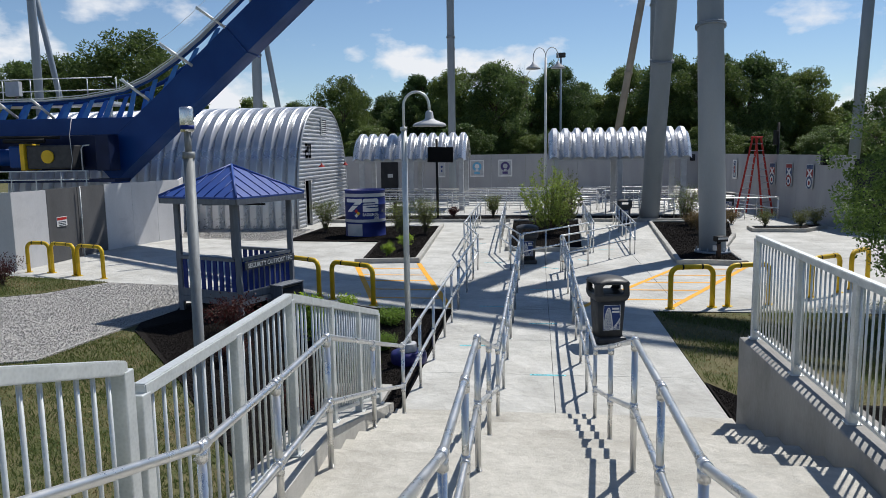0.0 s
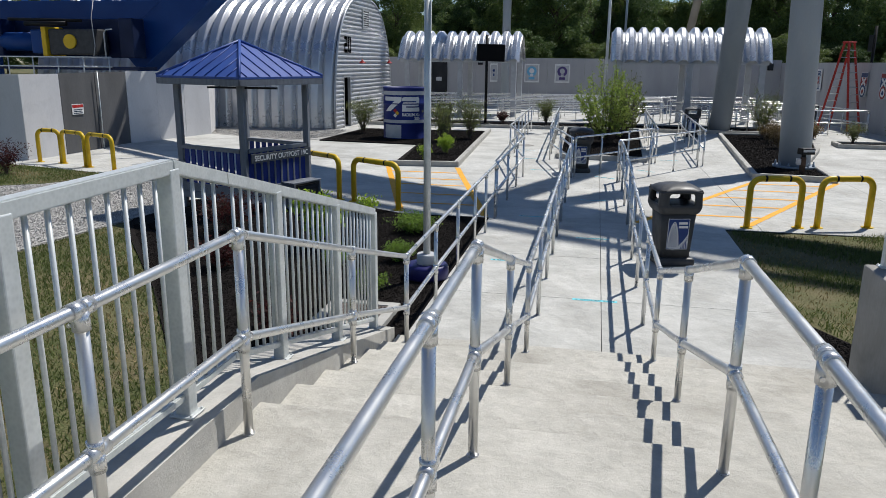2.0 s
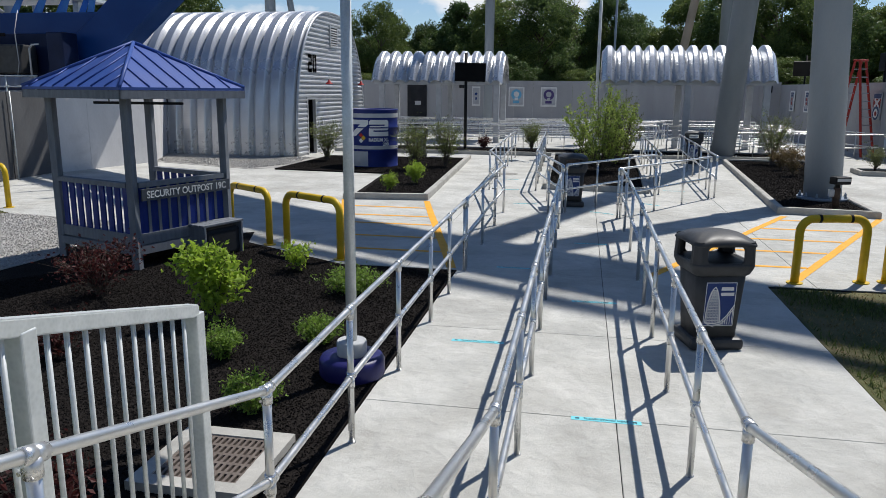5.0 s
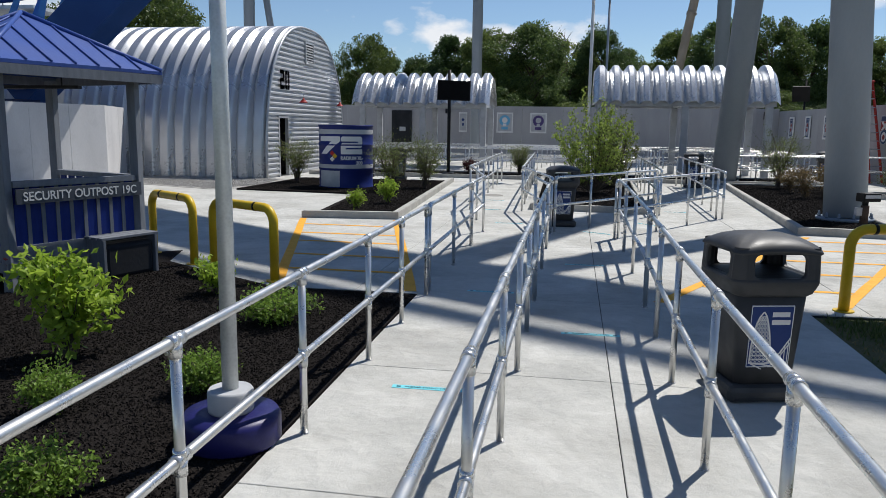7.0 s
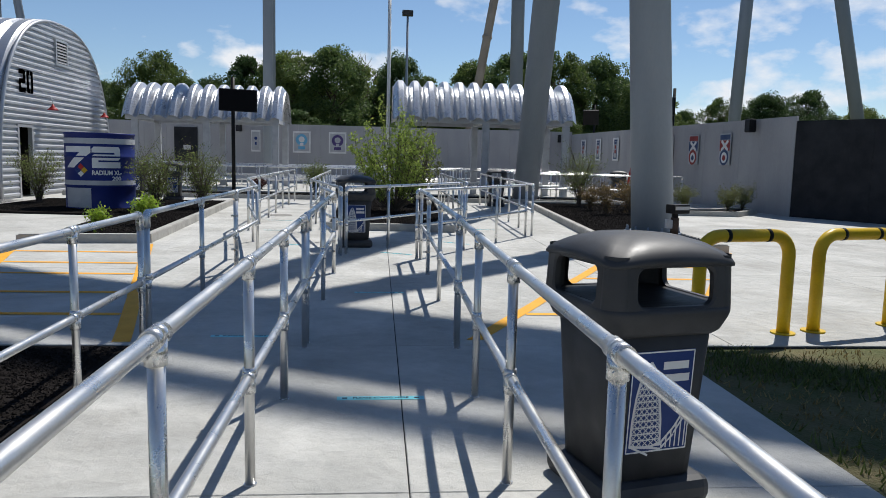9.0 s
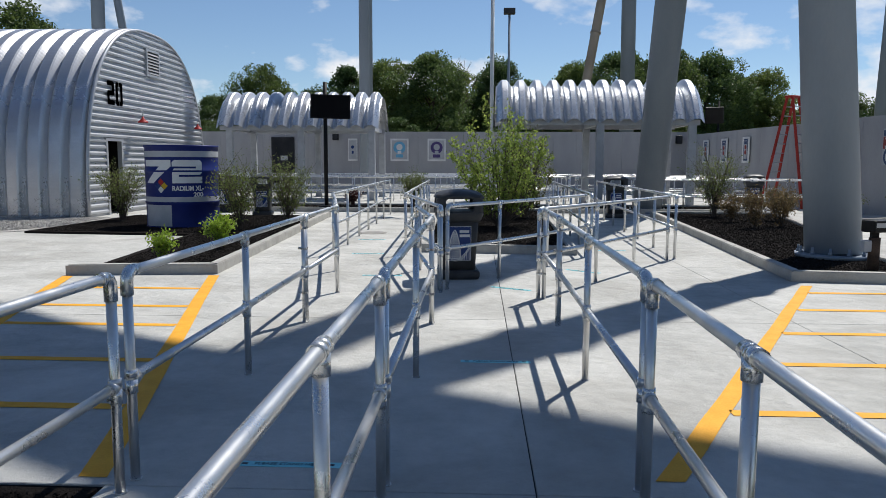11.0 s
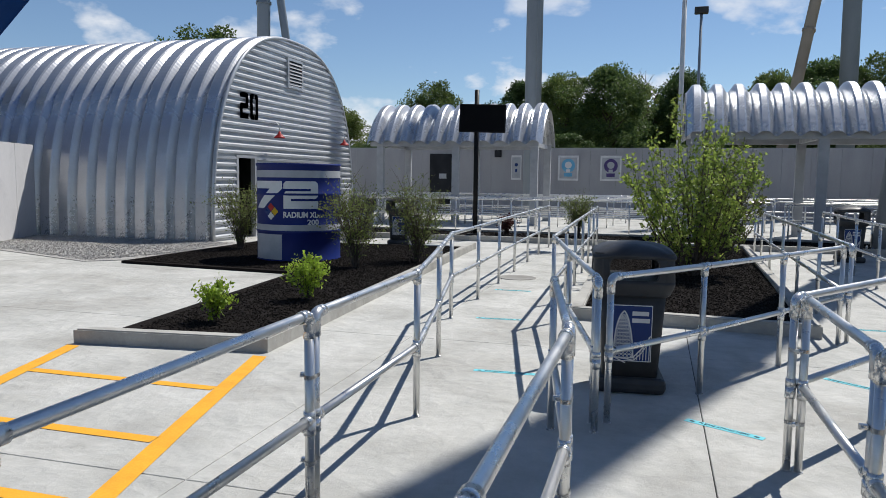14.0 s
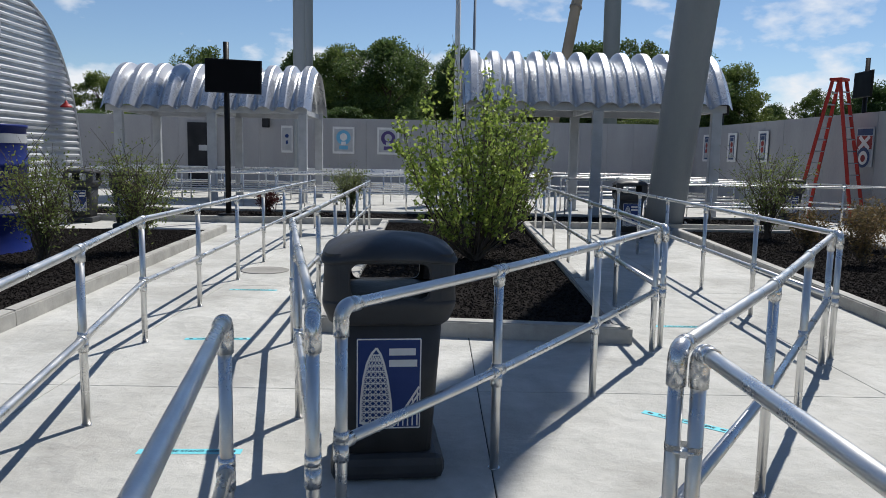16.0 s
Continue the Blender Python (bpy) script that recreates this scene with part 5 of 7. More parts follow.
    for (xa, za), (xb, zb) in zip(track, track[1:]):
        bar((xa, za), (xb, zb), 0.012)
        bar((xa, za - 0.03 if za > 0.34 else za), (xb, zb - 0.035), 0.01)
    for i in range(6):
        xx = 0.03 + i * 0.028
        bar((xx, 0.315), (xx, edge(((0.0, 0.33), (0.03, 0.345), (0.10, 0.41), (0.2, 0.54)), xx)), 0.008)
    for xa, xb, zz in ((0.0, 0.155, 0.70), (0.0, 0.165, 0.642)):
        bar((xa, zz), (xb, zz), 0.036)
    lean(b, 0.006)
    part("label_print", b, WHITE, label_ob, "white print")
    t.matrix_basis = pose(x, y, 0, 0, 0, rz)
    return t


bin_ = litter_bin(1.03, 7.77, 14, "charcoal plastic litter bin with a domed hood beside the walkway")
for x, y, rz in ((-0.56, 17.22, 6), (3.75, 28.9, -4), (-6.75, 28.95, 8), (-8.3, 30.2, 4), (9.6, 34.0, -10)):
    copy_thing(bin_, pose(x, y, 0, 0, 0, rz))

# painted drum
drum = thing("storage_drum", "big blue steel drum with pale bands and white stencilled lettering", "drum")
DX, DY, DR = -7.49, 24.76, 0.845
b = bmesh.new()
lathe(b, [(DR - 0.02, 0.0), (DR + 0.015, 0.02), (DR + 0.015, 0.05), (DR, 0.07), (DR, 0.60), (DR + 0.025, 0.63), (DR, 0.66), (DR, 1.34), (DR + 0.025, 1.37), (DR, 1.40), (DR, 1.92), (DR + 0.02, 1.94), (DR + 0.02, 1.98), (DR - 0.03, 1.98), (DR - 0.03, 1.9)], DX, DY, 64)
part("shell", b, DRUMBLUE, drum)


def wrap(me_ob, face=0.28):
    """Bends a flat mesh in the xz plane round the drum."""
    bw = bmesh.new()
    bw.from_mesh(me_ob.data)
    for i in range(-44, 45):
        bmesh.ops.bisect_plane(bw, geom=bw.verts[:] + bw.edges[:] + bw.faces[:], plane_co=(i * 0.06, 0, 0), plane_no=(1, 0, 0))
    bw.to_mesh(me_ob.data)
    bw.free()
    for v in me_ob.data.vertices:
        an = -math.pi / 2 + face + v.co.x / DR
        rr = DR + 0.004 - v.co.y
        v.co = (DX + rr * math.cos(an), DY + rr * math.sin(an), v.co.z)


def strip(xa, xb, za, zb, mat, name, label=""):
    b = bmesh.new()
    k = max(2, int((xb - xa) / 0.06))
    lo = [b.verts.new((xa + (xb - xa) * i / k, -0.002, za)) for i in range(k + 1)]
    hi = [b.verts.new((xa + (xb - xa) * i / k, -0.002, zb)) for i in range(k + 1)]
    for i in range(k):
        b.faces.new((lo[i], lo[i + 1], hi[i + 1], hi[i]))
    ob = part(name, b, mat, drum, label)
    wrap(ob)
    return ob


strip(-2.6, 2.6, 1.70, 1.84, PALEGREY, "upper_band", "pale grey band")
strip(-2.6, 2.6, 0.61, 0.77, PALEGREY, "lower_band", "pale grey band")
strip(-0.965, -0.18, 0.08, 0.58, PALEGREY, "white_block", "pale grey painted block")
for ch, xa, xb in (("7", -0.965, -0.165), ("2", -0.14, 0.545)):
    b = bmesh.new()
    block_digit(b, ch, xa, xb, 1.09, 1.63, 0.15)
    bmesh.ops.translate(b, vec=(0, -0.003, 0), verts=b.verts)
    wrap(part("numeral", b, WHITE, drum, "white block numeral"))
for txt, px, pz, w_, h_ in (("RADIUM XL-", 0.215, 0.97, 0.72, 0.12), ("200", 0.44, 0.825, 0.235, 0.11)):
    ob = lettering(txt, 0.17, WHITE, Matrix.Translation((px, -0.004, pz)) @ pose(0, 0, 0, 90, 0, 0), drum, 0.001, "stencil_lettering", 1.0, "white stencilled lettering", (w_, h_), 0.006)
    wrap(ob)
for dx, dz, m in ((0, 0.09, RED), (0.09, 0, YELLOW), (0, -0.09, WHITE), (-0.09, 0, LABELBLUE)):
    b = bmesh.new()
    cx, cz = -0.42 + dx, 1.03 + dz
    b.faces.new([b.verts.new(c) for c in ((cx - 0.082, -0.008, cz), (cx, -0.008, cz - 0.082), (cx + 0.082, -0.008, cz), (cx, -0.008, cz + 0.082))])
    wrap(part("hazard_diamond", b, m, drum))
settle(drum, (DX, DY, 0))

# guard pavilion
gz = thing("guard_pavilion", "small blue-roofed wooden guard pavilion with blue slats", "pavilion")
GC, GA = Vector((-7.22, 10.52)), radians(25)


def gp(u, w):
    """Plan point of the pavilion: u and w along its two diagonals."""
    return GC + Vector((math.cos(GA), math.sin(GA))) * u + Vector((math.sin(GA), -math.cos(GA))) * w


D = 1.62
corners = [gp(D, 0), gp(0, D), gp(-D, 0), gp(0, -D)]      # right, front, left, back
ZE, ZA = 2.62, 3.28
for i in range(4):
    a, c = corners[i], corners[(i + 1) % 4]
    b = bmesh.new()
    v = [b.verts.new(q) for q in ((*a, ZE), (*GC, ZA), (*c, ZE), (*a, ZE - 0.04), (*GC, ZA - 0.06), (*c, ZE - 0.04))]
    b.faces.new((v[0], v[1], v[2]))
    b.faces.new((v[3], v[5], v[4]))
    b.faces.new((v[0], v[2], v[5], v[3]))
    roof = part("roof_face", b, ROOFBLUE, gz)
    b = bmesh.new()
    for f in (0.14, 0.27, 0.40, 0.53, 0.66, 0.79, 0.92):
        e = a.lerp(c, f)
        k = 1 - abs(2 * f - 1)
        mid = (a + c) / 2
        dirv = (GC - mid)
        top_ = e + dirv * k
        tube(b, (*e, ZE + 0.012), (*top_, ZE + 0.012 + (ZA - ZE) * k), 0.012, seg=6)
    part("standing_seam", b, ROOFBLUE, roof)
    b = bmesh.new()
    tube(b, (*a, ZE + 0.01), (*GC, ZA + 0.015), 0.028, seg=8)
    part("hip_cap", b, ROOFBLUE, gz)
    # fascia, post, rails and slats of this side
    b = bmesh.new()
    n2 = (GC - (a + c) / 2).normalized() * 0.035
    prism(b, [tuple(a), tuple(a + n2), tuple(c + n2), tuple(c)], ZE - 0.16, ZE - 0.045)
    part("fascia", b, GREYWOOD, gz)
    pa, pc = GC + (a - GC) * 0.77, GC + (c - GC) * 0.77
    b = bmesh.new()
    soft_box(b, pa.x - 0.058, pa.x + 0.058, pa.y - 0.058, pa.y + 0.058, -0.02, ZE - 0.1, 0.008)
    part("post", b, GREYWOOD, gz)
    d = (pc - pa).normalized()
    s = Vector((-d.y, d.x))
    for z0, z1, w in ((1.20, 1.27, 0.06), (0.36, 0.52, 0.03)):
        if i == 2 and z0 < 2:
            continue
        b = bmesh.new()
        p0, p1 = pa + d * 0.07, pc - d * 0.07
        prism(b, [tuple(p0 - s * w), tuple(p1 - s * w), tuple(p1 + s * w), tuple(p0 + s * w)], z0, z1)
        part("side_rail", b, GREYWOOD, gz)
    if i != 2:
        ln = (pc - pa).length
        k = 9
        for j in range(k):
            m = pa + d * (0.07 + (ln - 0.14) * (j + 0.5) / k)
            b = bmesh.new()
            hw = 0.07 if i == 0 else 0.056
            prism(b, [tuple(m - d * hw - s * 0.012), tuple(m + d * hw - s * 0.012), tuple(m + d * hw + s * 0.012), tuple(m - d * hw + s * 0.012)], 0.5, 1.2)
            part("slat", b, SLATBLUE, gz)
            if i == 0 and j:
                m = pa + d * (0.07 + (ln - 0.14) * j / k)
                b = bmesh.new()
                prism(b, [tuple(m - d * 0.024 - s * 0.022), tuple(m + d * 0.024 - s * 0.022), tuple(m + d * 0.024 + s * 0.022), tuple(m - d * 0.024 + s * 0.022)], 0.5, 1.2)
                part("cover_strip", b, GREYWOOD, gz)
b = bmesh.new()
q = [GC + (c - GC) * 0.82 for c in corners]
prism(b, [tuple(c) for c in q[::-1]], 0.22, 0.34)
part("deck", b, GREYWOOD, gz)
# name board on the side between the front and right corners
pa, pc = GC + (corners[1] - GC) * 0.84, GC + (corners[0] - GC) * 0.84
d = (pc - pa).normalized()
s = Vector((d.y, -d.x))
ang = math.degrees(math.atan2(d.y, d.x))
m = (pa + pc) / 2
b = bmesh.new()
box(b, -0.83, 0.83, -0.012, 0.012, -0.085, 0.085)
bmesh.ops.transform(b, matrix=pose(m.x + s.x * 0.05, m.y + s.y * 0.05, 1.10, 0, 0, ang), verts=b.verts)
board = part("name_board", b, BOARD, gz, "grey board with white stencilled words")
lettering("SECURITY OUTPOST 19C", 0.13, WHITE, pose(m.x + s.x * 0.064, m.y + s.y * 0.064, 1.10, 90, 0, ang), board, 0.002, "lettering", 1.02, "", (1.5, 0.105), 0.0015)
lamp_b = bmesh.new()
box(lamp_b, GC.x - 0.75, GC.x + 0.75, GC.y - 0.04, GC.y + 0.04, 2.36, 2.40)
for hx in (-0.5, 0.5):
    tube(lamp_b, (GC.x + hx, GC.y, 2.4), (GC.x + hx, GC.y, 2.95), 0.01, seg=6)
part("light_fitting", lamp_b, DARKPANEL, gz)
settle(gz, (*GC, 0))

bench = thing("slatted_bench", "grey slatted bench box with a dark cover beside the pavilion", "bench")
for j in range(4):
    b = bmesh.new()
    soft_box(b, -0.42, 0.42, -0.24 + j * 0.12, -0.14 + j * 0.12, 0.50, 0.535, 0.006)
    part("slat", b, GREYWOOD, bench)
for x in (-0.40, 0.36):
    b = bmesh.new()
    soft_box(b, x, x + 0.04, -0.24, 0.22, 0.0, 0.5, 0.005)
    part("side_panel", b, GREYWOOD, bench)
b = bmesh.new()
soft_box(b, -0.355, 0.355, -0.22, 0.2, 0.0, 0.44, 0.05)
part("dark_cover", b, DARKPANEL, bench, "dark crumpled cover")
bench.matrix_basis = pose(-6.12, 10.62, 0.004, 0, 0, ang)

# gooseneck lamp on a weighted drum base
gl = thing("gooseneck_lamp", "grey gooseneck lamp post on a violet drum base", "lamp post")
LX, LYY = -2.39, 6.11
b = bmesh.new()
lathe(b, [(0.28, 0.0), (0.305, 0.03), (0.305, 0.16), (0.285, 0.195), (0.18, 0.205)], LX, LYY, 40)
part("drum_base", b, PURPLE, gl, "violet plastic drum base")
b = bmesh.new()
lathe(b, [(0.135, 0.2), (0.14, 0.22), (0.14, 0.33), (0.13, 0.345)], LX, LYY, 32)
part("collar", b, PALEGREY, gl, "pale grey collar")
b = bmesh.new()
tube(b, (LX, LYY, 0.3), (LX, LYY, 3.88), 0.05, 0.046, 20)
part("pole", b, GALV, gl)
b = bmesh.new()
tube(b, (LX, LYY, 3.86), (LX, LYY, 3.92), 0.056, seg=20)
sweep(b, [(LX, LYY, 3.9), (LX, LYY, 4.25)] + [(LX + 0.21 - 0.21 * math.cos(math.pi * i / 10), LYY, 4.25 + 0.22 * math.sin(math.pi * i / 10)) for i in range(1, 11)] + [(LX + 0.42, LYY, 4.15)], 0.022, 10)
part("gooseneck", b, GALV, gl)
b = bmesh.new()
lathe(b, [(0.035, 4.17), (0.06, 4.14), (0.07, 4.05), (0.10, 4.02), (0.24, 3.97), (0.27, 3.94), (0.27, 3.92), (0.22, 3.92), (0.10, 3.95)], LX + 0.42, LYY, 32)
part("shade", b, PALEGREY, gl, "pale grey barn-lamp shade")
settle(gl, (LX, LYY, 0))

# plain post by the stair fence
fp = thing("sensor_post", "weathered grey steel post with a capped head by the stairs", "post")
FOREPOST = material("weathered_zinc", (0.27, 0.285, 0.29), (0.17, 0.18, 0.185), 0.6, 0.3, 6, 70, 0.4, 0.1, stretch=(1, 1, 0.3), dist=0.003)
FX, FY = -2.39, -1.44
b = bmesh.new()
tube(b, (FX, FY, -0.1), (FX + 0.02, FY, 3.52), 0.033, seg=18)
part("shaft", b, FOREPOST, fp)
b = bmesh.new()
tube(b, (FX + 0.02, FY, 3.52), (FX + 0.02, FY, 3.67), 0.021, seg=16)
tube(b, (FX + 0.02, FY, 3.50), (FX + 0.02, FY, 3.54), 0.038, seg=18)
part("neck", b, FOREPOST, fp)
b = bmesh.new()
lathe(b, [(0.038, 3.66), (0.042, 3.67), (0.042, 3.79), (0.037, 3.81)], FX + 0.02, FY, 20)
head = part("head", b, FITTING, fp, "pale capped head")
b = bmesh.new()
tube(b, (FX + 0.02, FY, 3.675), (FX + 0.02, FY, 3.70), 0.0432, seg=20)
part("band", b, SLATBLUE, head, "blue band")
settle(fp, (FX, FY, 0))

# screens on poles
def pole_screen(x, y, z0, zc, rz, label):
    t = thing("screen_on_pole", label, "screen", "screens on poles")
    b = bmesh.new()
    tube(b, (0, 0, 0.0), (0, 0, zc + 0.79 - z0), 0.065, seg=16)
    part("pole", b, BLACK, t)
    b = bmesh.new()
    soft_box(b, -0.22, 0.22, -0.2, 0.2, 0.0, 0.1, 0.03)
    part("base_plate", b, BLACK, t)
    tm = pose(0.2, -0.14, zc - z0, 0, 1.5, 4)
    b = bmesh.new()
    soft_box(b, -0.64, 0.64, -0.04, 0.03, -0.38, 0.38, 0.012)
    bmesh.ops.transform(b, matrix=tm, verts=b.verts)
    case = part("case", b, BLACK, t)
    b = bmesh.new()
    box(b, -0.605, 0.605, -0.0435, -0.04, -0.345, 0.345)
    bmesh.ops.transform(b, matrix=tm, verts=b.verts)
    part("screen", b, SCREEN, case)
    b = bmesh.new()
    box(b, -0.12, 0.18, -0.11, 0.0, zc - z0 - 0.06, zc - z0 + 0.24)
    part("bracket", b, BLACK, t)
    t.matrix_basis = pose(x, y, z0, 0, 0, rz)


pole_screen(-5.22, 30.9, 0.095, 3.36, 0, "flat black screen on a black pole in the bed")
pole_screen(12.45, 35.7, 0.0, 3.98, -103, "flat black screen on a tall black pole by the banner wall")

# double-headed lamp post, slim camera mast
dl = thing("twin_lamp_post", "white twin-headed gooseneck lamp post in the long bed", "lamp post")
b = bmesh.new()
tube(b, (0.16, 32.46, 0.1), (0.16, 32.46, 8.1), 0.07, 0.06, 16)
part("pole", b, WHITE, dl)
for s_ in (-1, 1):
    b = bmesh.new()
    sweep(b, [(0.16, 32.46, 8.1)] + [(0.16 + s_ * (0.31 - 0.31 * math.cos(math.pi * i / 10)), 32.46, 8.15 + 0.45 * math.sin(math.pi * i / 10)) for i in range(11)] + [(0.16 + s_ * 0.62, 32.46, 7.9)], 0.022, 8)
    arm = part("arm", b, WHITE, dl)
    b = bmesh.new()
    lathe(b, [(0.04, 7.92), (0.08, 7.8), (0.33, 7.62), (0.36, 7.56), (0.3, 7.56)], 0.16 + s_ * 0.62, 32.46, 24)
    part("shade", b, PALEGREY, arm)
settle(dl, (0.16, 32.46, 0))
mast = thing("camera_mast", "slim dark mast with a small camera head behind the wall", "mast")
b = bmesh.new()
tube(b, (1.55, 53.1, 0), (1.55, 53.1, 10.75), 0.09, 0.07, 12)
part("pole", b, COLUMN, mast)
b = bmesh.new()
soft_box(b, 1.2, 1.9, 52.9, 53.3, 10.55, 10.9, 0.04)
part("head", b, PLASTIC, mast)
settle(mast, (1.55, 53.1, 0))

# step ladder
ld = thing("step_ladder", "tall orange-red fibreglass step ladder standing by the wall", "ladder")
for sy in (-1, 1):
    for sx in (-1, 1):
        b = bmesh.new()
        p0, p1 = Vector((sx * 0.42, sy * 0.8, 0.0)), Vector((sx * 0.2, sy * 0.1, 3.98))
        o = Vector((0.022, 0, 0))
        w_ = Vector((0, 0.045, 0))
        v = [b.verts.new(c) for p in (p0, p1) for c in (p - o - w_, p + o - w_, p + o + w_, p - o + w_)]
        for f in ((3, 2, 1, 0), (4, 5, 6, 7), (0, 1, 5, 4), (1, 2, 6, 5), (2, 3, 7, 6), (3, 0, 4, 7)):
            b.faces.new([v[i] for i in f])
        part("side_rail", b, ORANGE, ld)
    for k in range(1, 12):
        f = k / 12
        y = sy * (0.8 + (0.1 - 0.8) * f)
        hw = 0.42 + (0.2 - 0.42) * f
        b = bmesh.new()
        box(b, -hw, hw, y - 0.04, y + 0.04, 3.98 * f - 0.015, 3.98 * f + 0.015)
        part("tread", b, PALEGREY, ld)
b = bmesh.new()
soft_box(b, -0.27, 0.27, -0.17, 0.17, 3.96, 4.04, 0.02)
part("top_cap", b, ORANGE, ld)
ld.matrix_basis = pose(11.05, 34.6, 0, 0, 0, 38)

# floodlight on a mast beside the ladder, wall speakers, signs and posters
EAST = [Vector((11.0, 47.0)), Vector((11.45, 40.0)), Vector((12.45, 28.2))]


def on_east(dist, out=0.06):
    """A point along the banner wall, and the turn of a thing hung on it."""
    k = 0 if dist < (EAST[1] - EAST[0]).length else 1
    a = EAST[k]
    d_ = (EAST[k + 1] - a).normalized()
    if k:
        dist -= (EAST[1] - EAST[0]).length
    p_ = a + d_ * dist + Vector((d_.y, -d_.x)) * out
    return p_, math.degrees(math.atan2(d_.y, d_.x))


for dist, z in ((2.7, 3.95),):
    p = on_east(dist, -0.35)[0]
    f_ = thing("floodlight", "black floodlight on a mast above the wall", "floodlight", "floodlights")
    b = bmesh.new()
    tube(b, (p.x, p.y, 0), (p.x, p.y, z + 0.7), 0.05, seg=12)
    part("mast", b, BLACK, f_)
    b = bmesh.new()
    soft_box(b, -0.42, 0.42, -0.05, 0.05, -0.42, 0.42, 0.02)
    bmesh.ops.transform(b, matrix=pose(p.x - 0.25, p.y - 0.15, z, 25, 0, -20), verts=b.verts)
    part("lamp_head", b, BLACK, f_)
    settle(f_, (p.x, p.y, 0))


def wall_speaker(p, rz, z):
    s_ = thing("wall_speaker", "black loudspeaker bracketed to the panel wall", "loudspeaker", "wall loudspeakers")
    b = bmesh.new()
    soft_box(b, -0.16, 0.16, -0.29, -0.05, -0.22, 0.22, 0.03)
    cab = part("cabinet", b, BLACK, s_)
    b = bmesh.new()
    box(b, -0.13, 0.13, -0.297, -0.291, -0.19, 0.19)
    part("grille", b, DARKPANEL, cab)
    b = bmesh.new()
    box(b, -0.04, 0.04, -0.05, 0.0, -0.1, 0.1)
    part("bracket", b, BLACK, s_)
    s_.matrix_basis = pose(p[0], p[1], z, 0, 0, rz)


wall_speaker(*on_east(18.6, 0.06), 2.88)
wall_speaker((-7.95, 46.96), 0, 3.0)
wall_speaker((10.3, 46.96), 0, 2.85)


def poster(name, p, rz, w, h, z, art, label, back=WHITE):
    t = thing(name, label, "poster", "posters on the panel walls")
    b = bmesh.new()
    box(b, -w / 2, w / 2, -0.03, 0.0, -h / 2, h / 2)
    sheet = part("board", b, back, t)
    y = -0.034
    for kind_, mat, *g in art:
        b = bmesh.new()
        if kind_ == "disc":
            cx, cz, r = g
            b.faces.new([b.verts.new((cx * w + r * w * math.cos(a), y, cz * h + r * w * math.sin(a))) for a in (2 * math.pi * i / 24 for i in range(24))])
        elif kind_ == "rect":
            x0, x1, z0, z1 = g
            b.faces.new([b.verts.new(c) for c in ((x0 * w, y, z0 * h), (x1 * w, y, z0 * h), (x1 * w, y, z1 * h), (x0 * w, y, z1 * h))])
        else:
            x0, z0, x1, z1, wd = g
            p0, p1 = Vector((x0 * w, y, z0 * h)), Vector((x1 * w, y, z1 * h))
            d_ = (p1 - p0).normalized()
            s_ = Vector((-d_.z, 0, d_.x)) * wd * w / 2
            b.faces.new([b.verts.new(c) for c in (p0 - s_, p1 - s_, p1 + s_, p0 + s_)])
        y -= 0.002
        part("print", b, mat, sheet)
    t.matrix_basis = pose(p[0], p[1], z, 0, 0, rz)


DULLBLUE = material("faded_blue_print", (0.055, 0.085, 0.17), (0.04, 0.065, 0.135), 0.6)
DULLRED = material("faded_red_print", (0.30, 0.05, 0.045), (0.24, 0.04, 0.035), 0.6)
SKYPRINT = material("pale_blue_print", (0.16, 0.42, 0.62), (0.12, 0.35, 0.54), 0.5)
VIOLET = material("violet_print", (0.09, 0.06, 0.19), (0.06, 0.045, 0.14), 0.5)
wall_posters = ((-4.32, SKYPRINT, WHITE), (-2.4, VIOLET, PALEGREY), (-6.75, PALEGREY, LABELBLUE))
for x, m1, m2 in wall_posters:
    poster("poster", (x * 1.045, 46.95), 0, 0.98 if x > -6 else 0.5, 1.2, 2.28, [("rect", PALEGREY, -0.42, 0.42, -0.42, 0.42), ("disc", m1, 0.0, 0.1, 0.33), ("disc", m2, 0.0, 0.12, 0.17), ("rect", m1, -0.2, 0.2, -0.34, -0.2), ("rect", m2, -0.1, 0.1, -0.18, -0.05)],
           "framed poster with a round emblem on the grey wall")
for dist, m1, m2 in ((12.55, DULLBLUE, DULLRED), (14.6, DULLRED, DULLBLUE), (16.85, DULLBLUE, DULLRED)):
    p, turn = on_east(dist, 0.045)
    poster("banner", p, turn, 0.72, 1.12, 2.12, [("rect", m1, -0.46, 0.46, 0.3, 0.46), ("rect", m2, -0.46, 0.46, -0.05, 0.28), ("bar", WHITE, -0.3, -0.04, 0.3, 0.27, 0.16), ("bar", WHITE, 0.3, -0.04, -0.3, 0.27, 0.16), ("disc", m1, 0, -0.26, 0.4), ("disc", WHITE, 0, -0.27, 0.27), ("disc", m2, 0, -0.28, 0.14)],
           "narrow banner with a crossed emblem on the grey wall", PALEGREY)
for dist in (2.3, 4.6, 7.0):
    p, turn = on_east(dist, 0.045)
    poster("framed_banner", p, turn, 0.72, 1.12, 2.2, [("rect", DULLBLUE, -0.3, 0.3, -0.42, 0.42), ("rect", PALEGREY, -0.22, 0.22, -0.36, 0.36), ("disc", DULLRED, 0, 0.1, 0.14), ("disc", DULLRED, 0, -0.1, 0.14), ("rect", DULLBLUE, -0.18, 0.18, 0.22, 0.33)],
           "white-framed narrow banner with two red discs on the grey wall", WHITE)

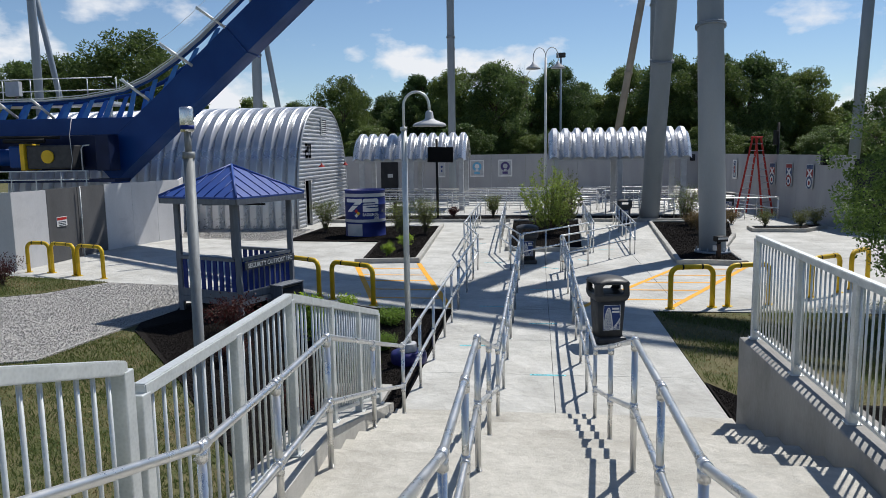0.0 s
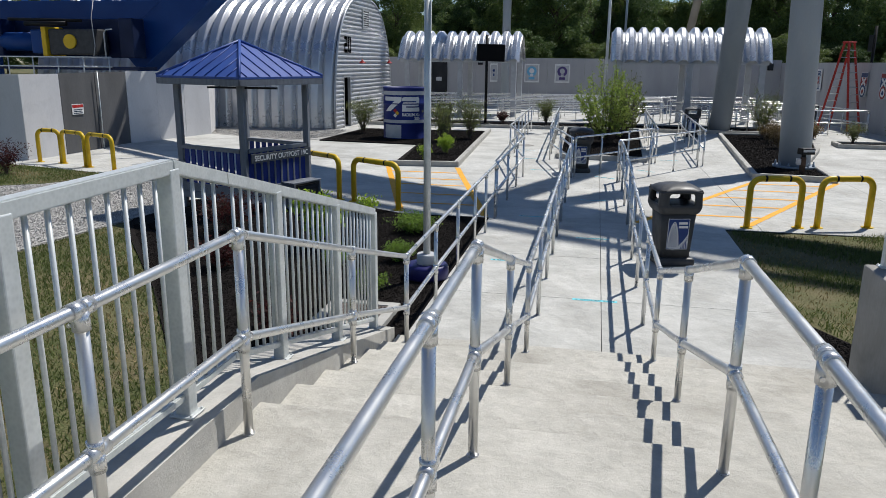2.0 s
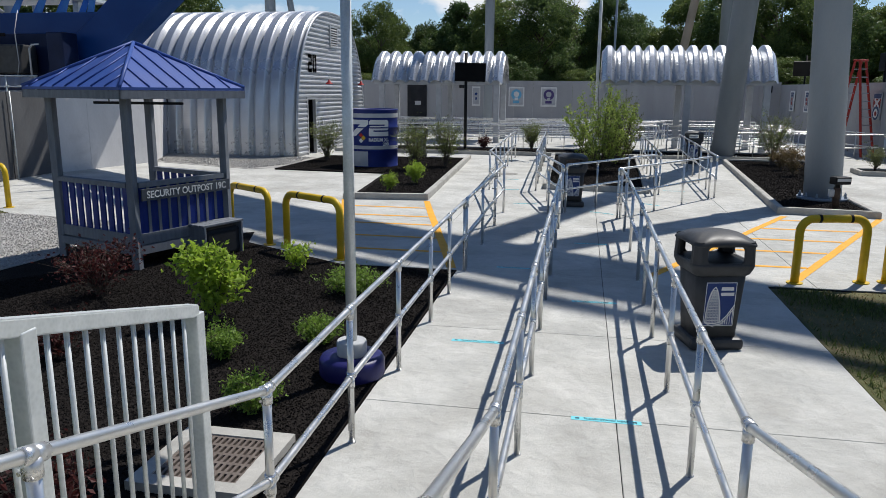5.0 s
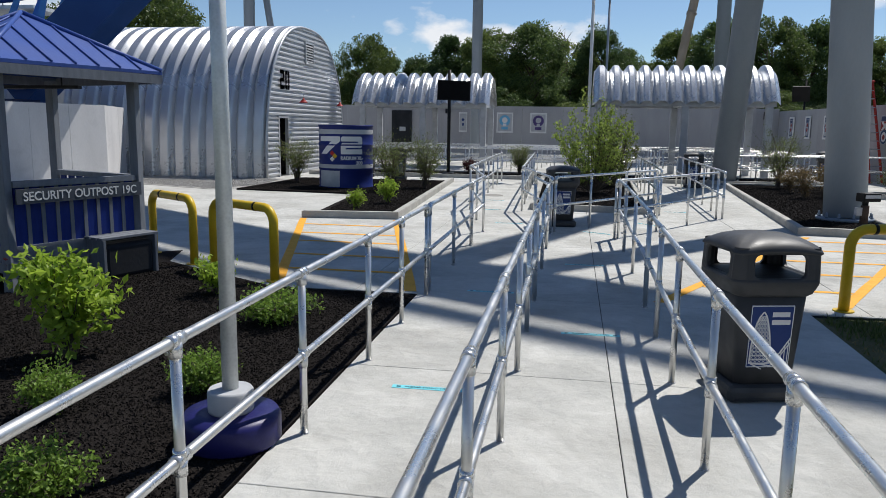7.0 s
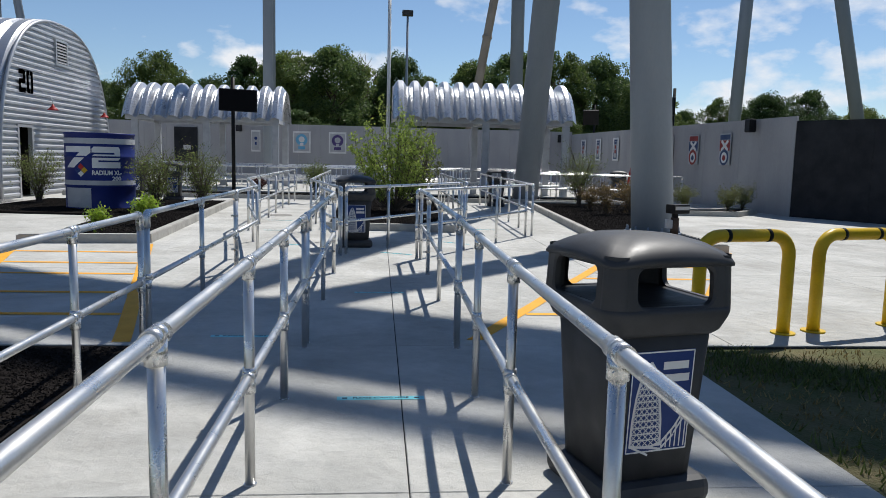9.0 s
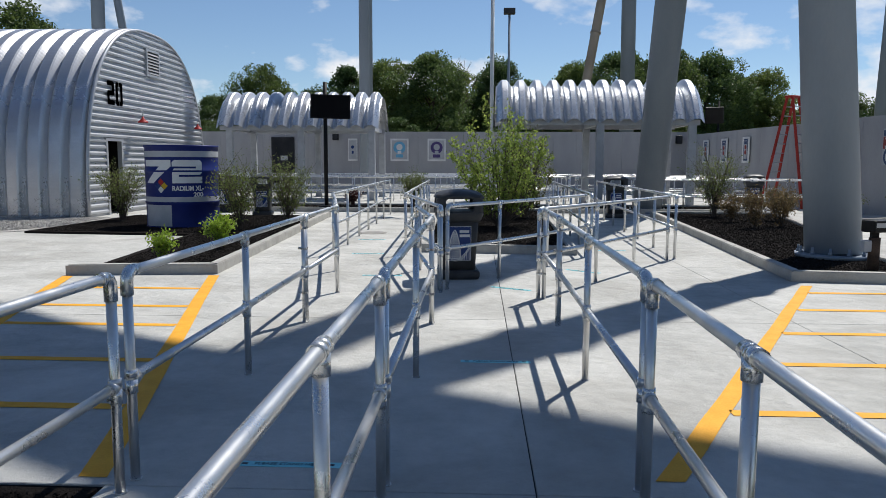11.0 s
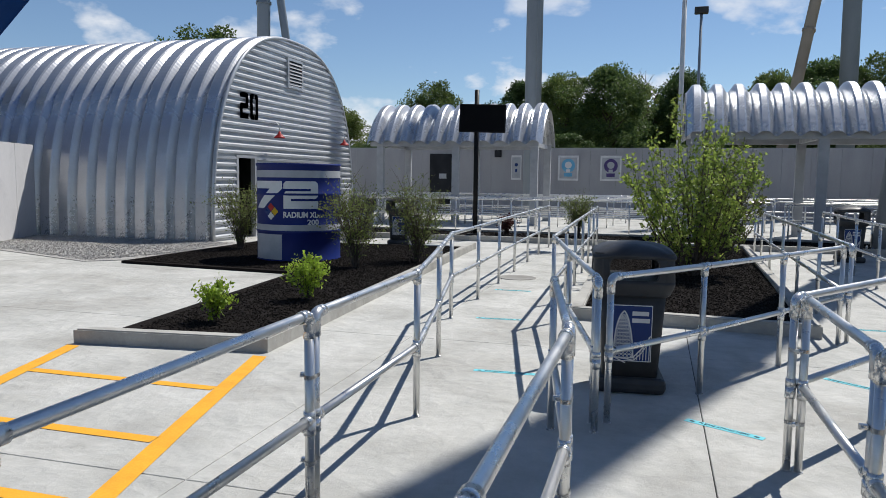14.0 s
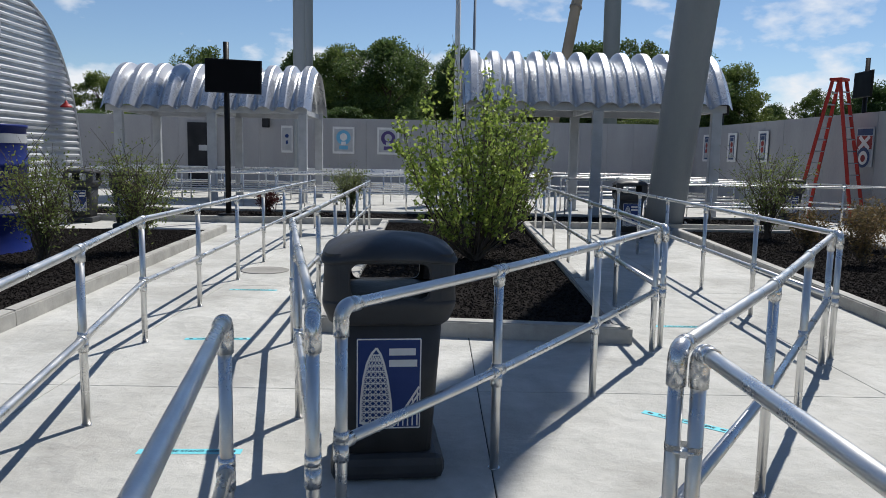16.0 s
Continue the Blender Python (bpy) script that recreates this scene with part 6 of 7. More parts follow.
# dark doorway panel in the rear wall
dp = thing("rear_door", "dark double door in the rear panel wall with a small sign", "door")
b = bmesh.new()
box(b, -11.5, -10.25, 46.90, 46.985, 0.0, 2.95)
part("door_leaf", b, DARKPANEL, dp)
b = bmesh.new()
box(b, -11.0, -10.62, 46.885, 46.897, 1.7, 1.95)
part("sign", b, PALEGREY, dp)
settle(dp, (-10.9, 46.95, 0))

# gate leaves in the west fence, with a warning sign
gate = thing("site_gate", "dark board gate leaves in the fence with a small warning sign", "gate")
for y0, y1 in ((16.67, 18.38), (18.42, 20.12)):
    b = bmesh.new()
    x0 = -16.3 - (y0 - 16.67) * 0.03
    x1 = -16.3 - (y1 - 16.67) * 0.03
    prism(b, [(x0, y0), (x1, y1), (x1 - 0.06, y1), (x0 - 0.06, y0)], 0.02, 2.48)
    leaf = part("gate_leaf", b, GATE, gate)
b = bmesh.new()
box(b, -16.31, -16.295, 17.10, 17.64, 1.20, 1.52)
sign = part("warning_sign", b, WHITE, gate, "small red and white warning sign")
b = bmesh.new()
box(b, -16.294, -16.291, 17.12, 17.62, 1.41, 1.50)
part("red_band", b, RED, sign)
for i in range(3):
    b = bmesh.new()
    box(b, -16.294, -16.291, 17.17, 17.57, 1.225 + i * 0.055, 1.25 + i * 0.055)
    part("print_bar", b, INK, sign)
b = bmesh.new()
tube(b, (-16.24, 18.4, 0.0), (-16.24, 18.4, 2.5), 0.02, seg=8)
part("drop_bolt", b, GALV, gate)
settle(gate, (-16.4, 18.4, 0))

# spotlight by the column and the lamp box
sp = thing("spotlight", "black ground spotlight on a short rusty post by the column", "spotlight")
b = bmesh.new()
tube(b, (5.3, 17.62, 0.09), (5.3, 17.62, 0.56), 0.075, seg=14)
part("stake", b, RUST, sp)
b = bmesh.new()
soft_box(b, -0.19, 0.19, -0.12, 0.12, -0.085, 0.085, 0.02)
bmesh.ops.transform(b, matrix=pose(5.36, 17.66, 0.72, 0, 0, 20), verts=b.verts)
head = part("lamp_head", b, BLACK, sp)
b = bmesh.new()
box(b, -0.165, 0.165, -0.126, -0.121, -0.015, 0.05)
bmesh.ops.transform(b, matrix=pose(5.36, 17.66, 0.72, 0, 0, 20), verts=b.verts)
part("lens", b, PALEGREY, head, "pale glass front")
b = bmesh.new()
box(b, 5.25, 5.35, 17.6, 17.66, 0.55, 0.64)
part("bracket", b, BLACK, sp)
b = bmesh.new()
soft_box(b, 5.13, 5.24, 17.56, 17.68, 0.36, 0.52, 0.01)
part("junction_box", b, PALEGREY, sp)
settle(sp, (5.3, 17.62, 0.09))

# drain grate and round cover
GRATE = material("worn_iron", (0.17, 0.14, 0.12), (0.09, 0.07, 0.06), 0.75, 0.3, 9, 70, 0.5, 0.3, dist=0.004)
dg = thing("drain_grate", "square worn iron drain grate in a concrete frame", "drain")
b = bmesh.new()
gx0, gx1, gy0, gy1 = -3.25, -2.40, 3.85, 4.72
for c in ((gx0, gx1, gy0, gy0 + 0.12), (gx0, gx1, gy1 - 0.12, gy1), (gx0, gx0 + 0.12, gy0 + 0.12, gy1 - 0.12), (gx1 - 0.12, gx1, gy0 + 0.12, gy1 - 0.12)):
    box(b, *c, 0.0, 0.07)
part("concrete_frame", b, KERB, dg)
# flat near-black plate, painting the shade of a pit under the bars
b = bmesh.new()
box(b, gx0 + 0.1, gx1 - 0.1, gy0 + 0.1, gy1 - 0.1, 0.0, 0.008)
part("pit_shade", b, HOLLOW, dg)
for i in range(14):
    b = bmesh.new()
    x = gx0 + 0.13 + i * (gx1 - gx0 - 0.26) / 13
    box(b, x - 0.011, x + 0.011, gy0 + 0.12, gy1 - 0.12, 0.02, 0.06)
    part("grate_bar", b, GRATE, dg)
for i in range(6):
    b = bmesh.new()
    y = gy0 + 0.13 + i * (gy1 - gy0 - 0.26) / 5
    box(b, gx0 + 0.12, gx1 - 0.12, y - 0.016, y + 0.016, 0.022, 0.0585)
    part("cross_bar", b, GRATE, dg)
settle(dg, ((gx0 + gx1) / 2, (gy0 + gy1) / 2, 0))
mh = thing("manhole_cover", "round grey iron cover flush in the paving", "manhole cover")
b = bmesh.new()
lathe(b, [(0.33, 0.001), (0.33, 0.007), (0.29, 0.008), (0.285, 0.006)], -2.68, 23.6, 36)
part("cover", b, WALLC, mh)
settle(mh, (-2.68, 23.6, 0))

# yellow hatching on the paving
def hatch(name, left, right, ys, label):
    t = thing(name, label, "road marking", "yellow hatched areas")

    def at_y(seg_, y):
        (xa, ya), (xb, yb) = seg_
        return xa + (xb - xa) * (y - ya) / (yb - ya)

    for seg_ in (left, right):
        b = bmesh.new()
        (xa, ya), (xb, yb) = seg_
        k = 14
        lo, hi = [], []
        for i in range(k + 1):
            y = ya + (yb - ya) * i / k
            x = xa + (xb - xa) * i / k
            j = random.uniform(-0.006, 0.006)
            lo.append(b.verts.new((x - 0.075 + j, y, 0.0042)))
            hi.append(b.verts.new((x + 0.075 + j, y, 0.0042)))
        for i in range(k):
            b.faces.new((lo[i], hi[i], hi[i + 1], lo[i + 1]))
        part("edge_line", b, LINE, t)
    for y in ys:
        b = bmesh.new()
        xa, xb = at_y(left, y) + 0.078, at_y(right, y) - 0.078
        b.faces.new([b.verts.new(c) for c in ((xa, y - 0.052, 0.0042), (xb, y - 0.052, 0.0042), (xb, y + 0.052, 0.0042), (xa, y + 0.052, 0.0042))])
        part("hatch_line", b, LINE, t)
    settle(t, (left[0][0], left[0][1], 0))


hatch("hatched_area", ((-4.0, 10.75), (-5.98, 16.9)), ((-2.22, 10.5), (-3.99, 17.1)), (11.56, 12.68, 13.95, 14.88, 16.02), "yellow hatched no-standing area painted before the planter")
hatch("hatched_area", ((0.68, 10.6), (4.02, 16.75)), ((2.72, 10.8), (5.98, 16.85)), (11.66, 12.85, 13.95, 15.1, 16.2), "yellow hatched no-standing area painted before the column bed")


# floor stickers
def sticker(x, y, z, rz, w=0.56):
    t = thing("floor_sticker", "turquoise floor sticker with dark words on the concrete", "sticker", "turquoise floor stickers")
    b = bmesh.new()
    box(b, -w / 2, w / 2, -0.033, 0.033, 0.001, 0.003)
    strip_ = part("strip", b, TAPE, t)
    lettering("PLEASE STAND HERE", 0.043, INK, Matrix.Translation((0, 0.0, 0.0045)), strip_, 0.0005, "lettering", 0.9)
    for xx in (-0.23, 0.23):
        b = bmesh.new()
        box(b, xx - 0.016, xx + 0.016, -0.01, 0.01, 0.003, 0.0045)
        part("print_mark", b, INK, strip_)
    t.matrix_basis = pose(x, y, z, 0, 0, rz)


for x, y, rz in ((-0.14, 12.8, 0), (-1.28, 10.71, 0), (-0.08, 5.58, 0), (-1.37, 7.28, 1), (-0.13, 9.07, 1), (-1.63, 17.28, 2), (1.27, 17.86, -38), (-2.2, 19.74, 4), (-2.47, 22.1, 0), (2.14, 20.52, 0), (0.13, 16.28, -28)):
    sticker(x, y, 0.0, rz)
sticker(-1.28, 0.10, stair_z(0.10), 2)
sticker(-0.05, 1.9, stair_z(1.9), 2)


# ---- planting ----
def leaf_mesh(name, centres, size, rng, jitter=0.35, flat_up=0.0, wide=0.55):
    """One mesh of pointed leaves (four-cornered, folded along the rib) at the given places."""
    n_ = len(centres)
    c = np.asarray(centres, dtype=float)
    d = rng.normal(size=(n_, 3))
    d[:, 2] = d[:, 2] * (1 - flat_up) + 0.15
    d /= np.linalg.norm(d, axis=1)[:, None]
    o = rng.normal(size=(n_, 3))
    o -= d * np.sum(o * d, axis=1)[:, None]
    o /= np.linalg.norm(o, axis=1)[:, None] + 1e-9
    s = size * (1 + rng.uniform(-jitter, jitter, n_))[:, None]
    nrm = np.cross(d, o)
    p = np.stack([c, c + d * s * 0.5 + o * s * wide * 0.5 + nrm * s * 0.08, c + d * s, c + d * s * 0.5 - o * s * wide * 0.5 + nrm * s * 0.08], axis=1).reshape(-1, 3)
    f = np.arange(n_ * 4).reshape(-1, 4)
    me = bpy.data.meshes.new(name)
    me.from_pydata(p.tolist(), [], f.tolist())
    return me


def mesh_part(name, me, mat, parent=None, label=""):
    me.materials.append(mat)
    ob = new(name, me)
    if parent is not None:
        ob.parent = parent
    if label:
        ob["label"] = label
    return ob


def shrub(name, label, x, y, z, h, w, leaf, count, mat, seed, stems=9, bare=0.3, group="shrubs in the beds", mound=False):
    """Stems that fan out from one foot, with leaves along their upper part."""
    rng = np.random.default_rng(seed)
    t = thing(name, label, "shrub", group)
    pts = []
    b = bmesh.new()
    for i in range(stems):
        an = 2 * math.pi * (i + rng.uniform(-0.3, 0.3)) / stems
        reach = w / 2 * rng.uniform(0.35, 1.0)
        hh = h * rng.uniform(0.72, 1.0) * (1 - 0.22 * (reach / (w / 2)) ** 2)
        bend = 0.9 if mound else 1.4
        line = []
        for k in range(6):
            f = k / 5
            line.append(Vector((math.cos(an) * reach * f ** bend + rng.normal() * 0.02 * w, math.sin(an) * reach * f ** bend + rng.normal() * 0.02 * w,
                                hh * f)))
        r0 = 0.005 + 0.0035 * h
        sweep(b, line, [r0 * (1 - 0.8 * k / 5) for k in range(6)], 5, False)
        twigs = 4 if not mound else 3
        lines = [line]
        for q in range(twigs):
            k = int(rng.integers(2, 5))
            e = line[k] + Vector((rng.normal() * 0.16 * w, rng.normal() * 0.16 * w, abs(rng.normal()) * 0.14 * h))
            sweep(b, [line[k], (line[k] + e) / 2 + Vector((0, 0, 0.02)), e], [r0 * 0.5, r0 * 0.35, r0 * 0.15], 4, False)
            lines.append([line[k], (line[k] + e) / 2, e])
        per = max(1, count // (stems * (twigs + 1)))
        for ln in lines:
            for q in range(per):
                f = rng.uniform(bare if ln is line else 0.0, 1.0) * (len(ln) - 1)
                k = min(int(f), len(ln) - 2)
                p = ln[k].lerp(ln[k + 1], f - k)
                sp_ = 0.045 * w + 0.012
                pts.append((p.x + rng.normal() * sp_, p.y + rng.normal() * sp_, max(0.02, p.z + rng.normal() * sp_ * 0.8)))
    part("stem_growth", b, BARK, t)
    mesh_part("foliage", leaf_mesh("foliage", pts, leaf, rng), mat, t)
    t.matrix_basis = pose(x, y, z, 0, 0, rng.uniform(0, 360))
    return t


def spiky_shrub(label, x, y, z, h, w, leaf, stems, mat, seed):
    """Upright stems that fan out and carry many rising shoots; leaves sit close along the shoots, so that light shows between."""
    rng = np.random.default_rng(seed)
    t = thing("tall_shrub", label, "shrub", "shrubs in the beds")
    b = bmesh.new()
    pts = []

    def leaves(line, per, tight):
        for q in range(per):
            f = rng.uniform(0.12, 1.0) * (len(line) - 1)
            k = min(int(f), len(line) - 2)
            p = line[k].lerp(line[k + 1], f - k)
            pts.append((p.x + rng.normal() * tight, p.y + rng.normal() * tight, max(0.03, p.z + rng.normal() * tight)))

    for i in range(stems):
        an = 2 * math.pi * (i * 0.618 + rng.uniform(-0.1, 0.1))
        out = math.sqrt((i + 0.5) / stems)
        reach = w / 2 * out * rng.uniform(0.7, 1.0)
        hh = h * (1.0 - 0.42 * out ** 2) * rng.uniform(0.6, 1.04)
        bow = rng.uniform(0.45, 0.8)
        line = [Vector((math.cos(an) * reach * (k / 6) ** bow + rng.normal() * 0.03, math.sin(an) * reach * (k / 6) ** bow + rng.normal() * 0.03, hh * k / 6)) for k in range(7)]
        sweep(b, line, [0.017 * (1 - 0.88 * k / 6) for k in range(7)], 5, False)
        leaves(line[2:], 32, 0.028)
        for q in range(14):
            f = rng.uniform(0.14, 0.94) * 6
            p = line[int(f)].lerp(line[int(f) + 1], f - int(f))
            ln = rng.uniform(0.22, 0.6) * (1.15 - 0.6 * f / 6)
            am = an + rng.normal() * 1.3
            e = p + Vector((math.cos(am) * ln * 0.62, math.sin(am) * ln * 0.62, ln * rng.uniform(0.2, 1.0)))
            mid = p.lerp(e, 0.5) + Vector((math.cos(am), math.sin(am), -0.3)) * 0.03
            sweep(b, [p, mid, e], [0.006, 0.0045, 0.002], 4, False)
            leaves([p, mid, e], 13, 0.026)
    part("stem_growth", b, BARK, t)
    mesh_part("foliage", leaf_mesh("foliage", pts, leaf, rng, wide=0.62), mat, t)
    t.matrix_basis = pose(x, y, z)
    return t


spiky_shrub("tall multi-stemmed shrub with yellow-green leaves in the long bed", 0.27, 24.3, 0.095, 3.4, 2.85, 0.07, 36, LEAF_YELLOW, 11)
spiky_shrub("tall multi-stemmed shrub with dull green leaves in the long bed", 1.0, 27.2, 0.095, 2.9, 1.9, 0.062, 24, LEAF_DULL, 12)
shrub("lime_shrub", "small bright lime-green shrub in black mulch", -5.2, 18.2, 0.05, 0.52, 0.5, 0.06, 800, LEAF_LIME, 13, 12, 0.12)
shrub("lime_shrub", "small bright lime-green shrub in black mulch", -4.92, 20.0, 0.05, 0.66, 0.66, 0.06, 1100, LEAF_LIME, 14, 13, 0.12)
shrub("lime_shrub", "bright lime-green shrub in the mulch bed by the pavilion", -4.45, 7.35, 0.0, 1.0, 0.95, 0.085, 1500, LEAF_LIME, 15, 16, 0.1)
shrub("lime_shrub", "small bright lime-green shrub in the mulch bed", -4.4, 9.85, 0.0, 0.5, 0.55, 0.06, 600, LEAF_LIME, 16, 10, 0.1)
for i, (x, y, h) in enumerate(((-9.6, 25.95, 1.7), (-5.75, 23.6, 1.75), (-4.95, 24.9, 1.85), (6.4, 28.2, 2.0), (-2.5, 32.2, 1.35))):
    shrub("vase_shrub", "upright twiggy shrub with small dull green leaves", x, y, 0.05 if x < -4 else 0.095, h, h * 0.86, 0.048, 3000, LEAF_WISP, 21 + i, 38, 0.15)
for i, (x, y, h) in enumerate(((6.15, 24.4, 0.95), (6.95, 24.9, 1.1), (7.5, 26.6, 1.0), (6.2, 26.2, 0.85), (9.27, 26.6, 0.95), (10.68, 26.5, 1.0), (11.5, 27.2, 0.95), (8.2, 27.8, 0.8))):
    shrub("bronze_shrub", "rounded shrub with bronze and green leaves in a bed", x, y, 0.095, h, h * 0.95, 0.05, 1500, LEAF_RUST if i < 4 or i == 7 else LEAF_DULL, 31 + i, 14, 0.15)
for i, (x, y, h, w) in enumerate(((-3.78, 6.25, 0.34, 0.5), (-2.96, 5.15, 0.36, 0.58), (-2.98, 6.85, 0.34, 0.56))):
    shrub("mound_shrub", "low rounded green shrub in black mulch", x, y, 0.0, h, w * 0.78, 0.03, 3800, LEAF_GREEN, 41 + i, 34, 0.02, mound=True)
shrub("spreading_shrub", "low spreading evergreen shrub in black mulch", -3.22, 8.8, 0.0, 0.36, 0.86, 0.04, 3000, LEAF_GREEN, 45, 34, 0.02, mound=True)
for i, (x, y, h, w) in enumerate(((-6.35, 8.0, 0.85, 1.25), (-15.0, 12.7, 0.95, 1.3), (-4.55, 32.0, 0.7, 0.8), (-5.4, 5.9, 0.5, 0.8), (-3.4, 3.4, 0.45, 0.6))):
    shrub("red_shrub", "dark red-leaved shrub in a mulch bed", x, y, 0.0 if i != 2 else 0.095, h, w, 0.05, 1500, LEAF_RED, 51 + i, 18, 0.15)


def tree(name, label, h, w, seed, leaf=0.42, clumps=70, per=75, mat=None, trunk_r=0.2, lift_=0.22, group="", spread=1.0):
    """A tapered trunk with limbs; the crown is many clumps of leaves with gaps between them."""
    rng = np.random.default_rng(seed)
    t = thing(name, label, "tree", group)
    b = bmesh.new()
    top_ = Vector((rng.normal() * 0.03 * h, rng.normal() * 0.03 * h, h * 0.86))
    sweep(b, [(0, 0, -0.3), (rng.normal() * 0.02 * h, rng.normal() * 0.02 * h, h * 0.3), (rng.normal() * 0.03 * h, rng.normal() * 0.03 * h, h * 0.6), top_], [trunk_r, trunk_r * 0.75, trunk_r * 0.45, trunk_r * 0.12], 8)
    cs = []
    for i in range(clumps):
        f = rng.uniform(lift_, 1.0)
        prof = math.sin(math.pi * min(1.0, (f - lift_) / (1 - lift_) * 0.86 + 0.1)) ** 0.7
        an = rng.uniform(0, 2 * math.pi)
        rr = w / 2 * prof * rng.uniform(0.35, 1.0) ** 0.6 * (1 + 0.22 * math.sin(3 * an + seed) + 0.15 * math.sin(5 * an + seed * 2 + f * 6))
        cs.append(Vector((math.cos(an) * rr, math.sin(an) * rr, h * f * (1 - 0.03 * rng.uniform(0, 1)))))
    for i in range(0, clumps, 5):
        c = cs[i]
        z0 = max(h * 0.15, c.z - c.xy.length * 0.75)
        p0 = Vector((0, 0, z0))
        sweep(b, [p0, p0.lerp(c, 0.5) + Vector((0, 0, 0.04 * h)), c], [trunk_r * 0.34, trunk_r * 0.2, trunk_r * 0.05], 5, False)
    part("trunk", b, BARK, t)
    pts = []
    for c in cs:
        r = 0.105 * (h + w) / 2 * rng.uniform(0.6, 1.35) * spread
        q = rng.normal(size=(per, 3))
        q /= np.linalg.norm(q, axis=1)[:, None]
        q *= (rng.uniform(0.25, 1.0, per) ** 0.5)[:, None] * r
        q[:, 2] *= 0.72
        pts.append(q + np.array(c))
    mesh_part("crown", leaf_mesh("crown", np.concatenate(pts), leaf, rng), mat or LEAF_FAR, t)
    return t


kinds = []
for i in range(5):
    kinds.append(tree("broadleaf_tree", "broad green deciduous tree at the edge of the woods", 12.0, 8.6, 101 + i * 7, 0.25, 120, 300, LEAF_FAR if i % 2 == 0 else LEAF_FAR2, 0.24, 0.14, "woods behind the site"))
# places and heights of the trees that stand out on the skyline
SKYLINE = [(-79.0, 99.0, 16.0), (-79.1, 109.6, 17.9), (-72.5, 109.8, 17.3), (-63.9, 106.8, 21.2), (-65.0, 118.2, 18.4), (-71.6, 144.3, 14.1), (-61.5, 148.7, 13.8), (-54.1, 156.9, 13.5), (-35.2, 125.9, 15.7), (-30.3, 141.5, 13.5), (-21.4, 132.4, 15.6), (-14.7, 126.3, 15.9), (-7.7, 123.3, 16.5), (-1.4, 137.6, 15.7), (3.6, 130.5, 16.8), (8.7, 140.8, 14.3), (16.2, 133.1, 16.3), (21.8, 125.2, 16.8), (27.3, 120.7, 16.8), (34.1, 122.6, 16.5), (42.7, 134.7, 14.9), (44.9, 126.6, 14.5), (57.2, 140.8, 10.4), (57.2, 125.6, 11.6), (61.2, 119.8, 11.8), (68.6, 120.0, 12.3), (77.1, 119.1, 10.4)]
rs = random.Random(5)
first = []
for i, (x, y, h) in enumerate(SKYLINE):
    h *= 1.08
    m = pose(x, y, 0, 0, 0, rs.uniform(0, 360)) @ Matrix.Diagonal((h / 12 * rs.uniform(0.8, 1.1), h / 12 * rs.uniform(0.8, 1.1), h / 12, 1))
    if i < len(kinds):
        first.append(m)
    else:
        copy_thing(kinds[i % len(kinds)], m)
# the wood fills in behind and below them
for i in range(44):
    x = -110 + i * 5.0 + rs.uniform(-1.5, 1.5)
    y = 138 + rs.uniform(-6, 10) - abs(x) * 0.12
    s = rs.uniform(0.92, 1.2) * (0.72 if x > 48 else 0.6 if x < -40 else 1.0)
    copy_thing(kinds[i % len(kinds)], pose(x, y, 0, 0, 0, rs.uniform(0, 360)) @ Matrix.Diagonal((s * 1.2, s * 1.2, s, 1)))
for i in range(36):
    x = -90 + i * 5.2 + rs.uniform(-1, 1)
    s = rs.uniform(0.45, 0.7)
    copy_thing(kinds[(i * 3) % len(kinds)], pose(x, 112 + rs.uniform(-4, 7) - abs(x) * 0.1, -0.6, 0, 0, rs.uniform(0, 360)) @ Matrix.Diagonal((s * 1.6, s * 1.6, s, 1)))
for k, m in zip(kinds, first):
    k.matrix_basis = m
bare = thing("bare_tree", "leafless grey tree among the green woods", "tree")
b = bmesh.new()
sweep(b, [(0, 0, 0), (0.1, 0, 5), (0, 0.1, 9.5), (0.2, 0, 13.2)], [0.16, 0.12, 0.07, 0.02], 6)
for i in range(26):
    z = rs.uniform(7.5, 12.6)
    an = rs.uniform(0, 6.28)
    ln = rs.uniform(0.8, 2.2)
    e = Vector((math.cos(an) * ln, math.sin(an) * ln, z + ln * 0.9))
    sweep(b, [(0.05, 0, z), (e.x * 0.5, e.y * 0.5, z + ln * 0.35), e], [0.05, 0.03, 0.008], 4, False)
    sweep(b, [(e.x * 0.5, e.y * 0.5, z + ln * 0.35), (e.x * 0.4 + 0.5, e.y * 0.9, z + ln * 0.9)], [0.025, 0.006], 4, False)
part("branches", b, BARK, bare)
bare.matrix_basis = pose(-2.84, 127.8, 0) @ Matrix.Diagonal((1.4, 1.4, 1.36, 1))
near = tree("young_tree", "young green tree with thin branches over the lawn", 5.0, 4.4, 77, 0.075, 170, 230, LEAF_TREE, 0.07, 0.16, spread=0.82)
near.matrix_basis = pose(8.0, 10.2, 0)


# ---- loose stuff: grass, bark chips, stones ----
def inside(poly, x, y):
    hit_ = False
    for i in range(len(poly)):
        (xa, ya), (xb, yb) = poly[i - 1], poly[i]
        if (ya > y) != (yb > y) and x < (xb - xa) * (y - ya) / (yb - ya) + xa:
            hit_ = not hit_
    return hit_


def scatter(poly, count, rng):
    xs = [p[0] for p in poly]
    ys = [p[1] for p in poly]
    out = []
    while len(out) < count:
        x, y = rng.uniform(min(xs), max(xs)), rng.uniform(min(ys), max(ys))
        if inside(poly, x, y):
            out.append((x, y))
    return np.array(out)


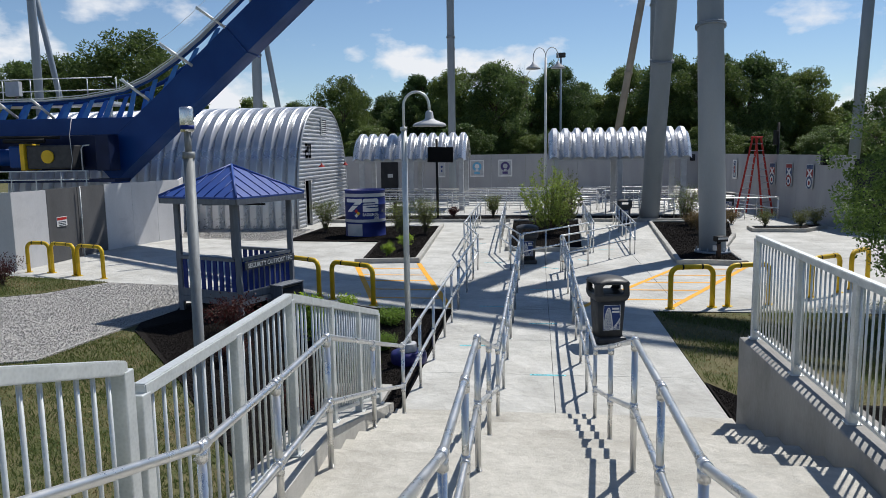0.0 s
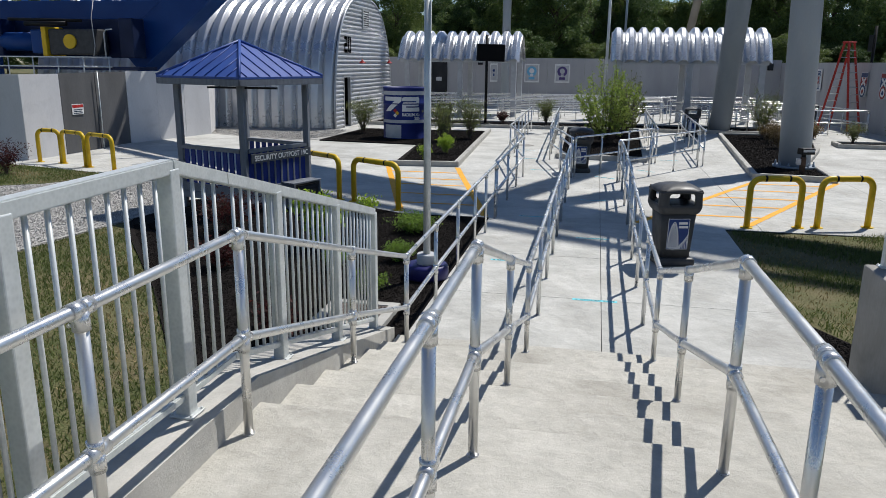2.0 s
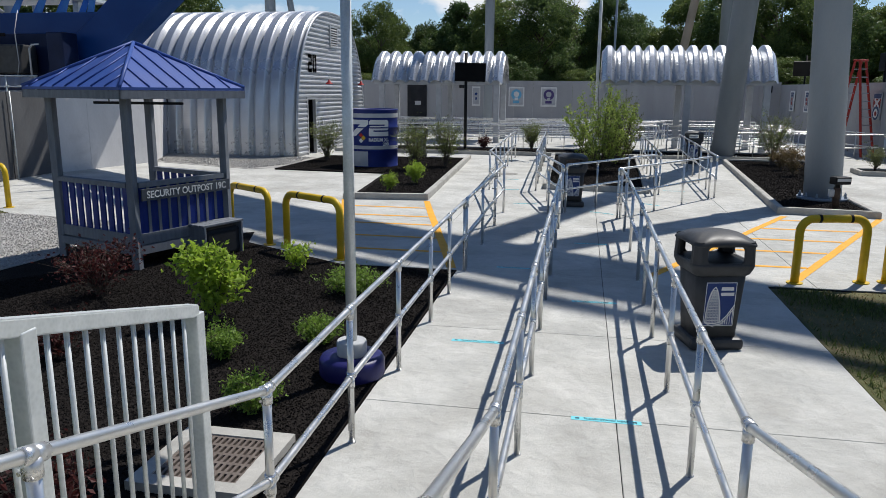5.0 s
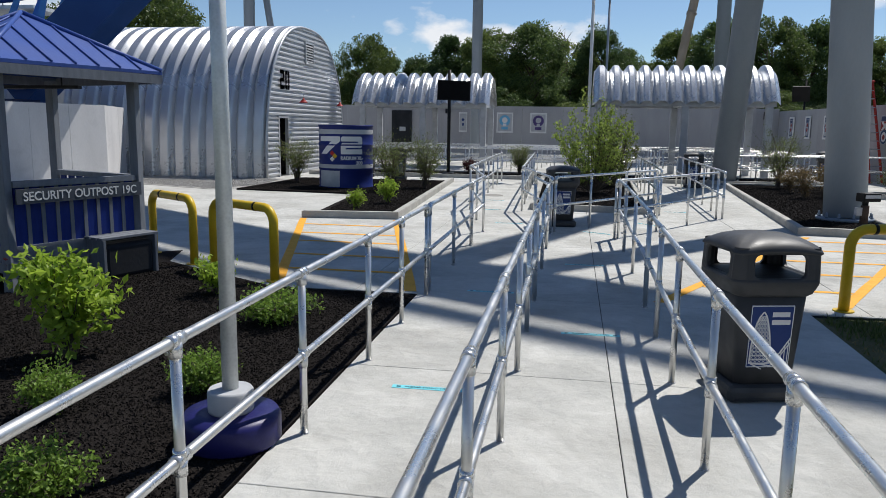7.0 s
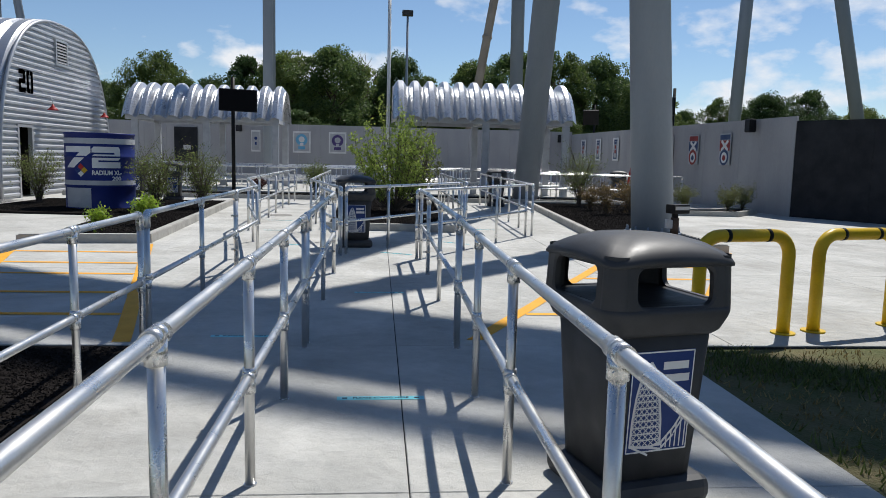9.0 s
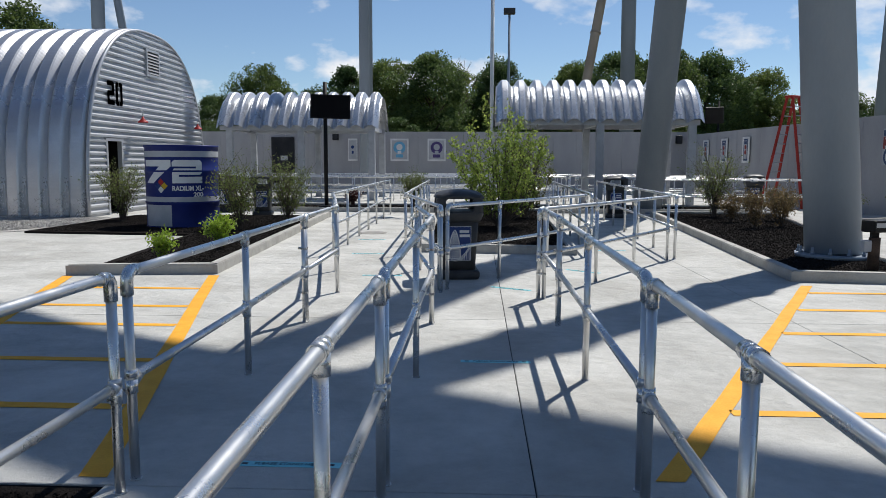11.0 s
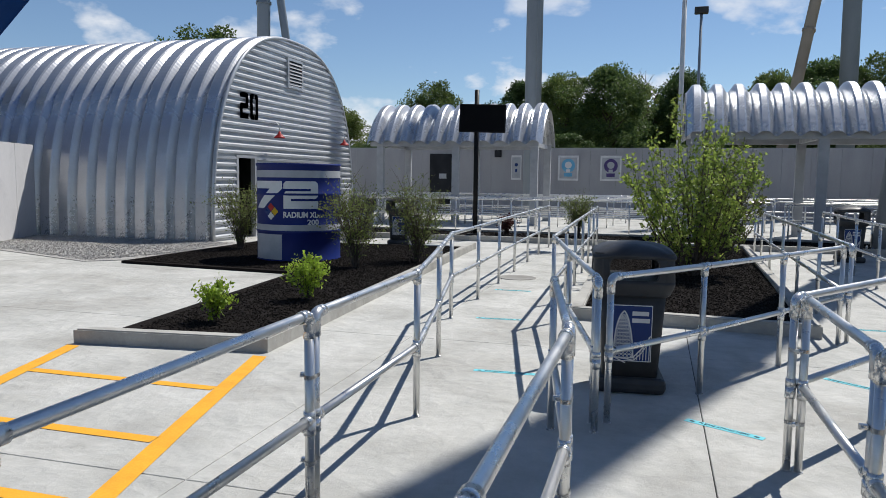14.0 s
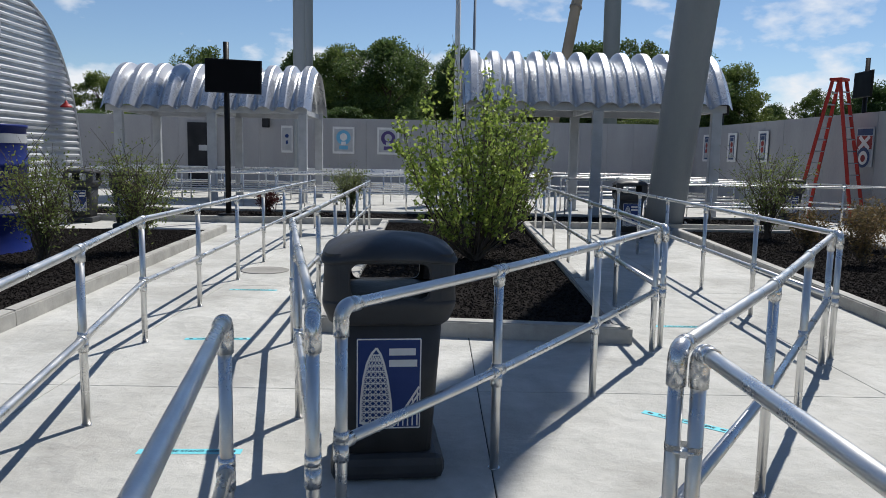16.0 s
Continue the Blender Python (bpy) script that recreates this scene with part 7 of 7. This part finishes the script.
def blades(name, poly, z, count, mat, seed, hgt, keep, label):
    """Grass blades, thinned by a slow noise so that patches differ."""
    rng = np.random.default_rng(seed)
    p = scatter(poly, count, rng)
    k = np.array([keep(noise.noise(Vector((x * 0.9, y * 0.9, 3.1))), rng.uniform()) for x, y in p])
    p = p[k]
    n_ = len(p)
    an = rng.uniform(0, 2 * math.pi, n_)
    lean = rng.normal(size=(n_, 2)) * hgt * 0.5
    hh = hgt * rng.uniform(0.5, 1.3, n_)
    wv = np.stack([np.cos(an), np.sin(an)], 1) * 0.007
    v = np.zeros((n_, 3, 3))
    v[:, 0, :2], v[:, 1, :2], v[:, 2, :2] = p - wv, p + wv, p + lean
    v[:, 0, 2] = v[:, 1, 2] = z
    v[:, 2, 2] = z + hh
    me = bpy.data.meshes.new(name)
    me.from_pydata(v.reshape(-1, 3).tolist(), [], np.arange(n_ * 3).reshape(-1, 3).tolist())
    tagged(mesh_part(name, me, mat), label, "grass", kind="stuff")


LAWN_W = [(-2.46, -6.5), (-2.46, 0.45), (-4.2, 2.6), (-5.8, 4.8), (-8.4, 8.0), (-8.7, 7.9), (-8.92, 5.8), (-10.5, 5.05), (-7.5, -6.5)]
LAWN_E = [(2.75, 4.65), (8.9, 4.4), (8.9, 12.2), (4.4, 10.35), (2.3, 10.3), (2.3, 5.5)]
LAWN_N = [(-16.2, 14.2), (-12.3, 13.3), (-13.05, 11.7), (-15.9, 9.8), (-17, 10)]
for nm, poly, k, sd in (("grass_west", LAWN_W, 70000, 61), ("grass_east", LAWN_E, 42000, 62), ("grass_north", LAWN_N, 14000, 63)):
    thick = {"grass_west": 0.9, "grass_east": 0.36}.get(nm, 0.5)
    lz = 0.018 if nm == "grass_north" else -0.02
    blades(nm, poly, lz, k, BLADE, sd, 0.08 if nm == "grass_east" else 0.055, lambda nz, r: r < thick + nz * (2.4 if nm == "grass_east" else 1.3), "thin green grass blades on the lawn")
    blades("dry_" + nm, poly, lz, k // 2, STRAW, sd + 10, 0.04, lambda nz, r: r < 0.28 - nz * 1.0, "dry straw-coloured grass blades on the lawn")


def chips(name, poly, z, count, size, mat, seed, label, cat, lump=0.4):
    """Small flakes lying at random tilts."""
    rng = np.random.default_rng(seed)
    p = scatter(poly, count, rng)
    n_ = len(p)
    base = np.concatenate([p, np.full((n_, 1), z)], 1)
    a = rng.normal(size=(n_, 3)) * np.array((1, 1, lump))
    a /= np.linalg.norm(a, axis=1)[:, None]
    c = rng.normal(size=(n_, 3)) * np.array((1, 1, lump))
    c -= a * np.sum(a * c, axis=1)[:, None]
    c /= np.linalg.norm(c, axis=1)[:, None]
    s = size * rng.uniform(0.4, 1.4, n_)[:, None]
    up = np.cross(a, c)
    up *= np.sign(up[:, 2:3] + 1e-9)
    v = np.stack([base - a * s, base + c * s * 0.45, base + a * s, base - c * s * 0.45, base + up * s * 0.45 + np.array((0, 0, 0.004))], 1)
    idx = np.arange(n_)[:, None] * 5
    f = np.concatenate([idx + np.array([[0, 1, 4]]), idx + np.array([[1, 2, 4]]), idx + np.array([[2, 3, 4]]), idx + np.array([[3, 0, 4]])], 0)
    me = bpy.data.meshes.new(name)
    me.from_pydata(v.reshape(-1, 3).tolist(), [], f.tolist())
    tagged(mesh_part(name, me, mat), label, cat, kind="stuff")


BEDPOLY = [(-2.45, 1.0), (-2.45, 3.2), (-2.16, 3.55), (-2.16, 10.3), (-3.9, 10.3), (-6.0, 11.5), (-8.3, 8.1), (-5.8, 4.85), (-4.2, 2.65)]
chips("bark_chips", BEDPOLY, 0.006, 90000, 0.0145, CHIP, 71, "black bark chips on the planting bed", "mulch")
chips("bark_chips", [(-5.75, 17.25), (-4.2, 17.45), (-4.8, 28.3), (-10.1, 28.0), (-10.2, 22.95), (-6.4, 22.65)], 0.053, 34000, 0.02, CHIP, 72, "black bark chips in a kerbed bed", "mulch")
chips("bark_chips", [(-1.2, 20.25), (1.28, 20.05), (1.68, 30.3), (-1.38, 30.3)], 0.098, 22000, 0.02, CHIP, 73, "black bark chips in a kerbed bed", "mulch")
chips("bark_chips", [(-10.7, 30.8), (8.5, 30.8), (8.5, 32.9), (-10.7, 32.9)], 0.1, 9000, 0.03, CHIP, 78, "black bark chips in the bed before the queue", "mulch")
chips("bark_chips", [(4.15, 17.28), (5.85, 17.07), (6.05, 20.5), (7.3, 24.3), (8.5, 29.4), (5.1, 29.4)], 0.1, 22000, 0.02, CHIP, 74, "black bark chips in a kerbed bed", "mulch")
chips("bark_chips", [(2.3, 2.95), (4.5, 2.95), (4.5, 4.4), (2.7, 4.5), (2.3, 5.3)], 0.006, 12000, 0.0145, CHIP, 75, "black bark chips below the wall", "mulch")
chips("stones", [(-9.0, 5.8), (-8.78, 8.0), (-8.5, 9.9), (-9.4, 12.8), (-12.1, 13.2), (-12.95, 11.5), (-16.0, 9.5), (-19, 8.3), (-17, 3.7), (-11.5, 4.75)], 0.016, 45000, 0.024, STONE, 76, "loose grey crushed stones on the drive", "gravel", 0.9)
chips("stones", [(-11.2, 22.9), (-10.5, 24.6), (-10.7, 27.4), (-17, 27.4), (-16, 24.6)], 0.018, 9000, 0.03, STONE, 77, "loose grey crushed stones before the hut", "gravel", 0.9)
